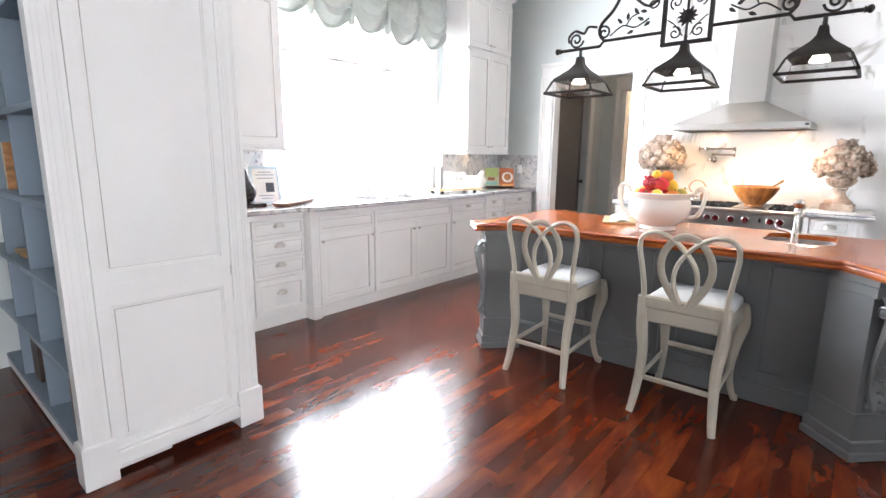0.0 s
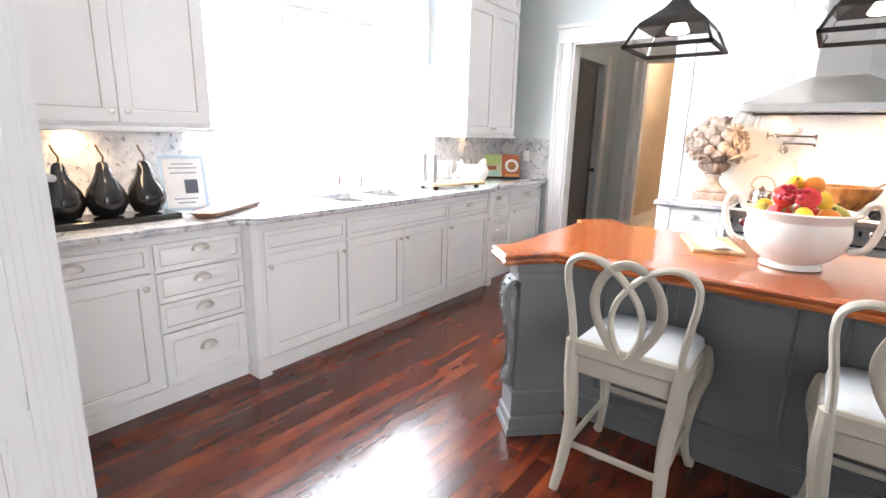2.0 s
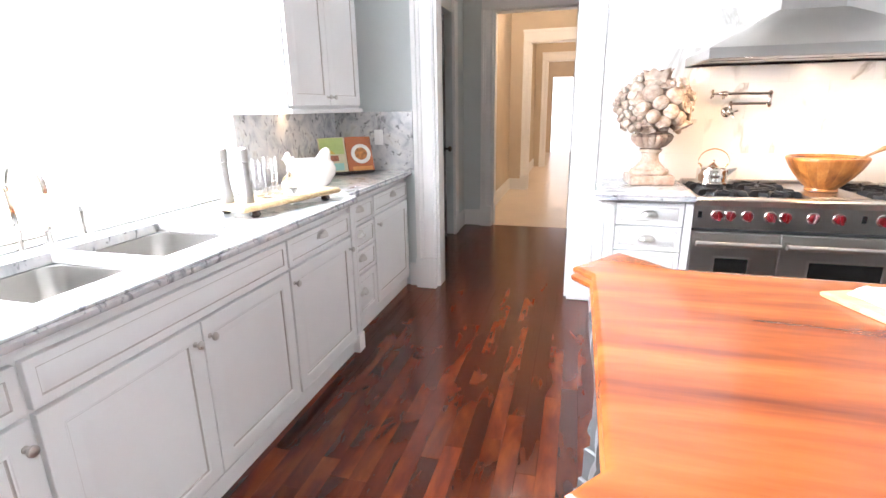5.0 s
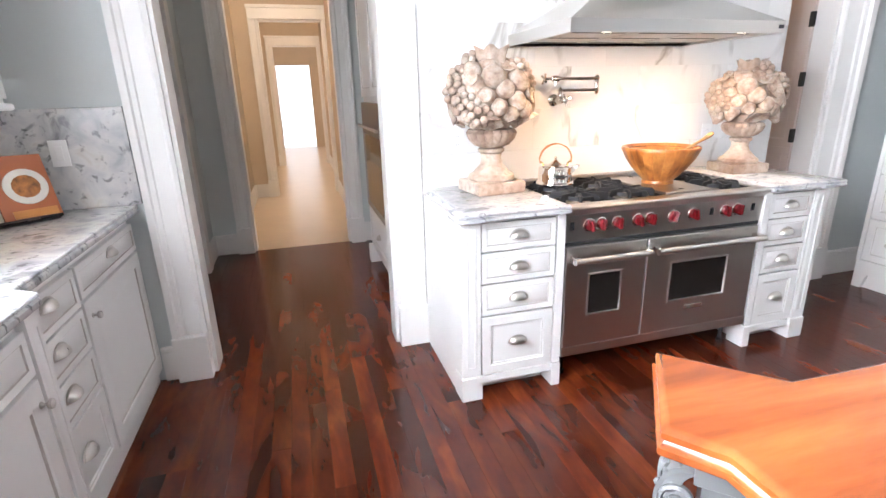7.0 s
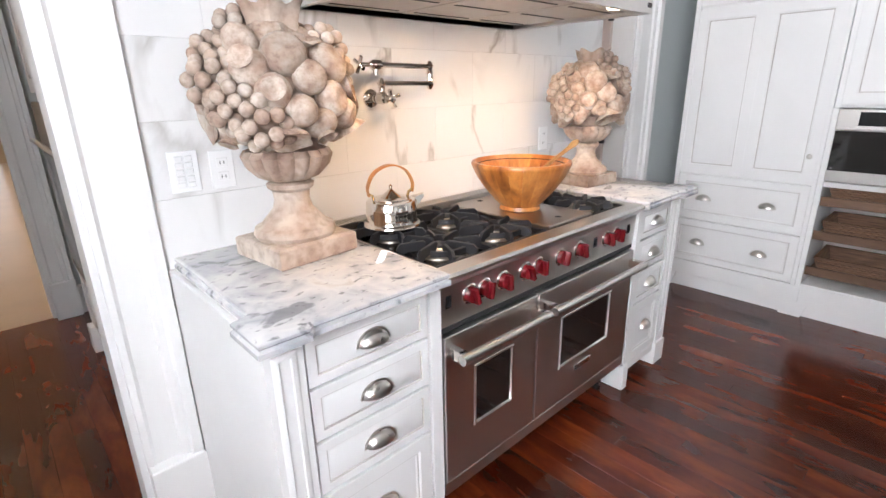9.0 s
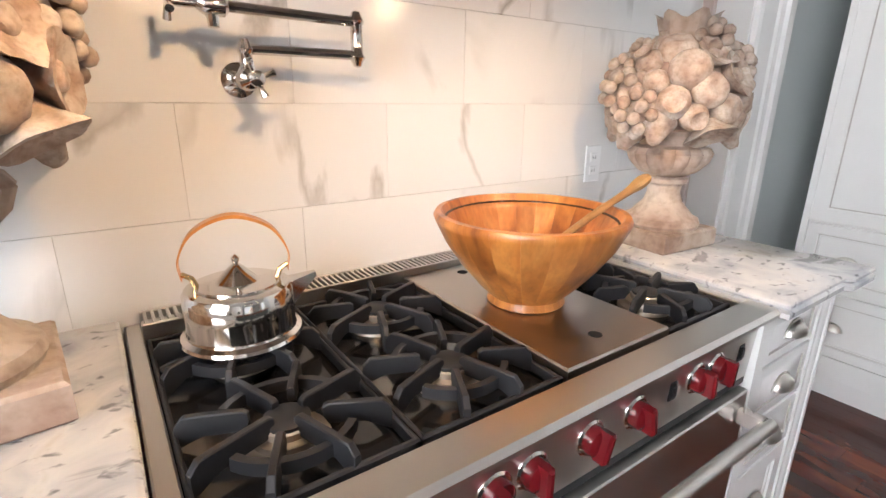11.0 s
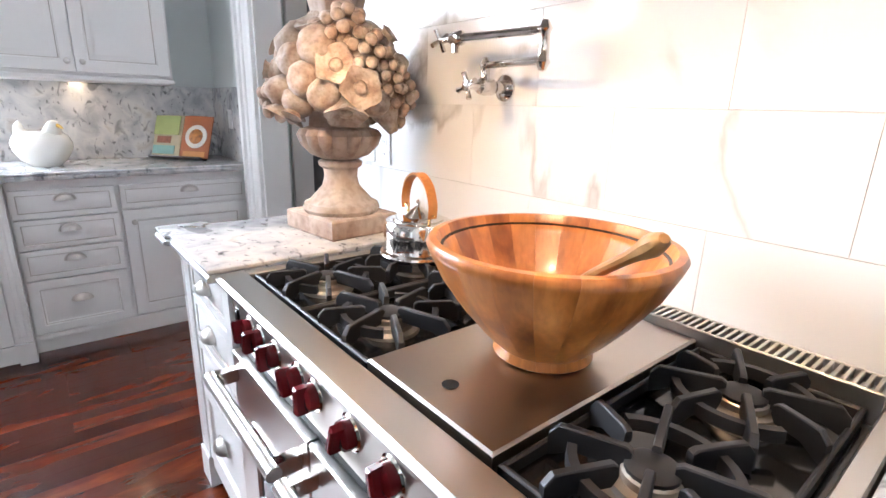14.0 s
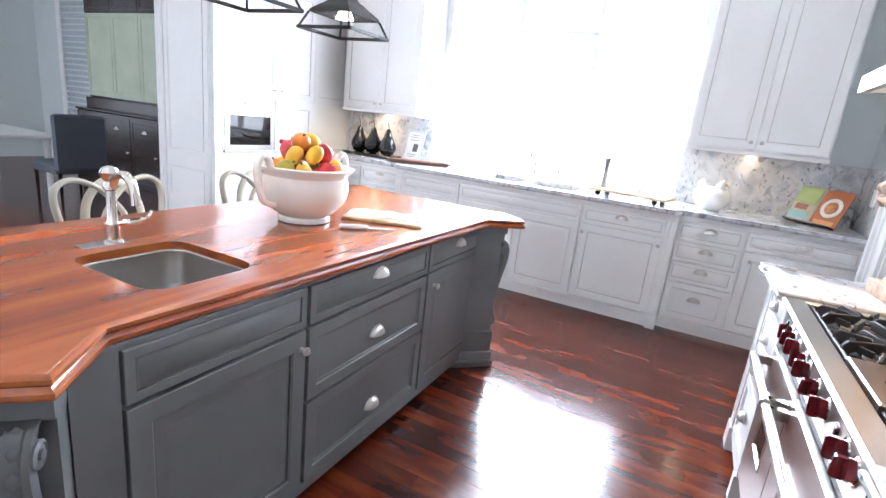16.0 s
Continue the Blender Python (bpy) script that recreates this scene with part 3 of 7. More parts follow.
# far windows
t = thing("window_2", (-0.5, YS - 0.1, 0.4), "wide white window of the dining space in daylight", "window", "", "structure")
part("window_frame", boxes((-2.6, -2.5, YS - 0.16, YS - 0.04, 0.4, 3.0), (1.4, 1.5, YS - 0.16, YS - 0.04, 0.4, 3.0), (-2.5, 1.4, YS - 0.16, YS - 0.04, 0.4, 0.5), (-2.5, 1.4, YS - 0.16, YS - 0.04, 2.9, 3.0), (-1.2, -1.1, YS - 0.15, YS - 0.05, 0.5, 2.9), (0.1, 0.2, YS - 0.15, YS - 0.05, 0.5, 2.9), bevel=0.006), M_TRIM, t)
# unseen window, added as the opening for the east fill light
t = thing("window_3", (XF + 0.1, -1.2, 0.5), "unseen tall white window added for the living space's daylight", "window", "", "structure")
part("window_frame", boxes((XF + 0.04, XF + 0.16, -3.0, -2.9, 0.5, 3.0), (XF + 0.04, XF + 0.16, 0.5, 0.6, 0.5, 3.0), (XF + 0.04, XF + 0.16, -2.9, 0.5, 0.5, 0.6), (XF + 0.04, XF + 0.16, -2.9, 0.5, 2.9, 3.0), (XF + 0.05, XF + 0.15, -1.25, -1.15, 0.6, 2.9), bevel=0.006), M_TRIM, t)

# ---- window wall cabinets ----
ZC = 0.988           # worktop over the window run
FS, FM = -3.322, -3.240   # fronts of the side units and of the deeper sink run


def base_unit(name, label, x, y0, y1, fronts, plinth=0.03):
    t = thing(name, (x - 0.3, (y0 + y1) / 2, 0), label, "cabinet", "base cabinets under the window")
    top = 0.72 if name == "sink_cabinet" else ZC - 0.04
    part("body", boxes((XW, x - 0.023, y0, y1, 0.08, top), bevel=0.001), M_WHITE, t)
    part("plinth", boxes((XW, x - plinth, y0, y1, 0, 0.08), bevel=0.001), M_WHITE, t)
    if top < 0.9:
        part("false_front_rail", boxes((x - 0.05, x - 0.023, y0, y1, top, ZC - 0.04), bevel=0.001), M_WHITE, t)
    part("top_rail", boxes((x - 0.023, x - 0.006, y0, y1, ZC - 0.065, ZC - 0.04), bevel=0.001), M_WHITE, t)
    part("bottom_rail", boxes((x - 0.023, x - 0.006, y0, y1, 0.08, 0.109), bevel=0.001), M_WHITE, t)
    fr = facing(x, y0, 0, "+x")
    for kind, u0, v0, w, h, hw in fronts:
        front(t, fr, u0, v0, w, h, kind, hw)
    return t


def drawer_stack(w):
    """Four drawers, the lowest deep, each with a cup pull."""
    return [("drawer", 0.008, v, w - 0.016, h, [("pull", w / 2, p)]) for v, h, p in ((0.750, 0.150, 0.852), (0.585, 0.160, 0.687), (0.420, 0.160, 0.525), (0.112, 0.302, 0.290))]


base_unit("base_cabinet", "white base cabinet with four drawers and cup pulls", FS, 2.31, 2.80, drawer_stack(0.49))
base_unit("base_cabinet", "white base cabinet with one drawer over a door", FS, 1.64, 2.31, [("drawer", 0.01, 0.765, 0.65, 0.135, [("pull", 0.33, 0.842)]), ("door", 0.01, 0.115, 0.65, 0.64, [("knob", 0.62, 0.685)])])
base_unit("dishwasher_panel_cabinet", "white panelled front with two knobs below a false drawer", FM, 2.88, 3.515, [("drawer", 0.006, 0.765, 0.623, 0.135, []), ("door", 0.006, 0.115, 0.623, 0.64, [("knob", 0.032, 0.685), ("knob", 0.602, 0.685)])])
base_unit("sink_cabinet", "white sink cabinet with a pair of panelled doors", FM, 3.515, 4.665, [("drawer", 0.006, 0.765, 1.138, 0.135, []), ("door", 0.006, 0.115, 0.568, 0.64, [("knob", 0.534, 0.685)]), ("door", 0.576, 0.115, 0.568, 0.64, [("knob", 0.608, 0.685)])])
base_unit("base_cabinet", "white pull-out cabinet with a drawer and two knobs", FM, 4.665, 5.325, [("drawer", 0.006, 0.765, 0.648, 0.135, [("pull", 0.322, 0.852)]), ("door", 0.006, 0.115, 0.648, 0.64, [("knob", 0.031, 0.685), ("knob", 0.628, 0.685)])])
base_unit("base_cabinet", "white base cabinet with four drawers and cup pulls", FS, 5.395, 5.87, drawer_stack(0.475))
base_unit("base_cabinet", "white base cabinet with one drawer over a door", FS, 5.87, 6.58, [("drawer", 0.008, 0.765, 0.694, 0.135, [("pull", 0.366, 0.852)]), ("door", 0.008, 0.115, 0.694, 0.64, [("knob", 0.06, 0.685)])])
for y0, y1 in ((2.80, 2.88), (5.325, 5.395)):
    bm = boxes((XW, FM + 0.004, y0, y1, 0.12, ZC - 0.04), (XW, FM + 0.012, y0 - 0.003, y1 + 0.003, 0, 0.12), bevel=0.004)
    inset_panel(bm, facing(FM + 0.0045, y0, 0.15, "+x"), 0.012, 0, y1 - y0 - 0.024, ZC - 0.24, ((0, 0), (0.006, 0.003), (0.012, 0.003), (0.014, -0.001)))
    solid("cabinet_pilaster", bm, M_WHITE, "slim white pilaster post on a block foot", "pilaster", group="pilasters of the sink run")

# worktop with sink cut-outs, upstand and its moulded edge
SINK = (-3.805, -3.345, 3.65, 4.535)
MID = (4.045, 4.085)


def worktop():
    t = thing("window_worktop", (-3.6, 4.1, ZC - 0.04), "pale speckled granite worktop with a moulded edge", "worktop")
    e0, e1 = FS + 0.035, FM + 0.035
    z0, z1 = ZC - 0.04, ZC
    a0, a1, b0, b1 = SINK
    bm = B()
    for pts in ([(XW, 1.64), (e0 - 0.02, 1.64), (e0 - 0.02, 2.78), (e1 - 0.02, 2.83), (e1 - 0.02, b0), (a1, b0), (a0, b0), (XW, b0)],
                [(XW, b1), (a0, b1), (a1, b1), (e1 - 0.02, b1), (e1 - 0.02, 5.36), (e0 - 0.02, 5.41), (e0 - 0.02, 6.60), (XW, 6.60)],
                [(XW, b0), (a0, b0), (a0, MID[0]), (a0, MID[1]), (a0, b1), (XW, b1)],
                [(a1, b0), (e1 - 0.02, b0), (e1 - 0.02, b1), (a1, b1), (a1, MID[1]), (a1, MID[0])],
                [(a0, MID[0]), (a1, MID[0]), (a1, MID[1]), (a0, MID[1])]):
        prism(bm, pts, z0, z1)
    bmesh.ops.remove_doubles(bm, verts=bm.verts, dist=1e-5)
    part("slab", bm, M_GRANITE, t, smooth=False)
    bm = B()
    prof = ((-0.02, 0), (-0.003, 0), (0.002, -0.004), (0.002, -0.011), (-0.003, -0.015), (0.004, -0.021), (0.004, -0.034), (0.0, -0.04), (-0.02, -0.04))
    path = ((e0, 1.64), (e0, 2.775), (e1, 2.83), (e1, 5.36), (e0, 5.415), (e0, 6.60))
    loft(bm, [[(x + a, y, z1 + b) for a, b in prof] for x, y in path])
    part("moulded_edge", bm, M_GRANITE, t)
    return t


worktop()
bm = boxes((XW, XW + 0.022, 1.64, 2.795, ZC, 1.452), bevel=0.002)
solid("splashback", bm, M_GRANITE, "speckled granite splashback behind the dark pears", "splashback")
solid("splashback", boxes((XW, XW + 0.022, 5.305, YN - 0.02, ZC, 1.452), bevel=0.002), M_GRANITE, "speckled granite splashback under the wall cabinet", "splashback")
solid("splashback", boxes((XW + 0.022, -3.258, YN - 0.022, YN, ZC, 1.452), bevel=0.002), M_GRANITE, "speckled granite splashback on the return wall", "splashback")

# double sink
t = thing("kitchen_sink", (-3.64, 4.09, ZC - 0.24), "double-bowl brushed steel undermount sink", "sink")
for y0, y1 in ((SINK[2], MID[0]), (MID[1], SINK[3])):
    x0, x1 = SINK[0], SINK[1]
    bm = B()
    rings = []
    for i, z in ((-0.004, ZC - 0.041), (0.004, ZC - 0.044), (0.012, ZC - 0.15), (0.03, ZC - 0.215), (0.06, ZC - 0.23), (0.15, ZC - 0.234)):
        rr = max(0.02, 0.07 - i * 0.2)
        pts = []
        for cx, cy, a0 in ((x1 - i - rr, y1 - i - rr, 0), (x0 + i + rr, y1 - i - rr, 90), (x0 + i + rr, y0 + i + rr, 180), (x1 - i - rr, y0 + i + rr, 270)):
            for k in range(5):
                a = radians(a0 + k * 22.5)
                pts.append((cx + rr * math.cos(a), cy + rr * math.sin(a), z))
        rings.append(pts)
    loft(bm, rings, caps=(False, True))
    b = part("bowl", bm, M_SINK, t)
    part("drain", lathe(B(), [(0.045, 0), (0.043, 0.003), (0.03, 0.001), (0.001, 0.0)], Matrix.Translation(((x0 + x1) / 2, (y0 + y1) / 2, ZC - 0.233))), M_CHROME, b)

# ---- wall cabinets ----


def wall_cabinet(y0, y1, label, ends):
    zb, zt, x = 1.478, 3.42, -3.545
    t = thing("wall_cabinet", ((XW + x) / 2, (y0 + y1) / 2, zb), label, "cabinet", "tall wall cabinets beside the window")
    part("body", boxes((XW, x - 0.022, y0, y1, zb, zt), bevel=0.002), M_WHITE, t)
    part("light_rail", boxes((XW, x + 0.006, y0 - 0.004, y1 + 0.004, zb - 0.028, zb), bevel=0.006), M_WHITE, t)
    bm = B()
    prof = ((0.0, 0.0), (0.006, 0.0), (0.01, 0.02), (0.03, 0.035), (0.05, 0.07), (0.055, 0.085), (0.075, 0.09), (0.08, 0.115), (0.0, 0.115))
    loft(bm, [[(x + a, y0 - a, zt - 0.02 + b) for a, b in prof], [(x + a, y1 + a, zt - 0.02 + b) for a, b in prof]])
    for yy, s in ((y0, -1), (y1, 1)):
        loft(bm, [[(XW, yy + s * a, zt - 0.02 + b) for a, b in prof], [(x + a, yy + s * a, zt - 0.02 + b) for a, b in prof]])
    part("crown_moulding", bm, M_WHITE, t)
    fr = facing(x, y0, zb, "+x")
    w = (y1 - y0 - 0.03) / 2
    for k in (0, 1):
        u = 0.015 + k * w
        kn = u + w - 0.035 if k == 0 else u + 0.035
        front(t, fr, u, 0.015, w, 1.195, "door", [("knob", kn, 0.07)])
        front(t, fr, u, 1.25, w, 0.60, "door", [("knob", kn, 1.31)])
    return t


wall_cabinet(5.312, 6.265, "tall white wall cabinet with panelled doors and crown moulding", None)
wall_cabinet(1.84, 2.80, "tall white wall cabinet above the dark pear ornaments", None)

# ---- tall cabinet block with shelves on its far side ----
BX, BY0, BY1, BZ = -2.085, 0.855, 1.63, 2.62
t = thing("tall_cabinet_block", (-3.0, 1.24, 0), "tall white built-in cabinet with a panelled end and slate-blue shelves", "cabinet")
part("body", boxes((XW, BX - 0.03, 1.20, BY1 - 0.024, 0.09, BZ), (XW, BX - 0.03, BY0, BY0 + 0.03, BZ - 0.12, BZ), bevel=0.002), M_WHITE, t)
fr = facing(BX, BY0, 0, "+x")
bm = boxes((BX - 0.03, BX - 0.012, BY0 + 0.06, BY1 - 0.06, 0.10, BZ), bevel=0.001)
inset_panel(bm, fr, 0.10, 0.875, 0.585, 1.70, ((0, -0.02), (0, 0), (0.05, 0), (0.053, -0.005), (0.058, -0.005), (0.062, -0.009), (0.066, -0.009), (0.068, -0.004)))
inset_panel(bm, fr, 0.10, 0.13, 0.585, 0.70, ((0, -0.02), (0, 0), (0.05, 0), (0.053, -0.005), (0.058, -0.005), (0.062, -0.009), (0.066, -0.009), (0.068, -0.004)))
box(bm, BX - 0.02, BX, BY0 + 0.10, BY1 - 0.10, 0.83, 0.875, 0.001)
part("end_panel", bm, [M_WHITE, M_GROOVE], t)
for y0, y1 in ((BY0 - 0.004, BY0 + 0.094), (BY1 - 0.094, BY1 + 0.004)):
    pil = part("pilaster", boxes((BX - 0.07, BX + 0.008, y0, y1, 0.20, BZ), bevel=0.004), M_WHITE, t)
    for o in (0.016, 0.034, 0.064, 0.078):
        part("reed", boxes((BX + 0.006, BX + 0.012, y0 + o, y0 + o + 0.008, 0.22, BZ), bevel=0.003), M_WHITE, pil)
bm = boxes((BX - 0.09, BX + 0.022, BY0 - 0.018, BY0 + 0.11, 0, 0.20), (BX - 0.09, BX + 0.022, BY1 - 0.11, BY1 + 0.018, 0, 0.20), (BX - 0.03, BX + 0.018, BY0 + 0.11, BY1 - 0.11, 0.06, 0.13), (BX - 0.02, BX + 0.012, BY0 + 0.11, BY1 - 0.11, 0.13, 0.15), bevel=0.006)
part("base_moulding", bm, M_WHITE, t)
for z in (0.10, 0.46, 0.84, 1.21, 1.62, 2.05, 2.45):
    part("shelf", boxes((XW, BX - 0.03, BY0 + 0.02, 1.19, z - 0.03, z), bevel=0.002), M_SHELFBLUE, t, "slate-blue painted shelf")
part("shelf_back", boxes((XW, BX - 0.03, 1.19, 1.198, 0.1, BZ), bevel=0.001), M_SHELFBLUE, t, "slate-blue painted backing")
for x in (-2.85, -3.45):
    part("divider", boxes((x - 0.012, x + 0.012, BY0 + 0.03, 1.19, 0.1, BZ), bevel=0.002), M_SHELFBLUE, t, "slate-blue painted divider")
part("shelf_base", boxes((XW, BX - 0.03, BY0 + 0.02, 1.2, 0.02, 0.07), bevel=0.004), M_WHITE, t)
# kitchen face: doors round a niche
fr = facing(BX - 0.02, BY1, 0, "+y")
NU0, NU1, NZ0, NZ1 = 0.08, 0.68, 0.98, 1.46
part("niche", boxes((BX - 0.02 - NU0, BX - 0.02 - NU0 + 0.02, BY1 - 0.3, BY1, NZ0, NZ1), (BX - 0.04 - NU1, BX - 0.02 - NU1, BY1 - 0.3, BY1, NZ0, NZ1), (BX - 0.02 - NU1, BX - 0.02 - NU0, BY1 - 0.3, BY1 + 0.01, NZ0 - 0.02, NZ0), bevel=0.002), M_WHITE, t)
front(t, fr, 0.04, 1.48, 0.66, 1.05, "door", [("knob", 0.65, 1.56)])
front(t, fr, 0.04, 0.12, 0.66, 0.83, "door", [("knob", 0.65, 0.86)])
front(t, fr, 0.70, 1.48, 0.52, 1.05, "door", [("knob", 0.75, 1.56)])
front(t, fr, 0.70, 0.12, 0.52, 1.34, "door", [("knob", 0.75, 0.86)])
front(t, fr, 1.22, 1.48, 0.56, 1.05, "door")
bm = B()
prof = ((0.0, 0.0), (0.008, 0.0), (0.012, 0.02), (0.035, 0.04), (0.055, 0.08), (0.075, 0.09), (0.08, 0.115), (0.0, 0.115))
loft(bm, [[(XW, BY1 + a, BZ - 0.01 + b) for a, b in prof], [(BX + a, BY1 + a, BZ - 0.01 + b) for a, b in prof]])
loft(bm, [[(BX + a, BY0 - a, BZ - 0.01 + b) for a, b in prof], [(BX + a, BY1 + a, BZ - 0.01 + b) for a, b in prof]])
part("crown_moulding", bm, M_WHITE, t)
part("top_board", boxes((XW, BX, BY0, BY1, BZ, BZ + 0.02), bevel=0.001), M_WHITE, t)

# ---- marble field behind the range: each tile a piece, joints between ----
t = thing("wall_marble", (-0.69, YN, 0), "white veined marble tiles laid in staggered rows", "tiled wall", "", "structure")
MX0, MX1, MY, TW, TH = -1.844, 0.62, 6.552, 0.457, 0.228
part("grout", boxes((MX0, MX1, MY + 0.004, YN - 0.001, 0, HC), bevel=0), plain("pale_grout", (0.72, 0.70, 0.66), 0.8), t, smooth=False)
tile_mesh = {}
row = 0
z = 1.143 - 5 * TH
while z < HC - 0.02:
    off = -0.705 if row % 2 == 1 else -0.472
    k = math.floor((MX0 - off) / TW)
    while off + k * TW < MX1 - 0.005:
        a, b = max(MX0, off + k * TW), min(MX1, off + (k + 1) * TW)
        z0, z1 = max(0.0, z), min(HC, z + TH)
        if b - a > 0.01 and z1 - z0 > 0.01:
            key = (round(b - a, 3), round(z1 - z0, 3))
            if key not in tile_mesh:
                bm = boxes((-key[0] / 2 + 0.0005, key[0] / 2 - 0.0005, 0, 0.006, -key[1] / 2 + 0.0005, key[1] / 2 - 0.0005), bevel=0.0006)
                me = bpy.data.meshes.new("marble_tile")
                bm.to_mesh(me)
                bm.free()
                me.materials.append(M_TILE)
                tile_mesh[key] = me
            ob = new("marble_tile", tile_mesh[key])
            ob.parent = t
            ob.matrix_parent_inverse = Matrix.Translation(-t.location)
            ob.location = ((a + b) / 2, MY, (z0 + z1) / 2)
        k += 1
    z += TH
    row += 1

# ---- island ----
ZI = 0.945
TOP = [(-1.925, 4.335), (-1.925, 3.43), (-1.985, 3.36), (-1.81, 3.195), (-1.66, 3.41), (0.23, 3.41), (0.39, 3.21), (0.58, 3.38), (0.52, 3.45), (0.64, 4.29), (0.70, 4.36), (0.525, 4.535), (0.355, 4.395), (-1.66, 4.465), (-1.82, 4.635), (-1.985, 4.415)]
ISINK = (-0.17, 0.185, 3.87, 4.285)


def rounded(x0, x1, y0, y1, r, z, n=5):
    pts = []
    for cx, cy, a0 in ((x1 - r, y1 - r, 0), (x0 + r, y1 - r, 90), (x0 + r, y0 + r, 180), (x1 - r, y0 + r, 270)):
        for k in range(n):
            a = radians(a0 + k * 90 / (n - 1))
            pts.append((cx + r * math.cos(a), cy + r * math.sin(a), z))
    return pts


island = thing("kitchen_island", (-0.62, 3.84, 0), "grey painted kitchen island with carved columns and polished wood top", "kitchen island")
bm = B()
prof = ((0.022, -0.052), (0.004, -0.050), (0.0, -0.044), (0.0, -0.034), (0.006, -0.030), (0.010, -0.024), (0.004, -0.018), (0.004, -0.008), (0.012, -0.001), (0.02, 0.0))
rings = [shrink(TOP, d, ZI + z) for d, z in prof]
loft(bm, rings, caps=(False, False))
hole = [bm.verts.new(p) for p in rounded(*ISINK, 0.07, ZI)]
lip = [bm.verts.new((p[0], p[1], ZI - 0.03)) for p in rounded(*ISINK, 0.07, ZI)]
n = len(hole)
for i in range(n):
    bm.faces.new((hole[i], hole[(i + 1) % n], lip[(i + 1) % n], lip[i]))
bm.verts.ensure_lookup_table()
loop = list(bm.verts)[(len(prof) - 1) * len(TOP):len(prof) * len(TOP)]
rims = [loop, hole[::-1]]
corners = rims[0] + rims[1]
for tri in geometry.tessellate_polygon([[v.co for v in r] for r in rims]):
    bm.faces.new([corners[k] for k in tri])
part("wooden_top", bm, M_TOP, island, "thick polished reddish-orange wood top with moulded edge")

X0, Y0, Y1 = -1.80, 3.68, 4.41
YB = Y1 - 0.024
part("body", prism(B(), [(X0, Y0), (-0.21, Y0), (-0.21, YB), (X0, YB)], 0.09, ZI - 0.05), M_GREY, island, smooth=False)
part("sink_bay", prism(B(), [(-0.21, Y0), (0.31, Y0), (0.46, YB), (-0.21, YB)], 0.09, 0.72), M_GREY, island, smooth=False)
part("sink_bay_back", prism(B(), [(-0.21, Y0), (0.31, Y0), (0.345, 3.84), (-0.21, 3.84)], 0.72, ZI - 0.05), M_GREY, island, smooth=False)
part("sink_bay_side", prism(B(), [(0.22, 3.84), (0.345, 3.84), (0.46, YB), (0.22, YB)], 0.72, ZI - 0.05), M_GREY, island, smooth=False)
part("sink_bay_front", prism(B(), [(-0.21, 4.315), (0.22, 4.315), (0.22, YB), (-0.21, YB)], 0.72, ZI - 0.05), M_GREY, island, smooth=False)
part("plinth", prism(B(), [(X0 + 0.05, Y0 + 0.01), (0.29, Y0 + 0.01), (0.42, Y1 - 0.07), (X0 + 0.05, Y1 - 0.07)], 0.0, 0.09), M_GREY, island, smooth=False)
part("face_frame", boxes((-1.77, 0.345, YB, Y1 - 0.006, 0.05, 0.092), (-1.77, 0.345, YB, Y1 - 0.006, ZI - 0.066, ZI - 0.05), (0.345, 0.45, YB, Y1 - 0.001, 0.05, ZI - 0.05), bevel=0.002), M_GREY, island)
fr = facing(0.337, Y1, 0, "+y")
front(island, fr, 0.0, 0.735, 0.60, 0.145, "drawer", (), M_GREY)
front(island, fr, 0.0, 0.095, 0.60, 0.63, "door", [("knob", 0.574, 0.662)], M_GREY)
front(island, fr, 0.612, 0.735, 0.815, 0.145, "drawer", [("pull", 1.022, 0.835)], M_GREY)
front(island, fr, 0.612, 0.44, 0.815, 0.285, "drawer", [("pull", 1.022, 0.577)], M_GREY)
front(island, fr, 0.612, 0.095, 0.815, 0.335, "drawer", [("pull", 1.022, 0.233)], M_GREY)
front(island, fr, 1.44, 0.735, 0.64, 0.145, "drawer", [("pull", 1.767, 0.835)], M_GREY)
front(island, fr, 1.44, 0.095, 0.64, 0.63, "door", [("knob", 1.503, 0.657)], M_GREY)
# seating side: three framed panels over a plinth
fr = facing(-1.60, Y0, 0, "-y")
for u, w in ((0.04, 0.40), (0.49, 0.46), (1.0, 0.42), (1.47, 0.39)):
    bm = B()
    inset_panel(bm, fr, u, 0.14, w, 0.74, ((0, -0.002), (0, 0.012), (0.045, 0.012), (0.05, 0.017), (0.058, 0.017), (0.064, 0.006), (0.072, 0.006), (0.09, 0.010)))
    part("panel", bm, M_GREY, island)
part("plinth", boxes((-1.72, 0.30, Y0 - 0.022, Y0, 0.0, 0.125), (-1.72, 0.30, Y0 - 0.014, Y0, 0.125, 0.14), bevel=0.004), M_GREY, island)
# window end: arched panel between scroll brackets
fr = facing(X0, Y0, 0, "+x")
fr = Matrix.Translation((0, 0, 0)) @ facing(X0, Y1, 0, "-x")
bm = B()
inset_panel(bm, fr, 0.06, 0.14, 0.61, 0.74, ((0, -0.002), (0, 0.012), (0.05, 0.012), (0.055, 0.018), (0.063, 0.018), (0.07, 0.005), (0.09, 0.010)))
part("panel", bm, M_GREY, island)


def scroll_bracket(y):
    """Big S-shaped side bracket under the overhang."""
    pts = smooth_path([(0.0, 0.90), (-0.09, 0.86), (-0.115, 0.74), (-0.07, 0.58), (-0.05, 0.40), (-0.09, 0.24), (-0.03, 0.13), (0.0, 0.13)], 4)
    out = [(X0 + p.x, p.y) for p in pts]
    b = B()
    loft(b, [[(x, y - 0.03, z) for x, z in out], [(x, y + 0.03, z) for x, z in out]])
    part("scroll_bracket", b, M_GREY, island)


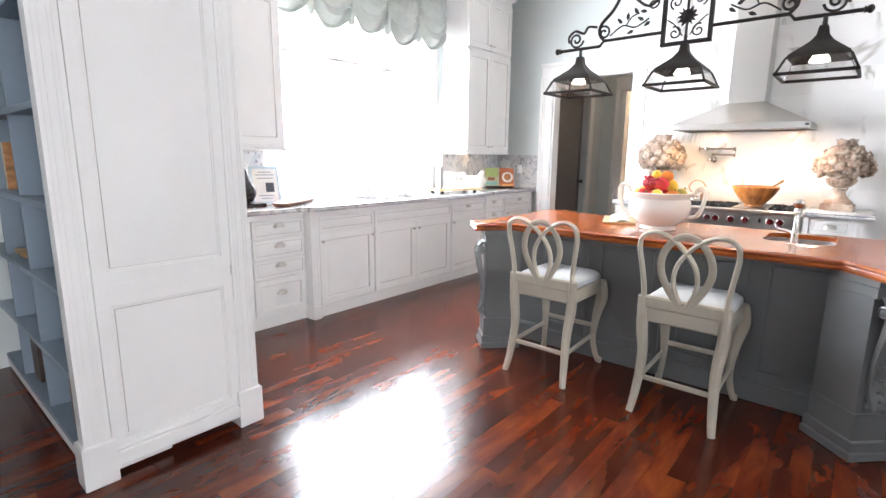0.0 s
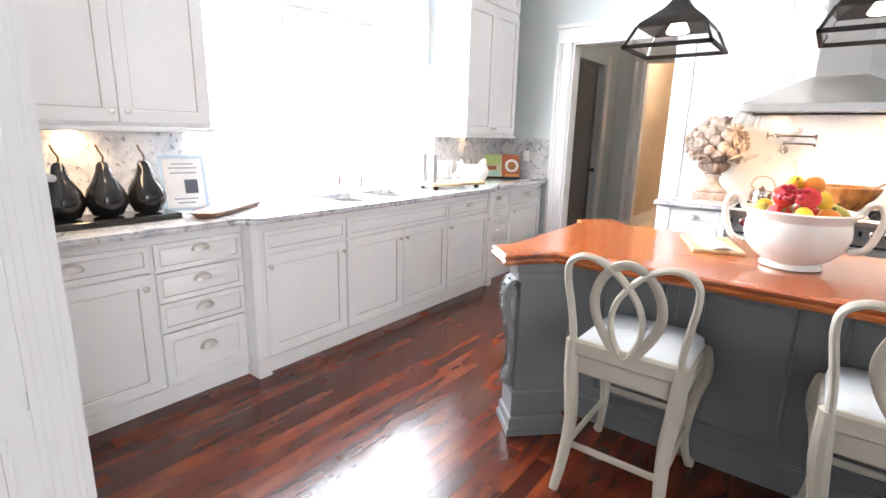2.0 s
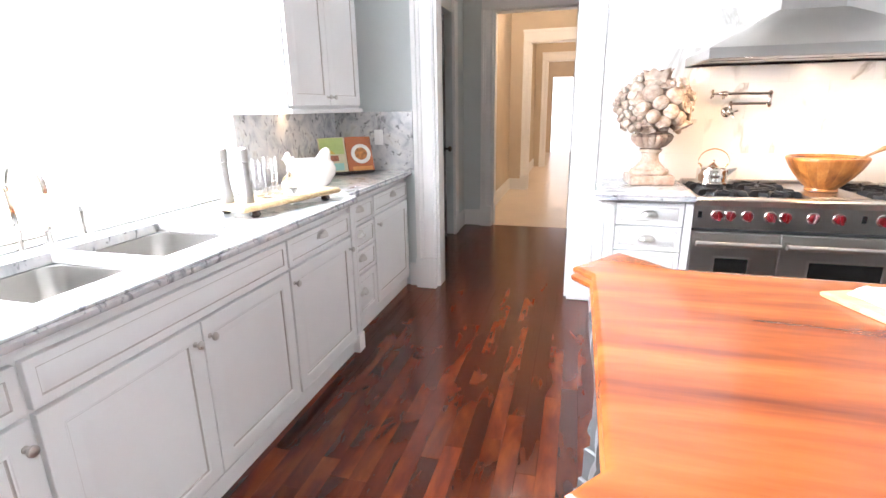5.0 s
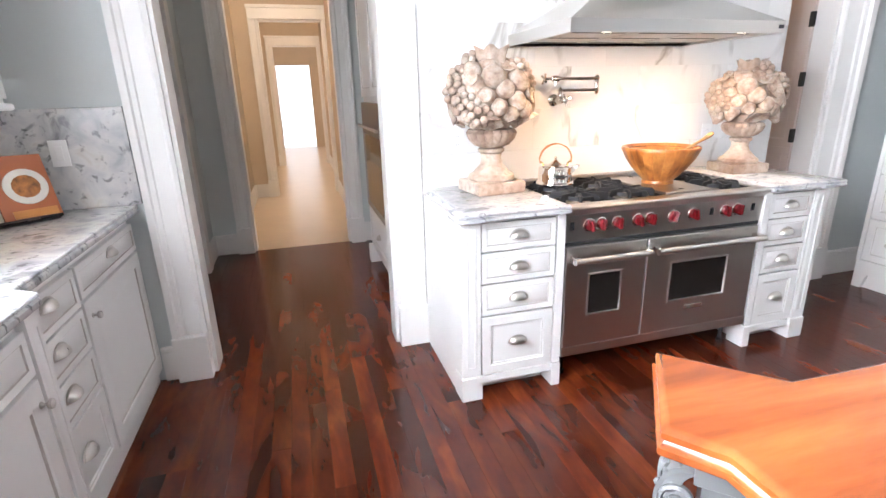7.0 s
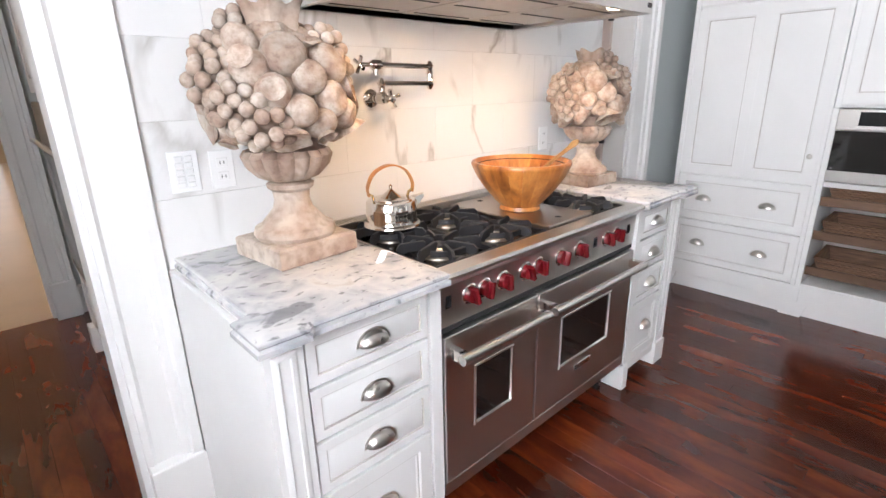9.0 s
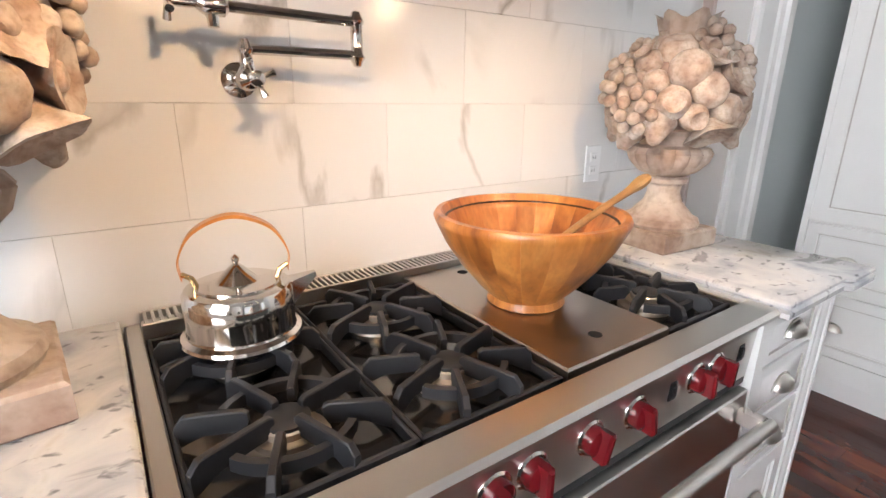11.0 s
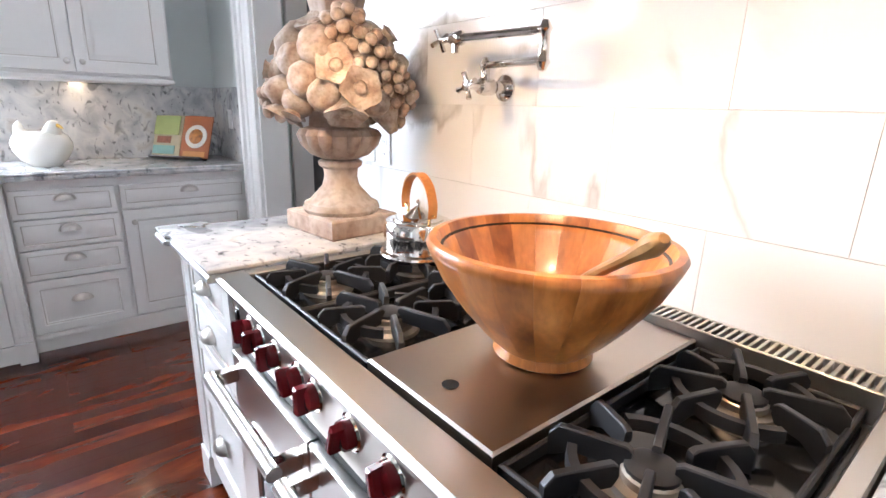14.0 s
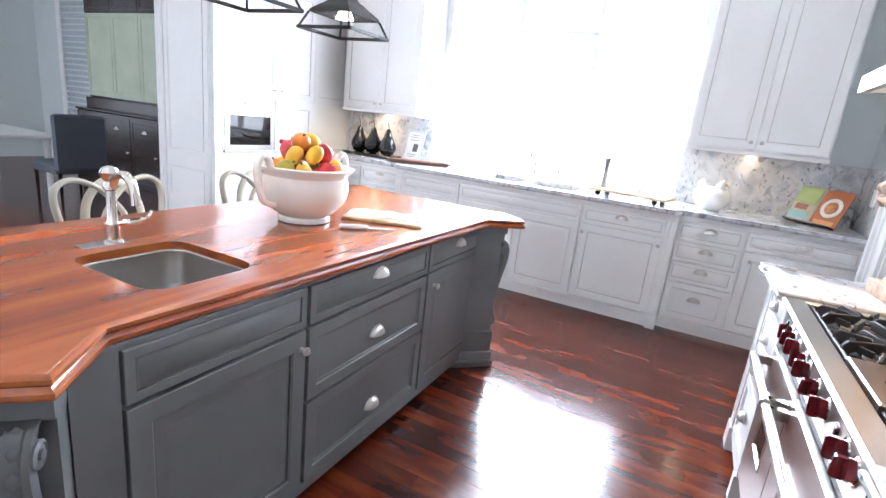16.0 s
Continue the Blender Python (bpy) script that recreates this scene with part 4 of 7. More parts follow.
for yy in (3.72, 4.22):
    scroll_bracket(yy)


def corner_column(cx, cy, dx, dy):
    """Canted corner column: block foot, shaft, carved scroll with beads, moulded cap. (cx, cy): middle of the outer face."""
    d = Vector((dx, dy, 0)).normalized()
    a = Vector((-d.y, d.x, 0))
    m = Matrix.Identity(4)
    for i in range(3):
        m[i][0], m[i][1], m[i][2], m[i][3] = a[i], d[i], (0, 0, 1)[i], (cx, cy, 0)[i]
    c = part("corner_column", boxes((-0.078, 0.078, -0.26, -0.012, 0.22, ZI - 0.05), bevel=0.006, m=m), M_GREY, island)
    part("block_foot", boxes((-0.088, 0.088, -0.258, 0.006, 0.095, 0.235), bevel=0.006, m=m), M_GREY, c)
    part("foot_moulding", boxes((-0.098, 0.098, -0.268, 0.016, 0.04, 0.10), bevel=0.006, m=m), M_GREY, c)
    part("foot_plinth", boxes((-0.108, 0.108, -0.27, 0.026, 0.0, 0.045), bevel=0.006, m=m), M_GREY, c)
    part("cap", boxes((-0.088, 0.088, -0.258, 0.012, 0.85, ZI - 0.05), bevel=0.006, m=m), M_GREY, c)
    part("neck_moulding", boxes((-0.081, 0.081, -0.256, 0.002, 0.80, 0.86), bevel=0.006, m=m), M_GREY, c)
    path = smooth_path([(0.0, 0.81, 0.02), (0.035, 0.795, 0.025), (0.058, 0.74, 0.03), (0.052, 0.66, 0.03), (0.026, 0.54, 0.026), (0.010, 0.43, 0.022), (0.012, 0.35, 0.02), (0.03, 0.30, 0.022), (0.035, 0.265, 0.02), (0.01, 0.245, 0.016)], 4)
    b = B()
    rings = []
    for i, p in enumerate(path):
        w = 0.058 - 0.018 * i / len(path)
        rings.append([(-w, p.x - p.z, p.y), (-w, p.x, p.y), (-w * 0.8, p.x + 0.006, p.y), (-w * 0.66, p.x - 0.004, p.y), (w * 0.66, p.x - 0.004, p.y), (w * 0.8, p.x + 0.006, p.y), (w, p.x, p.y), (w, p.x - p.z, p.y)])
    loft(b, rings, m)
    for s in (-1, 1):
        for zc, r in ((0.745, 0.03), (0.275, 0.024)):
            q = m @ Matrix.Translation((s * (0.054 if zc > 0.5 else 0.036), 0.026 if zc > 0.5 else 0.012, zc)) @ Matrix.Rotation(radians(90) * s, 4, "Y")
            lathe(b, [(r, -0.004), (r, 0.006), (r * 0.8, 0.01), (r * 0.72, 0.006), (r * 0.4, 0.006), (r * 0.36, 0.012), (0.001, 0.014)], q, 16)
    part("carved_scroll", b, M_GREY, c, "carved acanthus scroll with worn paint")
    b = B()
    for i in range(3, len(path) - 6, 3):
        p = path[i]
        r = 0.010 - 0.004 * i / len(path)
        bmesh.ops.create_icosphere(b, subdivisions=1, radius=r, matrix=m @ Matrix.Translation((0, p.x + 0.001, p.y)))
        for s in (-1, 1):
            bmesh.ops.create_icosphere(b, subdivisions=1, radius=r * 1.3, matrix=m @ Matrix.Translation((s * 0.026, p.x - 0.002, p.y - 0.012)) @ Matrix.Diagonal((1.2, 0.5, 1.6, 1)))
    bead = part("beading", b, M_GREY, c)
    bead["kind"] = "stuff"


corner_column(-1.835, 3.345, -1, -1)
corner_column(-1.835, 4.475, -1, 1)
corner_column(0.43, 3.36, 1, -1)
corner_column(0.548, 4.39, 1, 1)
# bar sink and tap of the island
t = thing("bar_sink", (0.0, 4.08, 0.745), "small hammered steel bar sink set in the wood top", "sink")
bm = B()
x0, x1, y0, y1 = ISINK
loft(bm, [rounded(x0 + i, x1 - i, y0 + i, y1 - i, max(0.03, 0.07 - i * 0.3), z) for i, z in ((0.001, ZI - 0.028), (0.006, ZI - 0.032), (0.014, ZI - 0.15), (0.04, ZI - 0.19), (0.1, ZI - 0.197))], caps=(False, True))
b = part("bowl", bm, M_SINK, t)
part("drain", lathe(B(), [(0.04, 0), (0.036, 0.003), (0.001, 0.001)], Matrix.Translation(((x0 + x1) / 2, (y0 + y1) / 2, ZI - 0.196))), M_CHROME, b)
t = thing("bar_tap", (0.0, 3.79, ZI), "polished nickel bar tap with a curved spout and lever", "tap")
q = Matrix.Translation((0.0, 3.79, ZI)) @ Matrix.Scale(0.88, 4)
part("tap_body", lathe(B(), [(0.034, 0), (0.034, 0.008), (0.022, 0.014), (0.022, 0.07), (0.026, 0.075), (0.018, 0.09), (0.017, 0.20), (0.022, 0.205), (0.022, 0.225), (0.017, 0.235), (0.03, 0.25), (0.033, 0.268), (0.024, 0.285), (0.008, 0.292), (0.001, 0.293)], q, 18), M_CHROME, t)
part("spout", tube(B(), smooth_path([(0, 0.01, 0.215), (0, 0.05, 0.262), (0, 0.10, 0.27), (0, 0.14, 0.235), (0, 0.15, 0.17)], 5), [0.013] * 10 + [0.016] * 11, 12, q), M_CHROME, t)
part("lever", tube(B(), smooth_path([(0.0, 0.0, 0.075), (-0.05, 0.03, 0.08), (-0.10, 0.05, 0.09), (-0.12, 0.055, 0.12)], 4), [0.012] * 8 + [0.007] * 5, 10, q), M_CHROME, t)
part("base_plate", prism(B(), [(-0.035, -0.035), (0.12, -0.035), (0.12, 0.035), (-0.035, 0.035)], 0, 0.004, 0.001, q), M_CHROME, t)

# tureen of fruit
t = thing("fruit_tureen", (-0.78, 3.90, ZI), "white glazed two-handled tureen on the island", "tureen")
q = Matrix.Translation((-0.78, 3.90, ZI)) @ Matrix.Diagonal((1.05, 1.05, 1.13, 1))
part("tureen_body", lathe(B(), [(0.10, 0), (0.112, 0.004), (0.11, 0.016), (0.10, 0.024), (0.135, 0.045), (0.172, 0.085), (0.186, 0.13), (0.184, 0.165), (0.178, 0.185), (0.186, 0.2), (0.203, 0.212), (0.206, 0.22), (0.198, 0.224), (0.178, 0.21), (0.172, 0.17), (0.165, 0.14), (0.001, 0.12)], q, 40), M_CERAMIC, t)
for s in (-1, 1):
    part("handle", tube(B(), smooth_path([(s * 0.18, 0, 0.08), (s * 0.23, 0, 0.10), (s * 0.255, 0, 0.16), (s * 0.265, 0, 0.22), (s * 0.245, 0, 0.26), (s * 0.215, 0, 0.255), (s * 0.195, 0, 0.215)], 5), 0.013, 10, q, flat=1.4), M_CERAMIC, t)
M_PEPPER_R = plain("red_pepper_skin", (0.70, 0.045, 0.05), 0.25, 0, 0.3)
M_LEMON = plain("yellow_fruit_skin", (0.85, 0.50, 0.03), 0.35, 0, 0.2)
M_ORANGE = plain("orange_fruit_skin", (0.68, 0.20, 0.012), 0.4, 0, 0.2)
M_MANGO = plain("green_orange_mango_skin", (0.45, 0.38, 0.05), 0.35, 0, 0.5, 5)
M_GRAPE = plain("red_grape_skin", (0.50, 0.03, 0.05), 0.25, 0, 0.3)
M_STEM = plain("green_stem", (0.10, 0.15, 0.03), 0.6)
rng = random.Random(11)


def fruit(name, label, at, r, sx, sz, mat, kind):
    f = thing(name, at, label, "fruit", "fruit heaped in the tureen")
    b = B()
    prof = []
    for k in range(11):
        s = math.pi * k / 10
        dent = 0.25 * math.exp(-((k - 10) / 1.5) ** 2) if kind == "pepper" else 0.08 * math.exp(-((k - 10) / 1.2) ** 2)
        prof.append((max(0.001, r * sx * math.sin(s)), -r * sz * math.cos(s) - dent * r))
    m = Matrix.Translation(at) @ Euler((rng.uniform(-0.9, 0.9), rng.uniform(-0.9, 0.9), rng.uniform(0, 6))).to_matrix().to_4x4()
    lathe(b, prof, m, 18)
    if kind == "pepper":
        c = Vector(at)
        up = (m.to_3x3() @ Vector((0, 0, 1)))
        for v in b.verts:
            p = m.inverted() @ v.co
            a = math.atan2(p.y, p.x)
            p.x, p.y = p.x * (1 + 0.10 * math.cos(4 * a)), p.y * (1 + 0.10 * math.cos(4 * a))
            v.co = m @ p
    part("flesh", b, mat, f)
    part("stem", tube(B(), [(0, 0, r * sz * 0.75), (0.002, 0, r * sz * 0.95), (0.006, 0.002, r * sz * 1.15)], 0.005, 6, m), M_STEM, f)


FR = (("red_pepper", "glossy red pepper in the tureen", M_PEPPER_R, "pepper", 0.048, 1.0, 1.0), ("lemon", "yellow lemon in the tureen", M_LEMON, "round", 0.04, 0.85, 1.2), ("orange", "orange in the tureen", M_ORANGE, "round", 0.042, 1, 0.95), ("mango", "mottled green and orange mango in the tureen", M_MANGO, "round", 0.045, 0.85, 1.2))
order = (3, 1, 0, 2, 1, 3, 0, 1, 2, 0, 1, 1, 0, 0, 2, 1)
for i, kx in enumerate(order):
    nm, lb, mt, kd, r, sx, sz = FR[kx]
    if i < 9:
        a, rad, zz = i * 2 * math.pi / 9, 0.135, 0.222
    elif i < 14:
        a, rad, zz = i * 2 * math.pi / 5, 0.072, 0.288
    else:
        a, rad, zz = i * math.pi, 0.034, 0.348
    fruit(nm, lb, (-0.78 + rad * math.cos(a), 3.90 + rad * math.sin(a), ZI + zz + 0.012 + rng.uniform(-0.008, 0.008)), r, sx, sz, mt, kd)
f = thing("grapes", (-0.81, 3.81, ZI + 0.3), "bunch of bright red grapes in the tureen", "fruit", "fruit heaped in the tureen")
for k in range(22):
    b = B()
    bmesh.ops.create_icosphere(b, subdivisions=2, radius=0.012, matrix=Matrix.Translation((-0.81 + rng.uniform(-0.05, 0.05), 3.79 + rng.uniform(-0.04, 0.03), ZI + 0.322 + rng.uniform(-0.02, 0.035))))
    part("grape", b, M_GRAPE, f)

# boards, cloth and knife
t = thing("cutting_board", (-1.13, 4.12, ZI), "pale wooden cutting board on the island", "cutting board")
M_PALEWOOD = timber("pale_maple", (0.42, 0.27, 0.13), (0.54, 0.38, 0.20), (0.62, 0.47, 0.28), 0.4, (1, 8, 8), 3)
q = Matrix.Translation((-1.13, 4.12, ZI)) @ Matrix.Rotation(radians(112), 4, "Z")
part("board", prism(B(), [(-0.2, -0.11), (0.2, -0.13), (0.215, 0.11), (-0.19, 0.12)], 0, 0.016, 0.004, q), M_PALEWOOD, t)
bm = B()
nx, ny = 26, 12
cl = [[None] * ny for _ in range(nx)]
for i in range(nx):
    for j in range(ny):
        u, v = i / (nx - 1) * 0.36 - 0.18, j / (ny - 1) * 0.13 - 0.065
        h = 0.024 + 0.018 * noise.noise((u * 14, v * 18, 3)) + 0.012 * math.cos(v * 30) + 0.006 * noise.noise((u * 40, v * 40, 8))
        h = max(0.019, h * (1 - (abs(v) / 0.09) ** 4))
        cl[i][j] = (u + 0.012 * noise.noise((u * 9, v * 9, 1)), v + 0.016 * noise.noise((u * 8, v * 7, 5)), h)
top = [[bm.verts.new(q @ Vector(p)) for p in r] for r in cl]
low = [[bm.verts.new(q @ Vector((p[0], p[1], max(0.0165, p[2] - 0.006)))) for p in r] for r in cl]
for i in range(nx - 1):
    for j in range(ny - 1):
        bm.faces.new((top[i][j], top[i + 1][j], top[i + 1][j + 1], top[i][j + 1]))
        bm.faces.new((low[i][j], low[i][j + 1], low[i + 1][j + 1], low[i + 1][j]))
rim = [(i, 0) for i in range(nx)] + [(nx - 1, j) for j in range(1, ny)] + [(i, ny - 1) for i in range(nx - 2, -1, -1)] + [(0, j) for j in range(ny - 2, 0, -1)]
for a, b in zip(rim, rim[1:] + rim[:1]):
    bm.faces.new((top[a[0]][a[1]], top[b[0]][b[1]], low[b[0]][b[1]], low[a[0]][a[1]]))
solid("tea_towel", bm, painted("white_linen", (0.78, 0.77, 0.74), 0.9, 0.06, 300), "folded white linen tea towel on the board", "towel")
t = thing("knife", (-0.87, 4.20, ZI), "white-handled knife lying on the island", "knife")
q = Matrix.Translation((-0.87, 4.20, ZI)) @ Matrix.Rotation(radians(130), 4, "Z")
part("handle", boxes((-0.13, 0.0, -0.012, 0.012, 0.001, 0.02), bevel=0.006, m=q), M_PLASTIC, t)
part("blade", prism(B(), [(0.0, -0.012), (0.09, -0.010), (0.13, 0.008), (0.0, 0.012)], 0.005, 0.008, 0, q), M_STEEL, t)

# ---- bar chairs ----


def bar_chair():
    cx, yb, yf, zs = -1.222, 3.085, 3.56, 0.60
    c = thing("bar_chair", (cx, 3.32, 0), "distressed cream bar chair with looped back and pale blue-grey seat", "chair", "bar chairs at the island")
    bm = B()
    rings = []
    for i, z in ((0.02, zs + 0.005), (0.0, zs + 0.025), (0.004, zs + 0.05), (0.03, zs + 0.072), (0.09, zs + 0.084), (0.17, zs + 0.087)):
        rings.append(rounded(cx - 0.215 + i, cx + 0.215 - i, yb + 0.06 + i, yf + 0.025 - i, 0.055, z))
    loft(bm, rings)
    part("seat", bm, M_SEAT, c, "pale blue-grey upholstered seat cushion")
    bm = B()
    loft(bm, [rounded(cx - 0.222 + i, cx + 0.222 - i, yb + 0.045 + i, yf + 0.032 - i, 0.05, z) for i, z in ((0.014, zs - 0.078), (0.0, zs - 0.066), (0.0, zs + 0.004), (0.008, zs + 0.012))])
    part("seat_frame", bm, M_CHAIR, c)
    part("back_rail", boxes((cx - 0.205, cx + 0.205, yb + 0.03, yb + 0.065, zs + 0.005, zs + 0.075), bevel=0.01), M_CHAIR, c)
    for s in (-1, 1):
        part("back_leg", tube(B(), smooth_path([(cx + s * 0.212, yb - 0.022, 0), (cx + s * 0.198, yb + 0.012, 0.12), (cx + s * 0.188, yb + 0.045, 0.32), (cx + s * 0.205, yb + 0.052, 0.50), (cx + s * 0.21, yb + 0.045, zs + 0.07)], 5), [0.019 + 0.013 * min(1.0, i / 15) - (0.006 * (i - 15) / 5 if i > 15 else 0) for i in range(21)], 10), M_CHAIR, c)
        leg = part("front_leg", tube(B(), smooth_path([(cx + s * 0.215, yf + 0.035, 0.022), (cx + s * 0.20, yf + 0.012, 0.07), (cx + s * 0.185, yf - 0.012, 0.20), (cx + s * 0.195, yf + 0.005, 0.36), (cx + s * 0.214, yf + 0.026, 0.48), (cx + s * 0.208, yf + 0.012, zs)], 4), [0.023, 0.021, 0.019, 0.018, 0.018, 0.018, 0.018, 0.019, 0.020, 0.022, 0.024, 0.027, 0.030, 0.033, 0.036, 0.039, 0.041, 0.041, 0.039, 0.036, 0.032], 10), M_CHAIR, c)
        bm = lathe(B(), [(0.016, -0.015), (0.022, -0.008), (0.022, 0.008), (0.016, 0.015)], Matrix.Translation((cx + s * 0.218, yf + 0.042, 0.022)) @ Matrix.Rotation(radians(90), 4, "Y"), 12)
        part("scroll_foot", bm, M_CHAIR, leg)
    for p0, p1 in (((cx - 0.19, yb + 0.045, 0.20), (cx - 0.187, yf - 0.005, 0.22)), ((cx + 0.19, yb + 0.045, 0.20), (cx + 0.187, yf - 0.005, 0.22)), ((cx - 0.187, yb + 0.04, 0.20), (cx + 0.187, yb + 0.04, 0.20)), ((cx - 0.187, yf - 0.006, 0.28), (cx + 0.187, yf - 0.006, 0.28))):
        part("stretcher", tube(B(), [p0, p1], 0.016, 8, flat=0.7), M_CHAIR, c)
    lean = lambda z: yb + 0.045 - 0.10 * max(0, (z - zs - 0.05)) - 0.05 * max(0, z - zs - 0.25)
    at = lambda u, z: (cx + u, lean(z), z)
    for s in (-1, 1):
        pts = [(0.205, zs + 0.06), (0.208, 0.73), (0.222, 0.835), (0.236, 0.93), (0.23, 0.995), (0.19, 1.030), (0.14, 1.034), (0.085, 1.013), (0.04, 0.98), (0.0, 0.936), (-0.04, 0.875), (-0.058, 0.805), (-0.052, 0.735), (-0.025, 0.668), (0.0, 0.64)]
        w = [0.021] * 30 + [0.018] * 60
        path = smooth_path([at(s * u, z) for u, z in pts], 5)
        part("back_loop", tube(B(), path, [0.022 - 0.003 * min(1, i / 45) for i in range(len(path))], 10, flat=0.62), M_CHAIR, c)
    pts = [(-0.015, 0.64), (-0.06, 0.695), (-0.105, 0.775), (-0.125, 0.855), (-0.108, 0.938), (-0.06, 1.003), (0, 1.028), (0.06, 1.003), (0.108, 0.938), (0.125, 0.855), (0.105, 0.775), (0.06, 0.695), (0.015, 0.64)]
    part("back_loop", tube(B(), smooth_path([(p[0], p[1] - 0.004, p[2]) for p in (at(u, z) for u, z in pts)], 5), 0.019, 10, flat=0.62), M_CHAIR, c)
    return c


chair = bar_chair()
copy_thing(chair, Matrix.Translation((-1.222 + 0.838, 3.325, 0)))

# ---- hanging lamp rail over the island ----
LY, LXS = 3.65, (-1.30, -0.645, 0.01)
LZ = 0.03
t = thing("island_pendant", (-0.645, LY, 2.0), "bronzed wrought-iron pendant rail with three glass lantern shades", "pendant lamp")
for lx in LXS:
    q = Matrix.Translation((lx, LY, 0))
    sq = lambda h, z: [(-h, -h, z), (h, -h, z), (h, h, z), (-h, h, z)]
    bm = B()
    loft(bm, [sq(h, z) for h, z in ((0.018, 2.055), (0.022, 2.04), (0.026, 2.01), (0.05, 1.975), (0.09, 1.94), (0.125, 1.91), (0.132, 1.893), (0.128, 1.893), (0.12, 1.905), (0.045, 1.965), (0.01, 1.99))], q, caps=(True, True))
    shade = part("shade", bm, M_IRONWORK, t, "flared bronzed metal shade")
    part("stem", tube(B(), [(lx, LY, 2.05), (lx, LY, 2.10)], 0.011, 8), M_IRONWORK, shade)
    for k in range(4):
        r = Matrix.Rotation(radians(90 * k), 4, "Z")
        part("glass_panel", loft(B(), [[(-0.122, -0.13, 1.893), (0.122, -0.13, 1.893), (0.122, -0.126, 1.893), (-0.122, -0.126, 1.893)], [(-0.155, -0.165, 1.818), (0.155, -0.165, 1.818), (0.155, -0.161, 1.818), (-0.155, -0.161, 1.818)]], q @ r), M_GLASS, shade)
        part("corner_bar", tube(B(), [(-0.13, -0.13, 1.895), (-0.165, -0.165, 1.815)], 0.006, 6, q @ r), M_IRONWORK, shade)
        part("rim_bar", boxes((-0.172, 0.172, -0.172, -0.158, 1.806, 1.822), bevel=0.002, m=q @ r), M_IRONWORK, shade)
    b = part("bulb", lathe(B(), [(0.02, 0.05), (0.03, 0.03), (0.045, 0.0), (0.044, -0.004), (0.001, -0.006)], Matrix.Translation((lx, LY, 1.885)), 16), M_BULB, shade)
    spot("pendant_bulb_lamp", (lx, LY, 1.872), (lx, LY, 0), 9, (1.0, 0.84, 0.6), 120, 0.03, 0.5)


def iron(name, pts, r=0.008, label=""):
    return part(name, tube(B(), smooth_path(pts, 5), r, 7), M_IRONWORK, t, label)


def spiral(cx, cz, r, turns, start, sign):
    return [(cx + sign * r * (1 - k / 18 * 0.82) * math.cos(start + k / 18 * turns * 2 * math.pi), LY, cz + r * (1 - k / 18 * 0.82) * math.sin(start + k / 18 * turns * 2 * math.pi)) for k in range(19)]


CX = -0.645
for s in (-1, 1):
    X = lambda d: CX + s * d
    part("rail", tube(B(), [(X(0.14), LY, 2.135), (X(0.50), LY, 2.135), (X(0.525), LY, 2.105), (X(0.80), LY, 2.105)], 0.010, 8), M_IRONWORK, t)
    part("finial", lathe(B(), [(0.01, 0), (0.018, 0.004), (0.012, 0.012), (0.02, 0.02), (0.02, 0.032), (0.01, 0.04), (0.001, 0.042)], Matrix.Translation((X(0.80), LY, 2.105)) @ Matrix.Rotation(radians(90) * s, 4, "Y"), 12), M_IRONWORK, t)
    iron("scroll", [(X(0.50), LY, 2.14), (X(0.53), LY, 2.18), (X(0.52), LY, 2.24), (X(0.45), LY, 2.31), (X(0.40), LY, 2.40), (X(0.38), LY, 2.50), (X(0.33), LY, 2.53), (X(0.28), LY, 2.50)], 0.010)
    iron("scroll", spiral(X(0.50), 2.185, 0.045, 1.4, 0.4, s), 0.007)
    iron("scroll", spiral(X(0.69), 2.165, 0.052, 1.5, 3.3, s), 0.007)
    iron("scroll", [(X(0.55), LY, 2.225), (X(0.61), LY, 2.235), (X(0.64), LY, 2.20), (X(0.70), LY, 2.222), (X(0.745), LY, 2.19), (X(0.74), LY, 2.15)], 0.008)
    iron("scroll", [(X(0.38), LY, 2.46), (X(0.31), LY, 2.36), (X(0.22), LY, 2.30), (X(0.14), LY, 2.36)], 0.009)
    iron("scroll", spiral(X(0.20), 2.31, 0.04, 1.3, 1.2, s), 0.006)
    iron("vine", [(X(0.46), LY, 2.16), (X(0.38), LY, 2.21), (X(0.30), LY, 2.19), (X(0.22), LY, 2.23)], 0.005)
    iron("vine", [(X(0.36), LY, 2.205), (X(0.33), LY, 2.25), (X(0.28), LY, 2.27)], 0.004)
    for lx, lz, an in ((0.40, 2.24, 0.8), (0.33, 2.165, -0.4), (0.27, 2.235, 0.5), (0.23, 2.20, -0.6), (0.30, 2.285, 1.0), (0.35, 2.26, 1.6), (0.255, 2.275, 0.2)):
        b = B()
        ca, sa = math.cos(an), math.sin(an)
        loft(b, [[(X(lx + u * ca - v * sa), LY + w, lz + u * sa + v * ca) for u, v in ((-0.022, 0), (-0.008, -0.011), (0.01, -0.008), (0.024, 0), (0.01, 0.008), (-0.008, 0.011))] for w in (-0.0025, 0.0025)])
        part("leaf", b, M_IRONWORK, t)
    # inner frame scrolls
    for sz in (-1, 1):
        iron("frame_scroll", spiral(X(0.065), 2.205 + sz * 0.085, 0.038, 1.3, -sz * 1.2, s), 0.005)
    iron("vine", [(X(0.02), LY, 2.10), (X(0.06), LY, 2.16), (X(0.11), LY, 2.20)], 0.004)
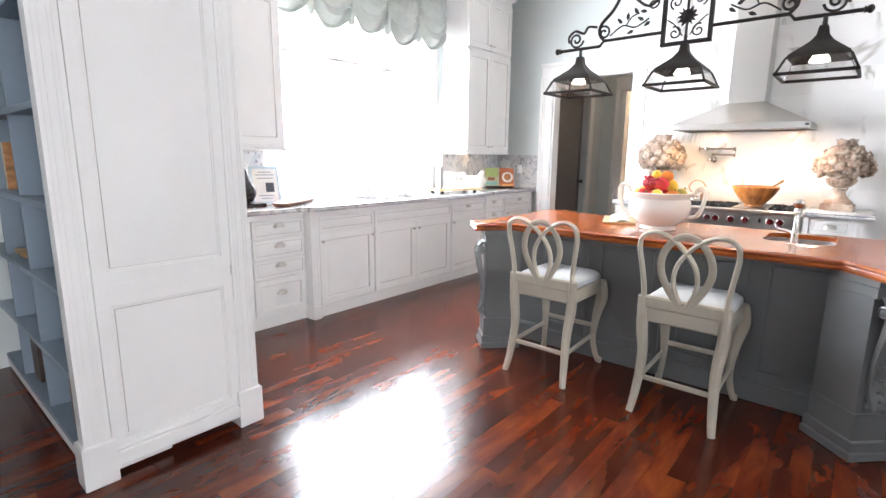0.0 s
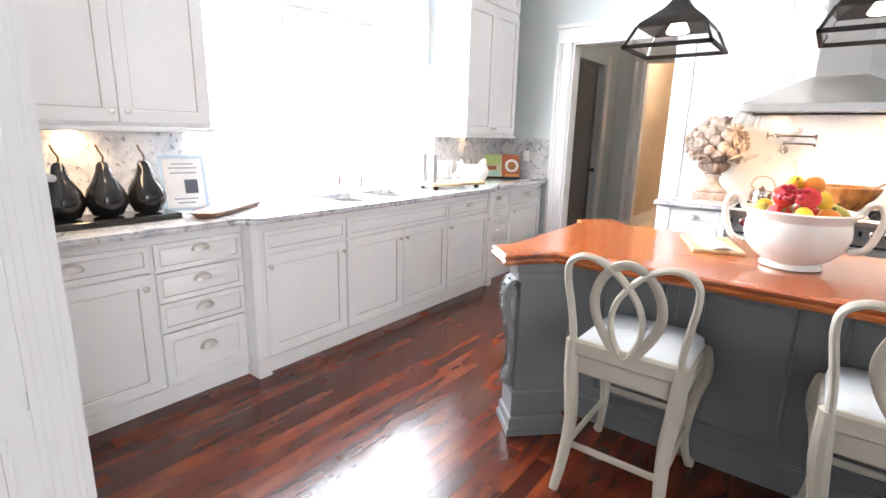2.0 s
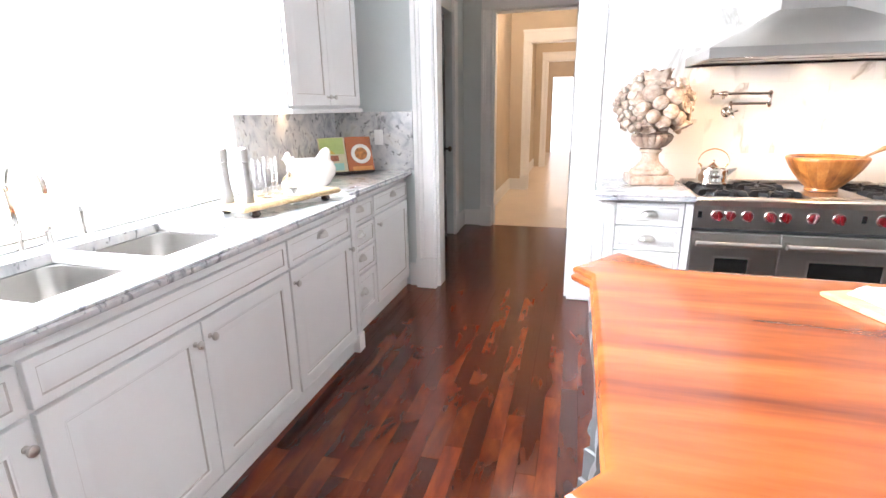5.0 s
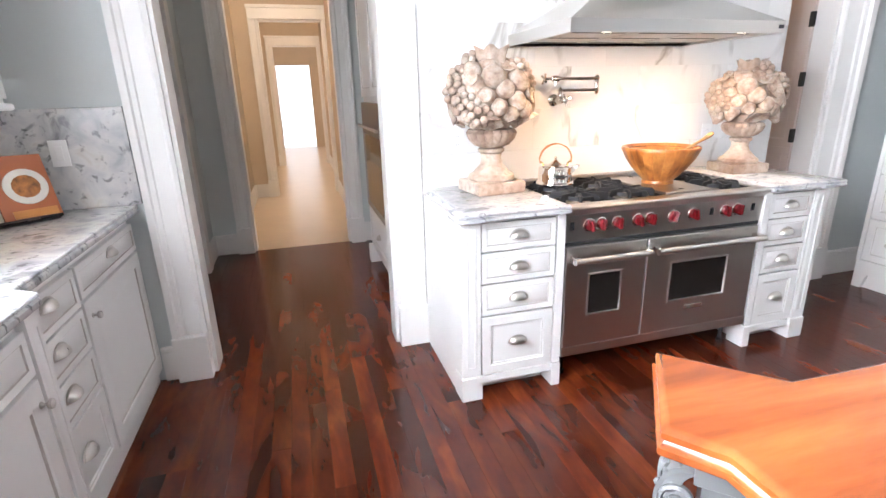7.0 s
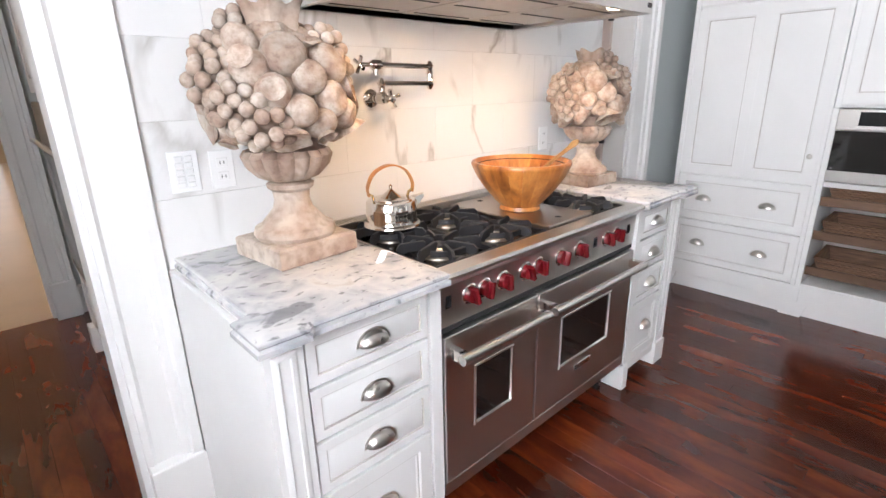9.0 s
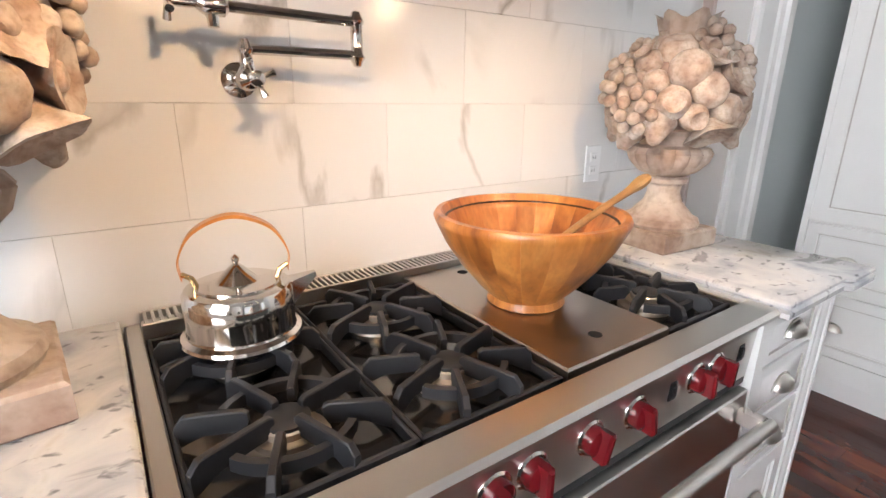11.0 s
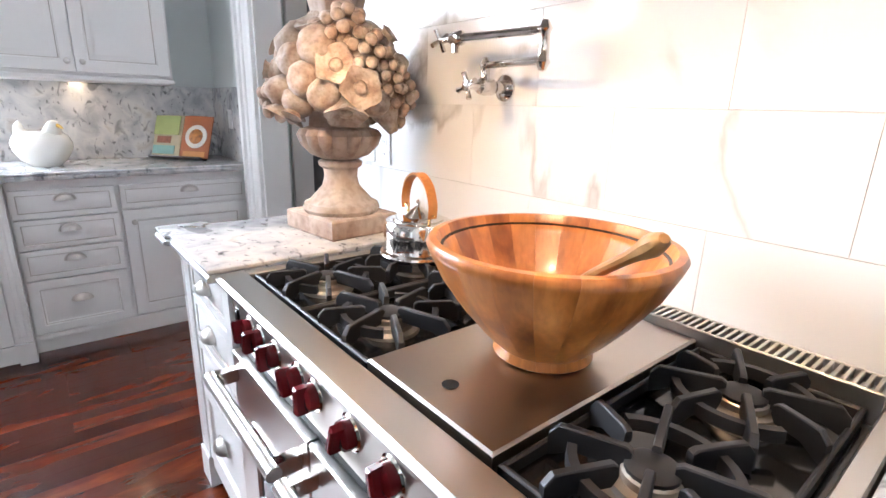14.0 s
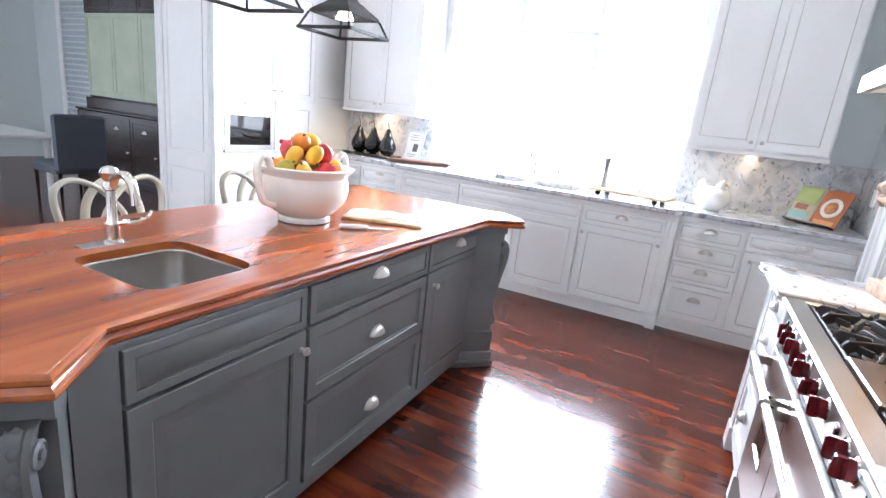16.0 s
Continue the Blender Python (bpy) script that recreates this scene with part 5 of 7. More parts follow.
part("centre_frame", boxes((CX - 0.14, CX + 0.14, LY - 0.012, LY + 0.012, 2.05, 2.072), (CX - 0.14, CX + 0.14, LY - 0.012, LY + 0.012, 2.338, 2.36), (CX - 0.14, CX - 0.118, LY - 0.012, LY + 0.012, 2.072, 2.338), (CX + 0.118, CX + 0.14, LY - 0.012, LY + 0.012, 2.072, 2.338), bevel=0.003), M_IRONWORK, t)
part("centre_bar", tube(B(), [(CX, LY, 2.05), (CX, LY, 2.36)], 0.008, 8), M_IRONWORK, t)
b = B()
for ly in (-0.012, 0.012):
    pts = []
    for k in range(24):
        r = 0.056 if k % 2 == 0 else 0.032
        pts.append((CX + r * math.cos(k * math.pi / 12), LY + ly, 2.205 + r * math.sin(k * math.pi / 12)))
    if ly < 0:
        first = pts
loft(b, [first, pts])
lathe(b, [(0.026, -0.02), (0.022, 0.016), (0.012, 0.022), (0.001, 0.023)], Matrix.Translation((CX, LY, 2.205)) @ Matrix.Rotation(radians(90), 4, "X"), 14)
part("sunflower", b, M_IRONWORK, t, "iron sunflower rosette")
part("top_hoop", tube(B(), smooth_path([(CX - 0.27, LY, 2.50), (CX - 0.16, LY, 2.56), (CX, LY, 2.58), (CX + 0.16, LY, 2.56), (CX + 0.27, LY, 2.50)], 5), 0.010, 8), M_IRONWORK, t)
part("hanging_rod", tube(B(), [(CX, LY, 2.34), (CX, LY, HC - 0.03)], 0.009, 8), M_IRONWORK, t)
part("ceiling_rose", lathe(B(), [(0.07, 0), (0.068, -0.012), (0.04, -0.03), (0.012, -0.04)], Matrix.Translation((CX, LY, HC)), 20), M_IRONWORK, t)

t.location.z += LZ

# ---- range ----
RX0, RX1, RY = -1.308, -0.120, 5.872
rg = thing("range", (-0.69, 6.2, 0), "wide stainless gas range with two ovens and red knobs", "range")
part("body", boxes((RX0, RX1, RY + 0.03, 6.545, 0.16, 0.90), bevel=0.002), M_STEELV, rg)
part("kick_panel", boxes((RX0 + 0.004, RX1 - 0.004, RY + 0.006, RY + 0.045, 0.15, 0.202), bevel=0.003), M_STEEL, rg)
for fx in (RX0 + 0.06, RX1 - 0.06):
    part("foot", lathe(B(), [(0.02, 0), (0.02, 0.02), (0.012, 0.025), (0.012, 0.13)], Matrix.Translation((fx, RY + 0.1, 0)), 12), M_BLACK, rg)
bm = B()
loft(bm, [[(x, RY + 0.02, 0.765), (x, RY + 0.012, 0.90), (x, RY - 0.005, 0.915), (x, RY - 0.022, 0.93), (x, RY - 0.024, 0.94), (x, RY - 0.015, 0.948), (x, RY + 0.045, 0.95), (x, RY + 0.05, 0.945), (x, RY + 0.05, 0.765)] for x in (RX0 + 0.001, RX1 - 0.001)])
part("control_panel", bm, M_STEEL, rg, "brushed steel control panel with bullnose")
fr = facing(RX0, RY + 0.014, 0, "-y")
tilt = fr @ Matrix.Rotation(radians(-4), 4, "X")
KZ = 0.845
for i, kx in enumerate((-1.18, -1.113, -1.022, -0.906, -0.831, -0.696, -0.572, -0.369, -0.291)):
    q = fr @ Matrix.Translation((kx - RX0, KZ, -0.003))
    bez = part("knob_bezel", lathe(B(), [(0.034, 0), (0.034, 0.004), (0.03, 0.007), (0.024, 0.007), (0.024, 0.002)], q, 20), M_CHROME, rg, "chrome bezel")
    bm = lathe(B(), [(0.026, 0.004), (0.027, 0.014), (0.025, 0.022), (0.018, 0.026), (0.012, 0.027), (0.001, 0.027)], q, 18)
    ang = (0.3, -0.2, 0.1, 0.4, 0, -0.3, 0.2, 0.1, -0.1)[i]
    box(bm, -0.0075, 0.0075, -0.027, 0.027, 0.016, 0.044, 0.004, q @ Matrix.Rotation(ang, 4, "Z"))
    part("knob", bm, M_RED, bez, "dark red grip knob")
for sx in (-1.272, -0.455, -0.185):
    bm = boxes((-0.011, 0.011, -0.02, 0.02, 0.0, 0.005), bevel=0.001, m=fr @ Matrix.Translation((sx - RX0, KZ + 0.002, -0.003)))
    box(bm, -0.007, 0.007, -0.012, 0.012, 0.004, 0.009, 0.002, fr @ Matrix.Translation((sx - RX0, KZ + 0.002, -0.003)))
    part("rocker_switch", bm, M_BLACK, rg)
# dark bar filling the gap, in place of the shade there
part("panel_gap", boxes((RX0 + 0.004, RX1 - 0.004, RY + 0.02, RY + 0.04, 0.745, 0.768), bevel=0.002), M_DARK, rg)
fr = facing(RX0, RY, 0, "-y")
for u0, u1, wu0, wu1 in ((0.004, 0.462, 0.14, 0.323), (0.47, 1.171, 0.627, 0.988)):
    z0, z1, wz0, wz1 = 0.207, 0.742, 0.377, 0.592
    bm = B()
    loft(bm, [rect(u0, z0, u1, z1, -0.03), rect(u0, z0, u1, z1, -0.003), rect(u0 + 0.003, z0 + 0.003, u1 - 0.003, z1 - 0.003, 0), rect(wu0 - 0.008, wz0 - 0.008, wu1 + 0.008, wz1 + 0.008, 0.0), rect(wu0 - 0.006, wz0 - 0.006, wu1 + 0.006, wz1 + 0.006, 0.004), rect(wu0, wz0, wu1, wz1, 0.003), rect(wu0 + 0.004, wz0 + 0.004, wu1 - 0.004, wz1 - 0.004, -0.006)], fr)
    d = part("oven_door", bm, M_STEEL, rg)
    part("window", boxes((wu0 + 0.002, wu1 - 0.002, wz0 + 0.002, wz1 - 0.002, -0.008, -0.004), bevel=0, m=fr), M_OVENGLASS, d, "dark oven window")
    part("handle", tube(B(), [(u0 + 0.012, 0.689, 0.062), (u1 - 0.012, 0.689, 0.062)], 0.016, 14, fr), M_STEEL, d, "tubular steel handle")
    for hu in (u0 + 0.03, u1 - 0.03):
        bm = boxes((hu - 0.013, hu + 0.013, 0.672, 0.706, -0.001, 0.06), bevel=0.005, m=fr)
        part("handle_bracket", bm, M_CHROME, d)
    if u0 > 0.4:
        part("name_plate", boxes((0.735, 0.855, 0.315, 0.339, 0.0, 0.004), bevel=0.001, m=fr), M_CHROME, d, "blank metal badge")

# cooktop: black wells, burners, grates, plate
part("cooktop_pan", boxes((RX0 + 0.02, RX1 - 0.02, 5.93, 6.47, 0.885, 0.918), bevel=0.002), M_BLACK, rg, "black enamel burner tray")
part("side_trim", boxes((RX0 + 0.001, RX0 + 0.03, 5.92, 6.545, 0.90, 0.947), bevel=0.003), M_STEEL, rg)
part("side_trim", boxes((RX1 - 0.03, RX1 - 0.001, 5.92, 6.545, 0.90, 0.947), bevel=0.003), M_STEEL, rg)
vent = part("vent_riser", boxes((RX0 + 0.03, RX1 - 0.03, 6.47, 6.478, 0.90, 0.972), (RX0 + 0.03, RX1 - 0.03, 6.538, 6.546, 0.90, 0.972), (RX0 + 0.03, RX1 - 0.03, 6.478, 6.538, 0.90, 0.955), bevel=0.002), M_STEEL, rg, "slotted steel vent riser")
bm = B()
x = RX0 + 0.035
while x < RX1 - 0.04:
    box(bm, x, x + 0.006, 6.478, 6.538, 0.955, 0.972, 0.001)
    x += 0.0135
vs = part("vent_slats", bm, M_STEEL, vent)
vs["kind"] = "stuff"


def burner(cx, cy):
    b = part("burner", lathe(B(), [(0.062, 0.918), (0.06, 0.925), (0.05, 0.93), (0.048, 0.938), (0.036, 0.94), (0.036, 0.95), (0.03, 0.955), (0.001, 0.956)], Matrix.Translation((cx, cy, 0)), 22), metal("burner_alloy", (0.45, 0.40, 0.34), 0.4), rg)
    part("burner_cap", lathe(B(), [(0.033, 0.951), (0.033, 0.958), (0.026, 0.961), (0.001, 0.9615)], Matrix.Translation((cx, cy, 0)), 18), M_IRON, b)


def grate(x0, x1, y0, y1):
    """A cast-iron grate over two burners: low feet rails, angular fingers and broken rings."""
    g = part("grate", boxes((x0, x1, y0, y0 + 0.010, 0.922, 0.945), (x0, x1, y1 - 0.010, y1, 0.922, 0.945), (x0, x0 + 0.008, y0, y1, 0.922, 0.945), (x1 - 0.008, x1, y0, y1, 0.922, 0.945), bevel=0.003), M_IRON, rg, "black cast-iron grate")
    cx = (x0 + x1) / 2
    for n, cy in enumerate((y0 + (y1 - y0) * 0.25, y0 + (y1 - y0) * 0.75)):
        burner(cx, cy)
        hx, hy = (x1 - x0) / 2 - 0.006, (y1 - y0) / 4 - 0.003
        for k in range(8):
            a = radians(45 * k + (20 if n == 0 else 25))
            ca, sa = math.cos(a), math.sin(a)
            far = min(hx / max(abs(ca), 1e-3), hy / max(abs(sa), 1e-3))
            inner = 0.024 if k % 2 == 0 else 0.050
            m = Matrix.Translation((cx, cy, 0)) @ Matrix.Rotation(a, 4, "Z")
            b = B()
            loft(b, [[(u, -0.0062, lo), (u, 0.0062, lo), (u, 0.0056, hi - 0.002), (u, 0.004, hi), (u, -0.004, hi), (u, -0.0056, hi - 0.002)] for u, lo, hi in ((inner, 0.956, 0.970), (inner + 0.007, 0.944, 0.9745), (far * 0.75, 0.942, 0.9735), (far - 0.012, 0.930, 0.972), (far, 0.925, 0.958))], m)
            part("grate_finger", b, M_IRON, g)
        for a0 in (30, 210):
            b = B()
            loft(b, [[(cx + r * math.cos(a), cy + r * math.sin(a), z) for r, z in ((0.087, 0.944), (0.101, 0.944), (0.100, 0.962), (0.088, 0.962))] for a in (radians(a0 + q * 10) for q in range(12))])
            part("grate_ring", b, M_IRON, g)


grate(-1.276, -0.999, 5.935, 6.465)
grate(-0.997, -0.720, 5.935, 6.465)
grate(-0.415, -0.165, 5.935, 6.465)
g = part("griddle_cover", boxes((-0.715, -0.42, 5.93, 6.465, 0.918, 0.957), bevel=0.004), M_GRIDDLE, rg, "brushed steel griddle cover")
for hy in (5.99, 6.41):
    # flat black disc on the plate, coloured as the dark inside a hole
    part("finger_hole", lathe(B(), [(0.0135, 0), (0.0135, 0.0006), (0.001, 0.0006)], Matrix.Translation((-0.572, hy, 0.9572)), 20), M_HOLE, g)

# ---- cabinets beside the range ----


def range_cabinet(x0, x1, post_left):
    t = thing("base_cabinet", ((x0 + x1) / 2, 6.2, 0), "white four-drawer base cabinet beside the range, with post feet", "cabinet", "cabinets beside the range")
    y = 5.88
    part("body", boxes((x0 + 0.02, x1 - 0.02, y + 0.024, 6.55, 0.10, 0.925), (x0 + 0.05, x1 - 0.05, y + 0.10, 6.55, 0, 0.10), bevel=0.002), M_WHITE, t)
    pw = (0.095, 0.042) if post_left else (0.042, 0.095)
    for a, b in ((x0, x0 + pw[0]), (x1 - pw[1], x1)):
        bm = boxes((a, b, y - 0.004, y + 0.10, 0.13, 0.925), (a - 0.005, b + 0.005 if b - a > 0.06 else b, y - 0.012, y + 0.10, 0, 0.13), bevel=0.004)
        if b - a > 0.06:
            inset_panel(bm, facing(a, y - 0.0045, 0.17, "-y"), 0.016, 0, b - a - 0.032, 0.72, ((0, 0), (0.008, 0.004), (0.016, 0.004), (0.019, -0.001)))
        part("post", bm, M_WHITE, t)
    side = x0 if post_left else x1
    part("end_panel", boxes((min(side, side + (0.02 if post_left else -0.02)), max(side, side + (0.02 if post_left else -0.02)), y + 0.10, 6.55, 0.0, 0.925), bevel=0.003), M_WHITE, t)
    a, w = x0 + pw[0], x1 - x0 - sum(pw)
    part("apron", boxes((a, a + w, y + 0.004, y + 0.024, 0.08, 0.124), bevel=0.004), M_WHITE, t)
    fr = facing(a, y, 0, "-y")
    for v, h, pz in ((0.768, 0.138, 0.84), (0.611, 0.152, 0.686), (0.447, 0.159, 0.53), (0.128, 0.312, 0.298)):
        front(t, fr, 0.004, v, w - 0.008, h, "drawer", [("pull", w / 2, pz)])
    return t


range_cabinet(-1.838, -1.312, True)
range_cabinet(-0.116, 0.325, False)


def range_top(outline, label):
    t = thing("worktop", (sum(p[0] for p in outline) / len(outline), 6.2, 0.923), label, "worktop", "granite tops beside the range")
    part("moulded_edge", loft(B(), [shrink(outline, d, 0.965 + z) for d, z in ((0.012, -0.042), (0.0, -0.036), (0.0, -0.024), (0.008, -0.018))]), M_GRANITE, t)
    part("slab", loft(B(), [shrink(outline, d, 0.965 + z) for d, z in ((0.008, -0.018), (0.002, -0.012), (0.002, -0.005), (0.010, 0.0))]), M_GRANITE, t)


range_top([(-1.82, 5.985), (-1.868, 5.965), (-1.868, 5.815), (-1.745, 5.815), (-1.73, 5.832), (-1.311, 5.832), (-1.311, 6.546), (-1.82, 6.546)], "speckled granite top with a stepped corner beneath a stone urn")
range_top([(-0.117, 5.832), (0.20, 5.832), (0.215, 5.815), (0.37, 5.815), (0.37, 5.965), (0.355, 5.985), (0.355, 6.546), (-0.117, 6.546)], "speckled granite top with a stepped corner")

# ---- hood ----
hd = thing("range_hood", (-0.745, 6.2, 1.705), "brushed stainless chimney hood over the range", "range hood")
HX0, HX1, HY0, HY1 = -1.328, -0.165, 5.89, 6.55
sq = lambda i, z: [(HX0 + i, HY0 + i, z), (HX1 - i, HY0 + i, z), (HX1 - i, HY1, z), (HX0 + i, HY1, z)]
bm = B()
loft(bm, [sq(0.03, 1.735), sq(0.028, 1.707), sq(0.0, 1.705), sq(0.0, 1.76), [(-0.915, 6.24, 1.98), (-0.575, 6.24, 1.98), (-0.575, HY1, 1.98), (-0.915, HY1, 1.98)]])
part("canopy", bm, M_STEEL, hd)
part("chimney", boxes((-0.905, -0.585, 6.25, 6.55, 1.98, HC), bevel=0.002), M_STEELV, hd)
part("filter_surround", boxes((HX0 + 0.032, HX1 - 0.032, HY0 + 0.032, HY1 - 0.004, 1.727, 1.736), bevel=0), M_STEEL, hd)
for k in range(3):
    x0 = HX0 + 0.05 + k * 0.358
    f = part("filter_panel", boxes((x0, x0 + 0.343, 5.975, 6.50, 1.716, 1.728), bevel=0.004), M_FILTER, hd, "flat satin steel grease filter")
    # dark strips laid on the uncut panel for the shade in its slots
    for yy in (6.02, 6.235, 6.45):
        part("filter_slot", boxes((x0 + 0.03, x0 + 0.313, yy - 0.006, yy + 0.006, 1.714, 1.717), bevel=0.001), M_DARK, f)
for lx in (-1.12, -0.37):
    part("lamp_glass", lathe(B(), [(0.035, 1.718), (0.035, 1.712), (0.028, 1.709), (0.001, 1.708)], Matrix.Translation((lx, 5.925, 0)), 18), glowing("hood_lamp_glass", (1, 0.86, 0.6), 9), hd)
part("badge", boxes((-0.205, -0.175, HY0 - 0.003, HY0, 1.725, 1.742), bevel=0.001), M_BLACK, hd)

# ---- pot filler ----
pf = thing("pot_filler", (-1.04, 6.55, 1.415), "polished nickel folding pot filler on the marble", "tap")
part("wall_flange", lathe(B(), [(0.034, 0), (0.034, 0.006), (0.026, 0.012), (0.016, 0.016), (0.016, 0.05)], facing(-1.04, 6.552, 1.415, "-y"), 20), M_CHROME, pf)
part("valve", lathe(B(), [(0.014, 0.04), (0.02, 0.05), (0.022, 0.08), (0.018, 0.095), (0.010, 0.10), (0.009, 0.125), (0.014, 0.13), (0.014, 0.142), (0.001, 0.146)], facing(-1.04, 6.552, 1.415, "-y"), 16), M_CHROME, pf)
CROSS = Matrix.Translation((-1.04, 6.415, 1.415))
for k in range(4):
    a = radians(90 * k + 20)
    part("cross_handle", tube(B(), [(0, 0, 0), (0.018 * math.cos(a), 0, 0.018 * math.sin(a)), (0.034 * math.cos(a), -0.003, 0.034 * math.sin(a))], [0.006, 0.005, 0.0075], 8, CROSS), M_CHROME, pf)
jt = lambda x, y, z0, z1: lathe(B(), [(0.001, z0 - 0.012), (0.008, z0 - 0.009), (0.012, z0), (0.017, z0 + 0.008), (0.012, z0 + 0.016), (0.012, z1 - 0.016), (0.017, z1 - 0.008), (0.012, z1), (0.008, z1 + 0.009), (0.001, z1 + 0.012)], Matrix.Translation((x, y, 0)), 14)
part("riser", jt(-1.04, 6.475, 1.422, 1.476), M_CHROME, pf)
part("arm", tube(B(), [(-1.04, 6.475, 1.468), (-0.828, 6.445, 1.466)], 0.0095, 10), M_CHROME, pf)
part("elbow", jt(-0.828, 6.445, 1.454, 1.538), M_CHROME, pf)
part("arm", tube(B(), [(-0.828, 6.445, 1.528), (-1.085, 6.425, 1.53)], 0.0095, 10), M_CHROME, pf)
part("spout_valve", lathe(B(), [(0.012, 0), (0.018, 0.006), (0.018, 0.035), (0.012, 0.045), (0.008, 0.05), (0.008, 0.085), (0.001, 0.088)], Matrix.Translation((-1.075, 6.426, 1.53)) @ Matrix.Rotation(radians(-90), 4, "Y"), 14), M_CHROME, pf)
part("nozzle", tube(B(), [(-1.10, 6.426, 1.525), (-1.10, 6.424, 1.495)], [0.011, 0.009], 10), M_CHROME, pf)
for k in range(4):
    a = radians(90 * k + 30)
    part("cross_handle", tube(B(), [(-1.165, 6.426, 1.53), (-1.167, 6.426 + 0.03 * math.cos(a), 1.53 + 0.03 * math.sin(a))], [0.005, 0.007], 8), M_CHROME, pf)


def plate(name, label, m, w, h, kind):
    t = thing(name, m.translation, label, "outlet" if kind == "outlet" else "switch")
    part("cover_plate", boxes((-w / 2, w / 2, -h / 2, h / 2, 0, 0.006), bevel=0.002, m=m), M_PLASTIC, t)
    if kind == "outlet":
        for v in (-0.022, 0.022):
            s = part("socket", boxes((-0.017, 0.017, v - 0.014, v + 0.014, 0.005, 0.008), bevel=0.002, m=m), M_PLASTIC, t)
            # dark bars on the socket face give the shade of its openings
            for u in (-0.006, 0.006):
                part("slot", boxes((u - 0.0012, u + 0.0012, v - 0.005, v + 0.005, 0.0075, 0.0085), bevel=0, m=m), M_DARK, s)
    elif kind == "keypad":
        for i in range(2):
            for j in range(5):
                part("button", boxes((-0.026 + i * 0.028, -0.003 + i * 0.028, -0.048 + j * 0.02, -0.032 + j * 0.02, 0.005, 0.010), bevel=0.002, m=m), M_PLASTIC, t)
    else:
        part("rocker", boxes((-0.016, 0.016, -0.032, 0.032, 0.005, 0.010), bevel=0.002, m=m), M_PLASTIC, t)


plate("switch_keypad", "white wall keypad of small buttons on the marble", facing(-1.742, 6.552, 1.22, "-y"), 0.085, 0.125, "keypad")
plate("outlet", "white double power outlet on the marble", facing(-1.63, 6.552, 1.215, "-y"), 0.075, 0.12, "outlet")
plate("outlet", "white double power outlet behind the stone urn", facing(0.078, 6.552, 1.178, "-y"), 0.075, 0.12, "outlet")
plate("switch", "pale rocker switch on the granite splashback", facing(-3.547, 6.578, 1.252, "-y"), 0.075, 0.12, "switch")

# ---- carved stone urns of fruit ----


def mesh_of(name, b, mat):
    me = bpy.data.meshes.new(name)
    bmesh.ops.recalc_face_normals(b, faces=b.faces)
    for f in b.faces:
        f.smooth = True
    for e in b.edges:
        if len(e.link_faces) == 2 and e.calc_face_angle(0) > 0.9:
            e.smooth = False
    b.to_mesh(me)
    b.free()
    me.materials.append(mat)
    return me


def rough_up(b, k, s):
    for v in b.verts:
        v.co *= 1 + k * noise.noise(v.co * s)
    return b


ball = lambda dent, tall: [(max(0.001, math.sin(math.pi * k / 10)), -tall * math.cos(math.pi * k / 10) - dent * math.exp(-((k - 10) / 1.3) ** 2) + 0.06 * math.exp(-(k / 1.2) ** 2)) for k in range(11)]
STONE = {}
STONE["apple"] = mesh_of("apple", rough_up(lathe(B(), ball(0.3, 0.92), seg=16), 0.08, 3), M_FRUITSTONE)
STONE["lemon"] = mesh_of("lemon", rough_up(lathe(B(), [(max(0.001, 0.82 * math.sin(math.pi * k / 10) ** 1.2), -1.2 * math.cos(math.pi * k / 10)) for k in range(11)], seg=14), 0.08, 3), M_FRUITSTONE)
STONE["pear"] = mesh_of("pear", rough_up(lathe(B(), [(0.001, -1.0), (0.6, -0.85), (0.95, -0.4), (0.95, 0.0), (0.7, 0.45), (0.5, 0.8), (0.42, 1.1), (0.28, 1.3), (0.001, 1.36)], seg=14), 0.08, 3), M_FRUITSTONE)
b = lathe(B(), [(0.001, -0.9), (0.6, -0.75), (0.95, -0.2), (0.9, 0.35), (0.6, 0.7), (0.42, 0.78), (0.5, 1.0), (0.62, 1.12), (0.46, 1.08), (0.3, 0.9), (0.001, 0.85)], seg=14)
STONE["pomegranate"] = mesh_of("pomegranate", rough_up(b, 0.1, 3), M_FRUITSTONE)
b = B()
rr = random.Random(3)
lathe(b, [(0.001, -0.7), (0.7, -0.5), (0.8, 0.1), (0.4, 0.5), (0.001, 0.6)], seg=8)
for k in range(30):
    s = 1 - 2 * (k + 0.5) / 30
    a = k * 2.39996
    c = math.sqrt(1 - s * s)
    bmesh.ops.create_icosphere(b, subdivisions=2, radius=0.27, matrix=Matrix.Translation((c * math.cos(a) * 0.85, c * math.sin(a) * 0.85, s * 1.05)))
STONE["grape_cluster"] = mesh_of("grape_cluster", b, M_FRUITSTONE)
b = lathe(B(), [(0.001, -0.5), (0.5, -0.4), (0.75, 0.1), (1.05, 0.42), (1.12, 0.55), (0.95, 0.56), (0.6, 0.34), (0.4, 0.30), (0.34, 0.44), (0.2, 0.5), (0.001, 0.46)], seg=20)
for v in b.verts:
    a = math.atan2(v.co.y, v.co.x)
    r = math.hypot(v.co.x, v.co.y)
    if r > 0.55:
        v.co.x, v.co.y = v.co.x * (1 + 0.1 * math.cos(5 * a)), v.co.y * (1 + 0.1 * math.cos(5 * a))
STONE["flower"] = mesh_of("flower", rough_up(b, 0.06, 3), M_FRUITSTONE)


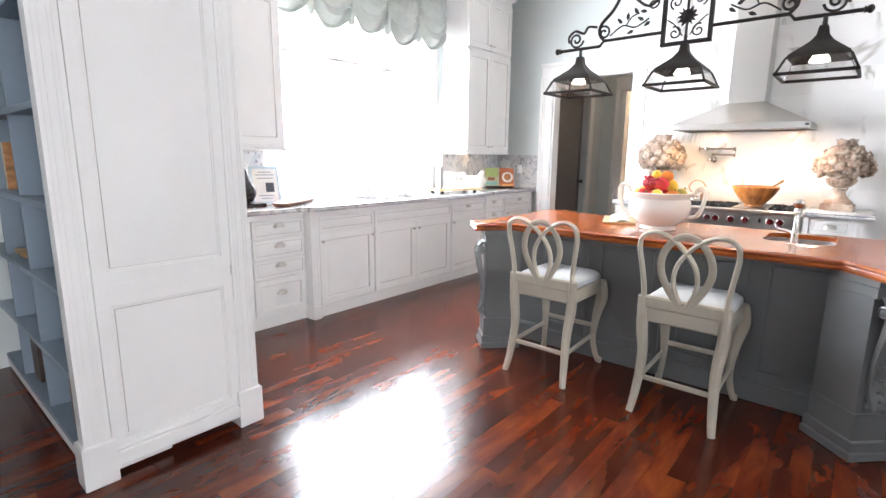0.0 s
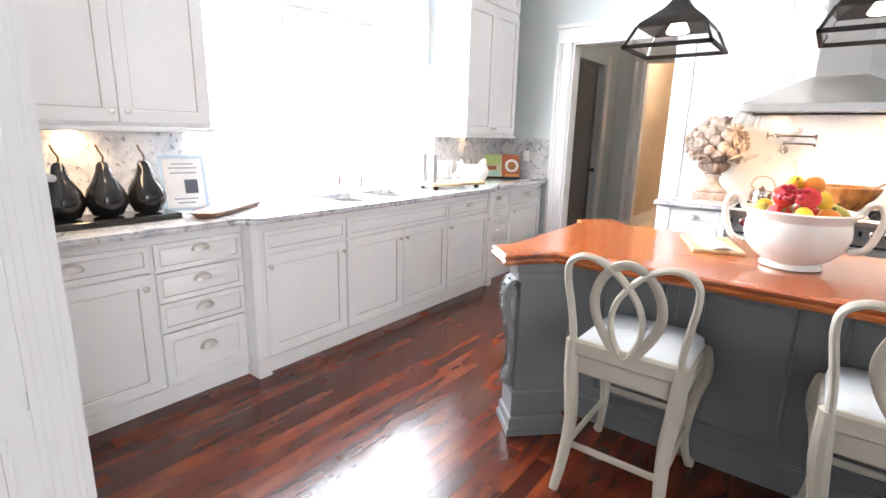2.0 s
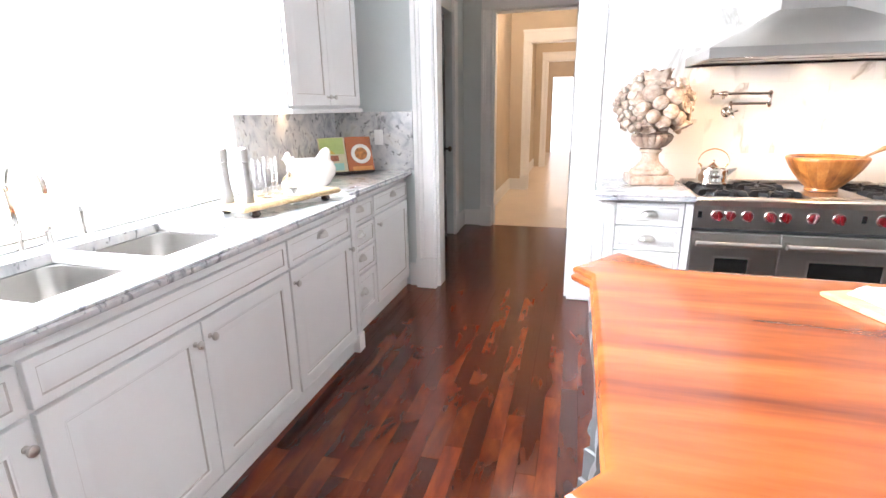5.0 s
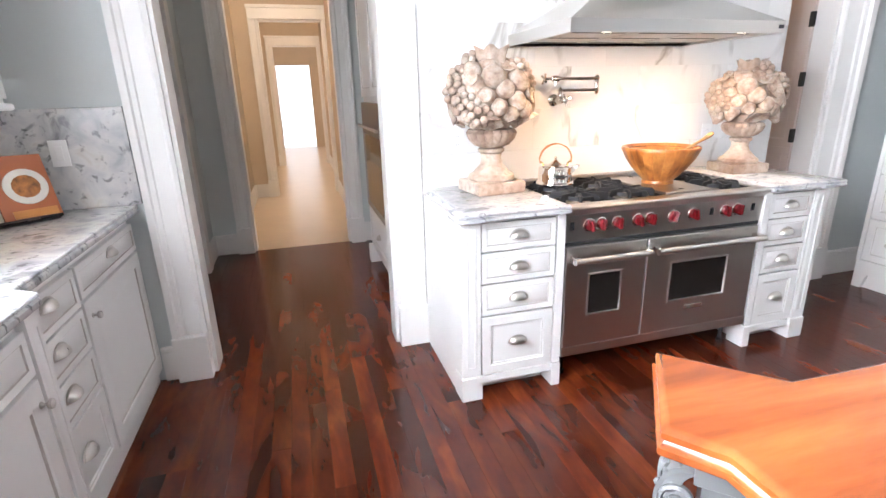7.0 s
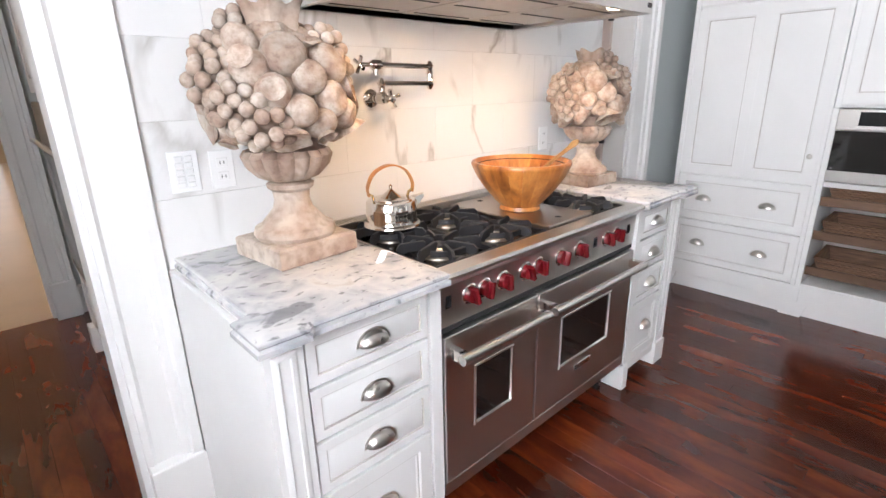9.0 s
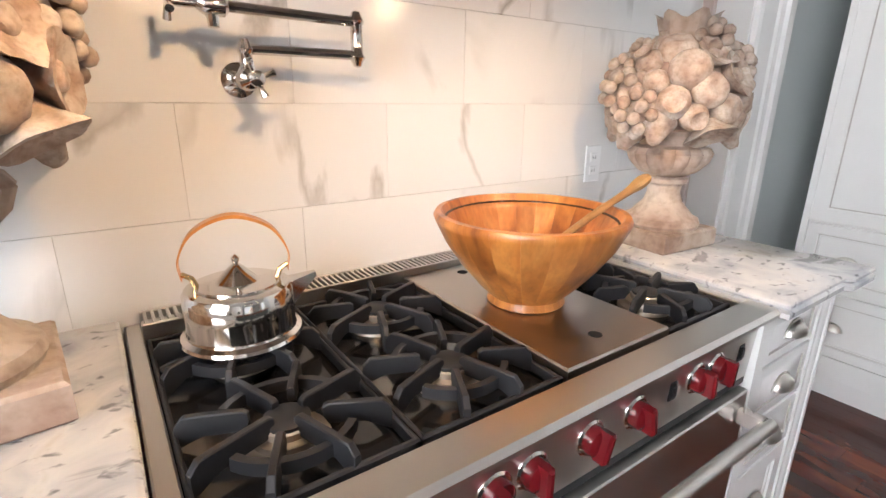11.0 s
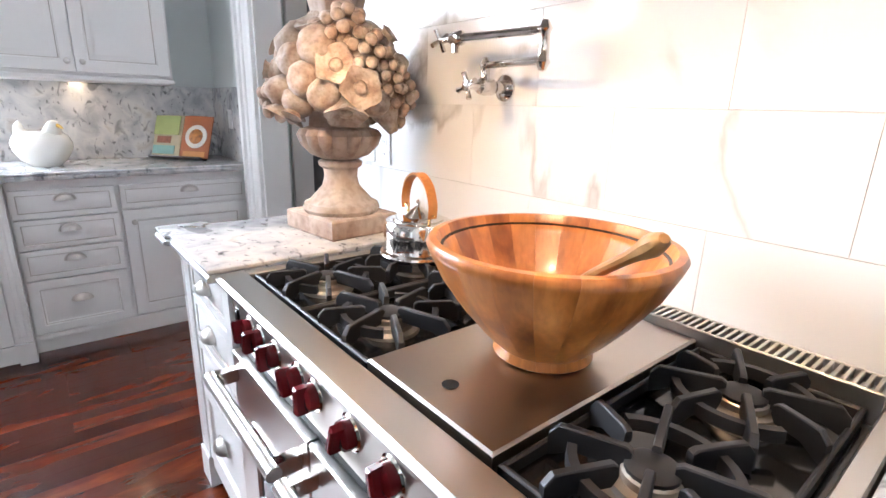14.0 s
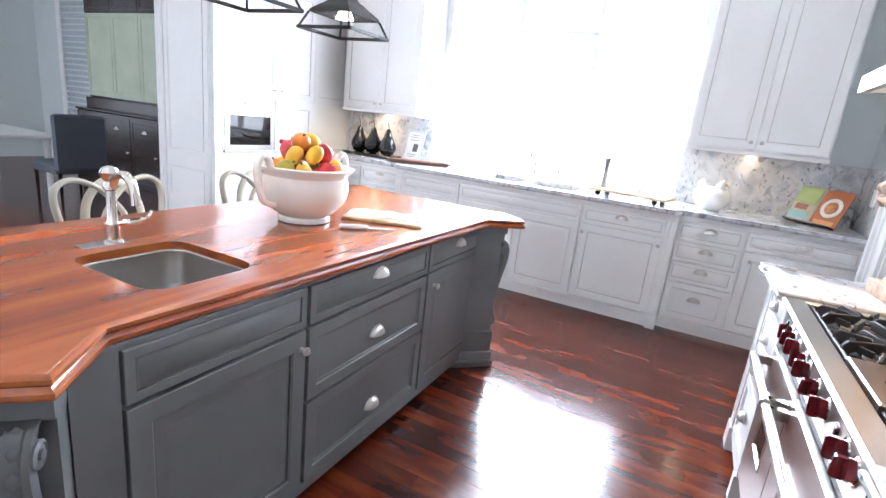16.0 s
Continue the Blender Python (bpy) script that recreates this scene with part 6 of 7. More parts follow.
def urn(at, turn, seed, size_of=1.0):
    t = thing("stone_urn", at, "weathered carved stone urn heaped with stone fruit", "urn", "stone fruit urns flanking the range")
    m = Matrix.Translation(at) @ Matrix.Rotation(radians(turn), 4, "Z") @ Matrix.Scale(size_of, 4)
    part("plinth", boxes((-0.135, 0.135, -0.125, 0.125, 0, 0.062), bevel=0.006, m=m), M_STONE, t)
    part("foot", lathe(B(), [(0.118, 0.062), (0.124, 0.075), (0.118, 0.092), (0.10, 0.10), (0.085, 0.118), (0.06, 0.145), (0.052, 0.175), (0.055, 0.20), (0.068, 0.21), (0.07, 0.222), (0.058, 0.23)], m, 28), M_STONE, t)
    b = lathe(B(), [(0.05, 0.228), (0.085, 0.245), (0.112, 0.275), (0.122, 0.305), (0.112, 0.322), (0.094, 0.330), (0.09, 0.37), (0.105, 0.40), (0.001, 0.41)], Matrix.Identity(4), 64)
    for v in b.verts:
        if 0.24 < v.co.z < 0.33:
            a = math.atan2(v.co.y, v.co.x)
            k = 0.96 + 0.13 * abs(math.sin(8 * a)) ** 0.7
            v.co.x, v.co.y = v.co.x * k, v.co.y * k
    b.transform(m)
    part("fluted_bowl", b, M_STONE, t)
    b = rough_up(lathe(B(), [(0.001, -1), (0.7, -0.8), (1, 0), (0.8, 0.6), (0.001, 1)], seg=16), 0.1, 2)
    b.transform(m @ Matrix.Translation((0, 0, 0.50)) @ Matrix.Diagonal((0.165, 0.145, 0.15, 1)))
    part("core", b, M_STONE, t)
    r = random.Random(seed)
    names = ("apple", "pomegranate", "grape_cluster", "flower", "apple", "lemon", "grape_cluster", "flower", "apple", "pomegranate", "grape_cluster", "apple")
    n = 44
    for k in range(n):
        s = 0.985 - 1.62 * (k + 0.5) / n
        a = k * 2.39996 + seed
        c = math.sqrt(max(0.0, 1 - s * s))
        low = s < -0.38
        c = max(c, 0.92) if s < 0 else c
        p = Vector((c * math.cos(a) * 0.188, c * math.sin(a) * 0.165, 0.445 + s * (0.19 if s > 0 else 0.115)))
        nrm = Vector((c * math.cos(a), c * math.sin(a) * 1.1, s * 1.1 - (1.2 if low else 0))).normalized()
        kind = r.choice(("pear", "flower", "pear", "pomegranate")) if low else names[(k * 5 + seed) % len(names)]
        size = r.uniform(0.042, 0.056) * (1.35 if kind == "grape_cluster" else (1.12 if kind in ("apple", "flower") else 1))
        ob = new("stone_" + kind, STONE[kind])
        if kind == "grape_cluster":
            ob["kind"] = "stuff"
        ob.parent = t
        ob.matrix_parent_inverse = Matrix.Translation(-Vector(at))
        ob.matrix_basis = m @ Matrix.Translation(p) @ nrm.to_track_quat("Z", "Y").to_matrix().to_4x4() @ Matrix.Rotation(r.uniform(0, 6), 4, "Z") @ Matrix.Diagonal((size, size, size * r.uniform(0.85, 1.05), 1))
    b = lathe(B(), [(0.050, 0.60), (0.066, 0.63), (0.068, 0.66), (0.082, 0.705), (0.088, 0.712), (0.066, 0.702), (0.001, 0.69)], Matrix.Identity(4), 32)
    for v in b.verts:
        a = math.atan2(v.co.y, v.co.x)
        k = 1 + 0.12 * math.cos(6 * a)
        v.co.x, v.co.y = v.co.x * k, v.co.y * k
        if v.co.z > 0.69:
            v.co.z += 0.012 * math.cos(6 * a)
    b.transform(m)
    part("leaf_crown", b, M_STONE, t)
    return t


urn((-1.52, 6.31, 0.965), 6, 4)
urn((0.095, 6.29, 0.965), -4, 9, 0.90)

# ---- kettle ----
kt = thing("kettle", (-1.128, 6.335, 0.972), "polished steel kettle with an orange bent-wood handle", "kettle")
q = Matrix.Translation((-1.128, 6.335, 0.972)) @ Matrix.Rotation(radians(-12), 4, "Z") @ Matrix.Diagonal((1.06, 1.06, 0.92, 1))
part("body", lathe(B(), [(0.096, 0), (0.099, 0.004), (0.097, 0.010), (0.089, 0.016), (0.087, 0.022), (0.0885, 0.055), (0.087, 0.094), (0.083, 0.102), (0.068, 0.106), (0.055, 0.105)], q, 36), M_CHROME, kt)
part("lid", lathe(B(), [(0.066, 0.106), (0.066, 0.110), (0.036, 0.113), (0.028, 0.122), (0.008, 0.142), (0.004, 0.145), (0.006, 0.152), (0.007, 0.157), (0.001, 0.163)], q, 28), M_CHROME, kt, "conical lid with a small brass finial")
part("spout", loft(B(), [[(0.075, -0.028, 0.045), (0.075, 0.028, 0.045), (0.075, 0.02, 0.10), (0.075, -0.02, 0.10)], [(0.10, -0.016, 0.075), (0.10, 0.016, 0.075), (0.10, 0.012, 0.106), (0.10, -0.012, 0.106)], [(0.128, -0.008, 0.104), (0.128, 0.008, 0.104), (0.126, 0.006, 0.112), (0.126, -0.006, 0.112)]], q), M_CHROME, kt)
hp = smooth_path([(-0.082, 0, 0.128), (-0.084, 0, 0.165), (-0.062, 0, 0.212), (-0.02, 0, 0.238), (0.02, 0, 0.238), (0.062, 0, 0.212), (0.084, 0, 0.165), (0.082, 0, 0.128)], 5)
part("handle", loft(B(), [[p + Vector((0, -0.012, 0)), p + Vector((0, 0.012, 0)), p * 0.985 + Vector((0, 0.012, -0.003)), p * 0.985 + Vector((0, -0.012, -0.003))] for p in hp], q), M_BENT, kt, "orange bent-wood handle")
for s in (-1, 1):
    part("handle_lug", tube(B(), [(s * 0.062, 0, 0.106), (s * 0.068, 0, 0.125), (s * 0.082, 0, 0.135)], 0.005, 8, q), M_BRASS, kt)

# ---- wooden bowl and spoon ----
q = Matrix.Translation((-0.562, 6.19, 0.957)) @ Matrix.Scale(0.955, 4)
bowl = thing("salad_bowl", (-0.562, 6.19, 0.957), "large striped acacia wood salad bowl on the griddle cover", "bowl")
prof = [(0.001, 0.0), (0.085, 0.0), (0.09, 0.004), (0.086, 0.02), (0.112, 0.045), (0.155, 0.095), (0.19, 0.145), (0.212, 0.19), (0.217, 0.203), (0.212, 0.212), (0.200, 0.213), (0.196, 0.207), (0.192, 0.195), (0.184, 0.192), (0.178, 0.180), (0.158, 0.14), (0.115, 0.075), (0.06, 0.045), (0.001, 0.04)]
wedge = radians(360 / 22)
b = B()
loft(b, [[(0.995 * r * math.cos(a), 0.995 * r * math.sin(a), z) for r, z in prof] for a in (-wedge / 2 + 0.0004, -wedge / 6, wedge / 6, wedge / 2 - 0.0004)])
stave = mesh_of("stave", b, M_BOWL)
for k in range(22):
    ob = new("stave", stave)
    ob.parent = bowl
    ob.matrix_parent_inverse = Matrix.Translation(-bowl.location)
    ob.matrix_basis = q @ Matrix.Rotation(wedge * k, 4, "Z")
part("rim_groove", lathe(B(), [(0.1925, 0.1965), (0.1905, 0.1952), (0.1875, 0.1946), (0.187, 0.192)], q @ Matrix.Diagonal((0.996, 0.996, 1, 1)), 48, caps=(False, False)), M_DARKWOOD, bowl, "dark groove below the rim")
sp = thing("wooden_spoon", (-0.56, 6.17, 1.0), "pale wooden salad spoon resting in the bowl", "spoon")
path = [Vector((-0.57, 6.20, 1.012)), Vector((-0.53, 6.17, 1.070)), Vector((-0.44, 6.13, 1.143)), Vector((-0.37, 6.098, 1.193)), Vector((-0.343, 6.087, 1.213)), Vector((-0.324, 6.078, 1.228))]
M_OLIVE = timber("olive_wood", (0.24, 0.11, 0.035), (0.36, 0.19, 0.065), (0.46, 0.27, 0.11), 0.4, (2, 2, 2), 5)
part("handle", tube(B(), smooth_path(path[1:], 4), [0.008] * 8 + [0.009, 0.010, 0.012, 0.013, 0.014, 0.0135, 0.012, 0.010, 0.006], 10, flat=1.2), M_OLIVE, sp)
b = lathe(B(), [(0.001, -0.008), (0.03, -0.004), (0.038, 0.006), (0.034, 0.008), (0.024, 0.001), (0.001, -0.002)], Matrix.Translation((-0.55, 6.175, 1.048)) @ Matrix.Rotation(radians(-35), 4, "Y") @ Matrix.Diagonal((1.35, 1, 1, 1)), 18)
part("spoon_head", b, M_OLIVE, sp)

# ---- tall oven wall ----
OX = 1.43


def scallop_apron(parent, y0, y1):
    n = 28
    pts = []
    for i in range(n + 1):
        u = i / n
        pts.append((y1 + (y0 - y1) * u, 0.075 + 0.05 * math.sin(math.pi * u) ** 0.5 * (0.5 + 0.5 * math.cos(6 * math.pi * u) * 0.45) + 0.02))
    b = B()
    outline = [(y1, 0.21)] + [(y1, 0.0), (y1 - 0.06, 0.0)] + [p for p in pts if y0 + 0.07 < p[0] < y1 - 0.07] + [(y0 + 0.06, 0.0), (y0, 0.0), (y0, 0.21)]
    loft(b, [[(x, y, z) for y, z in outline] for x in (OX + 0.006, OX + 0.03)])
    part("scalloped_apron", b, M_WHITE, parent, "white scalloped apron with bracket feet")


def tall_unit(label, y0, y1):
    t = thing("tall_cabinet", (OX + 0.35, (y0 + y1) / 2, 0), label, "cabinet", "tall cabinets of the oven wall")
    part("crown_moulding", boxes((OX - 0.05, XE, y0, y1, 2.72, 2.76), (OX - 0.02, XE, y0, y1, 2.64, 2.72), bevel=0.01), M_WHITE, t)
    scallop_apron(t, y0, y1)
    return t


def fridge_unit(y0, y1):
    t = tall_unit("tall white cabinet with a two-panel door over two wide drawers", y0, y1)
    part("body", boxes((OX + 0.024, XE, y0 + 0.002, y1 - 0.002, 0.10, 2.64), (OX + 0.035, XE, y0 + 0.002, y1 - 0.002, 0, 0.10), bevel=0.002), M_WHITE, t)
    fr = facing(OX, y1, 0, "-x")
    w = y1 - y0 - 0.05
    part("side_stile", boxes((OX - 0.004, OX + 0.024, y1 - 0.028, y1, 0.2, 2.64), bevel=0.004), M_WHITE, t)
    part("side_stile", boxes((OX - 0.004, OX + 0.024, y0, y0 + 0.022, 0.2, 2.64), bevel=0.004), M_WHITE, t)
    b = B()
    z0, z1 = 0.855, 1.89
    inset_panel(b, fr, 0.028, z0, w / 2 + 0.001, z1 - z0, DOOR)
    inset_panel(b, fr, 0.028 + w / 2 - 0.001, z0, w / 2 + 0.001, z1 - z0, DOOR)
    d = part("door", b, [M_WHITE, M_GROOVE], t)
    knob(d, fr, w - 0.01, 1.02)
    for v, pz in ((0.535, 0.685), (0.215, 0.365)):
        front(t, fr, 0.028, v, w, 0.31, "drawer", [("pull", 0.21, pz), ("pull", 0.60, pz)])
    front(t, fr, 0.028, 1.91, w / 2, 0.70, "door", [("knob", w / 2 - 0.01, 1.98)])
    front(t, fr, 0.028 + w / 2, 1.91, w / 2, 0.70, "door", [("knob", w / 2 + 0.07, 1.98)])


def oven_unit(y0, y1):
    t = tall_unit("tall white cabinet with a steam oven above pull-out basket shelves", y0, y1)
    fr = facing(OX, y1, 0, "-x")
    w = y1 - y0
    part("body", boxes((OX + 0.024, XE, y0 + 0.002, y1 - 0.002, 1.30, 2.64), bevel=0.002), M_WHITE, t)
    part("oven_shelf", boxes((OX + 0.024, OX + 0.45, y0 + 0.03, y1 - 0.03, 0.845, 0.875), bevel=0.002), M_WHITE, t)
    part("back_panel", boxes((OX + 0.45, XE, y0 + 0.03, y1 - 0.03, 0.225, 1.30), bevel=0.002), M_WHITE, t)
    part("side_panel", boxes((OX, XE, y0 + 0.002, y0 + 0.03, 0.10, 1.3), bevel=0.002), M_WHITE, t)
    part("side_panel", boxes((OX, XE, y1 - 0.03, y1 - 0.002, 0.10, 1.3), bevel=0.002), M_WHITE, t)
    part("bottom_shelf", boxes((OX + 0.01, XE, y0 + 0.03, y1 - 0.03, 0.19, 0.225), bevel=0.002), M_WHITE, t)
    part("plinth", boxes((OX + 0.035, XE, y0 + 0.03, y1 - 0.03, 0.0, 0.19), bevel=0.002), M_WHITE, t)
    ov = part("oven_front", boxes((0.03, w - 0.03, 0.885, 1.295, -0.01, 0.012), bevel=0.004, m=fr), M_STEEL, t, "stainless built-in steam oven")
    part("oven_window", boxes((0.035, w - 0.035, 0.95, 1.175, 0.011, 0.016), bevel=0.002, m=fr), M_OVENGLASS, ov)
    part("display", boxes((0.13, w - 0.13, 1.205, 1.28, 0.011, 0.014), bevel=0.001, m=fr), M_BLACK, ov)
    part("oven_handle", boxes((0.04, w - 0.04, 1.178, 1.194, 0.016, 0.035), bevel=0.004, m=fr), M_STEEL, ov)
    front(t, fr, 0.03, 1.315, w / 2 - 0.03, 0.98, "door", [("knob", w / 2 - 0.05, 1.39)])
    front(t, fr, w / 2, 1.315, w / 2 - 0.03, 0.98, "door", [("knob", w / 2 + 0.05, 1.39)])
    front(t, fr, 0.03, 2.31, w - 0.06, 0.30, "drawer")
    M_RAIL = timber("warm_brown_rail", (0.11, 0.055, 0.03), (0.17, 0.09, 0.05), (0.22, 0.13, 0.08), 0.45, (8, 1, 8), 3)
    for z in (0.735, 0.525, 0.295):
        part("shelf_rail", boxes((0.035, w - 0.035, z, z + 0.055, -0.02, 0.004), bevel=0.004, m=fr), M_RAIL, t, "brown wooden tray rail")
        part("shelf_board", boxes((0.035, w - 0.035, z, z + 0.012, -0.42, -0.02), bevel=0.002, m=fr), M_RAIL, t)
    for z in (0.748, 0.538, 0.308):
        k = thing("wicker_basket", fr @ Vector((w / 2, z, -0.2)), "shallow brown wicker basket on a pull-out tray", "basket", "wicker baskets of the oven wall")
        b = B()
        ring = lambda i, zz: [(0.06 + i, zz, -0.38 + i), (w - 0.06 - i, zz, -0.38 + i), (w - 0.06 - i, zz, -0.035 - i), (0.06 + i, zz, -0.035 - i)]
        loft(b, [ring(0.03, z), ring(0.0, z + 0.10), ring(0.02, z + 0.10), ring(0.045, z + 0.01)], fr)
        part("basket_shell", b, M_WICKER, k)
        for j in range(7):
            zz = z + 0.008 + j * 0.014
            i = 0.03 * (1 - j / 6)
            pts = [(0.06 + i + (w - 0.12 - 2 * i) * s / 40, zz + 0.003 * (-1) ** (s + j), -0.035 - i + 0.003 * (1 if (s + j) % 2 else -1)) for s in range(41)]
            part("woven_strand", tube(B(), pts, 0.006, 5, fr), M_WICKER, k)


fridge_unit(5.53, 6.36)
oven_unit(4.67, 5.53)
fridge_unit(3.84, 4.67)
wall("wall_pier", [(OX + 0.02, XE, 3.5, 3.84, 0, HC), (OX + 0.0, XE, 3.84, YN, 2.76, HC)], M_WALL, "pale blue-grey wall over and beside the tall cabinets")

# built-in oven seen in the hall
t = thing("hall_oven_cabinet", (-1.6, 7.75, 0), "white tall hall cabinet with a dark built-in oven", "cabinet")
fr = facing(-1.93, 8.28, 0, "-x")
part("body", boxes((-1.906, -1.28, 7.05, 8.28, 0.12, 2.6), (-1.95, -1.28, 8.20, 8.30, 0.0, 0.16), (-1.95, -1.28, 7.05, 7.15, 0, 0.16), bevel=0.004), M_WHITE, t)
front(t, fr, 0.06, 1.46, 0.55, 1.08, "door")
front(t, fr, 0.62, 1.46, 0.55, 1.08, "door")
front(t, fr, 0.06, 0.20, 1.11, 0.33, "drawer", [("pull", 0.58, 0.37)])
o = part("oven_front", boxes((0.10, 1.13, 0.56, 1.42, -0.01, 0.014), bevel=0.004, m=fr), plain("bronze_steel", (0.16, 0.13, 0.11), 0.3, 0.8), t, "dark bronze built-in oven")
part("oven_window", boxes((0.16, 1.07, 0.62, 1.18, 0.013, 0.018), bevel=0.002, m=fr), M_OVENGLASS, o)
part("oven_handle", tube(B(), [(0.14, 1.24, 0.05), (1.09, 1.24, 0.05)], 0.011, 10, fr), M_STEEL, o)

# oven set into the tall block, kitchen side
fr = facing(BX - 0.10, BY1 + 0.002, 0, "+y")
t = thing("built_in_microwave", (BX - 0.38, BY1 - 0.1, NZ0), "stainless built-in microwave with a bar handle", "microwave")
part("front_plate", boxes((0.0, 0.575, NZ0 + 0.005, NZ1 - 0.004, -0.28, 0.006), bevel=0.004, m=fr), M_STEEL, t)
part("bar_handle", tube(B(), [(0.03, 1.345, 0.045), (0.54, 1.345, 0.045)], 0.010, 10, fr), M_STEEL, t)
for u in (0.06, 0.51):
    part("handle_bracket", tube(B(), [(u, 1.345, 0.005), (u, 1.345, 0.045)], 0.007, 8, fr), M_STEEL, t)
part("display", boxes((0.20, 0.38, 1.38, 1.43, 0.005, 0.008), bevel=0.001, m=fr), M_BLACK, t)
part("window", boxes((0.05, 0.53, 1.03, 1.30, 0.005, 0.008), bevel=0.002, m=fr), M_OVENGLASS, t)

# ---- valance over the kitchen window ----
M_SATIN = painted("silvery_green_satin", (0.50, 0.54, 0.50), 0.35, 0.25, 12, (0.36, 0.40, 0.38))
t = thing("balloon_valance", (XW + 0.1, 4.05, 2.75), "gathered silvery-green satin balloon valance over the window", "valance")
for k in range(5):
    y0 = 2.83 + k * 0.488
    b = B()
    nu, nv = 22, 18
    grid = []
    for i in range(nu + 1):
        u = i / nu
        col = []
        for j in range(nv + 1):
            v = j / nv
            sag = 0.17 * math.sin(math.pi * u) ** 0.8 + (0.04 if k in (1, 3) else 0.0) - (0.0 if u not in (0, 1) else 0.02)
            z = 3.30 - v * (0.46 + sag)
            puff = 0.05 + 0.10 * math.sin(math.pi * min(1, v * 1.05)) * math.sin(math.pi * u) ** 0.6
            fold = 0.022 * math.cos(v * 26 - 3.0 * math.sin(math.pi * u)) * (0.25 + v) + 0.014 * noise.noise((u * 5 + k * 3, v * 7, 2)) + 0.012 * math.cos(u * 34 + k) * (1 - v)
            col.append((XW + 0.03 + puff + fold, y0 + 0.488 * (u + 0.01 * noise.noise((u * 6, v * 6, k))), z))
        grid.append(col)
    f = [[b.verts.new(p) for p in c] for c in grid]
    g = [[b.verts.new((p[0] - 0.008, p[1], p[2])) for p in c] for c in grid]
    for i in range(nu):
        for j in range(nv):
            b.faces.new((f[i][j], f[i + 1][j], f[i + 1][j + 1], f[i][j + 1]))
            b.faces.new((g[i][j], g[i][j + 1], g[i + 1][j + 1], g[i + 1][j]))
    for i in range(nu):
        b.faces.new((f[i][nv], f[i + 1][nv], g[i + 1][nv], g[i][nv]))
    part("swag", b, M_SATIN, t)
    tail = tube(B(), smooth_path([(XW + 0.09, y0, 2.98), (XW + 0.11, y0 + 0.01, 2.88), (XW + 0.10, y0 - 0.01, 2.76), (XW + 0.09, y0, 2.70)], 4), [0.03, 0.03, 0.028, 0.026, 0.022, 0.02, 0.022, 0.03, 0.036, 0.038, 0.036, 0.03, 0.016], 9)
    part("tail", tail, M_SATIN, t)

# ---- things on the window worktop ----
tr = thing("black_tray", (-3.60, 2.25, ZC), "matt black display tray on the granite", "tray")
part("tray_base", boxes((-3.725, -3.475, 1.94, 2.545, ZC + 0.001, ZC + 0.035), bevel=0.005), M_BLACK, tr)
for py, r in ((2.43, 0.092), (2.24, 0.094), (2.055, 0.09)):
    p = thing("black_pear", (-3.61, py, ZC + 0.035), "glossy black ceramic pear with a curved stem", "ornament", "black pears on the tray")
    q = Matrix.Translation((-3.61, py, ZC + 0.035))
    part("pear_body", lathe(B(), [(0.03, 0.0), (r * 0.7, 0.008), (r, 0.06), (r * 1.02, 0.09), (r * 0.88, 0.135), (r * 0.55, 0.185), (r * 0.38, 0.225), (r * 0.3, 0.26), (r * 0.18, 0.275), (0.001, 0.277)], q, 28), M_BLACK, p)
    part("stem", tube(B(), smooth_path([(0, 0, 0.27), (0.005, 0.004, 0.30), (0.0, -0.012, 0.335), (0.0, -0.02, 0.36)], 4), 0.005, 8, q), plain("bronze_stem", (0.14, 0.08, 0.03), 0.4, 0.6), p)
fm = thing("easel_frame", (-3.69, 2.68, ZC), "clear acrylic frame with a pale blue printed card", "picture frame")
q = Matrix.Translation((-3.69, 2.68, ZC + 0.002)) @ Matrix.Rotation(radians(76), 4, "Z") @ Matrix.Rotation(radians(-14), 4, "X") @ Matrix.Scale(1.18, 4)
part("acrylic", boxes((-0.105, 0.105, -0.004, 0.004, 0.0, 0.285), bevel=0.002, m=q), plain("pale_blue_board", (0.55, 0.68, 0.80), 0.1), fm)
cd = part("card", boxes((-0.088, 0.088, -0.0075, -0.0045, 0.02, 0.265), bevel=0, m=q), plain("white_card", (0.80, 0.80, 0.80), 0.6), fm)
for z, w in ((0.235, 0.10), (0.215, 0.13), (0.19, 0.12), (0.06, 0.11), (0.04, 0.08)):
    part("print_bar", boxes((-w / 2, w / 2, -0.0085, -0.0075, z, z + 0.008), bevel=0, m=q), plain("grey_print", (0.35, 0.38, 0.45), 0.6), cd)
part("print_block", boxes((0.0, 0.06, -0.0085, -0.0075, 0.09, 0.16), bevel=0, m=q), plain("dark_print", (0.08, 0.09, 0.12), 0.6), cd)
part("foot", boxes((-0.08, 0.08, -0.02, 0.075, -0.002, 0.006), bevel=0.002, m=Matrix.Translation((-3.69, 2.68, ZC + 0.002)) @ Matrix.Rotation(radians(76), 4, "Z")), M_PLASTIC, fm)
M_REDWOOD = timber("reddish_dough_board", (0.12, 0.05, 0.03), (0.22, 0.10, 0.06), (0.32, 0.17, 0.11), 0.45, (6, 1, 6), 3)
db = thing("bread_board", (-3.56, 2.86, ZC), "long narrow reddish wooden bread trough", "board")
q = Matrix.Translation((-3.56, 2.87, ZC)) @ Matrix.Rotation(radians(33), 4, "Z") @ Matrix.Diagonal((1.25, 1.05, 1.0, 1))
loop8 = lambda w, l, z: [(w * math.copysign(abs(math.cos(a)) ** 0.6, math.cos(a)), l * math.copysign(abs(math.sin(a)) ** 0.35, math.sin(a)), z) for a in (2 * math.pi * k / 28 for k in range(28))]
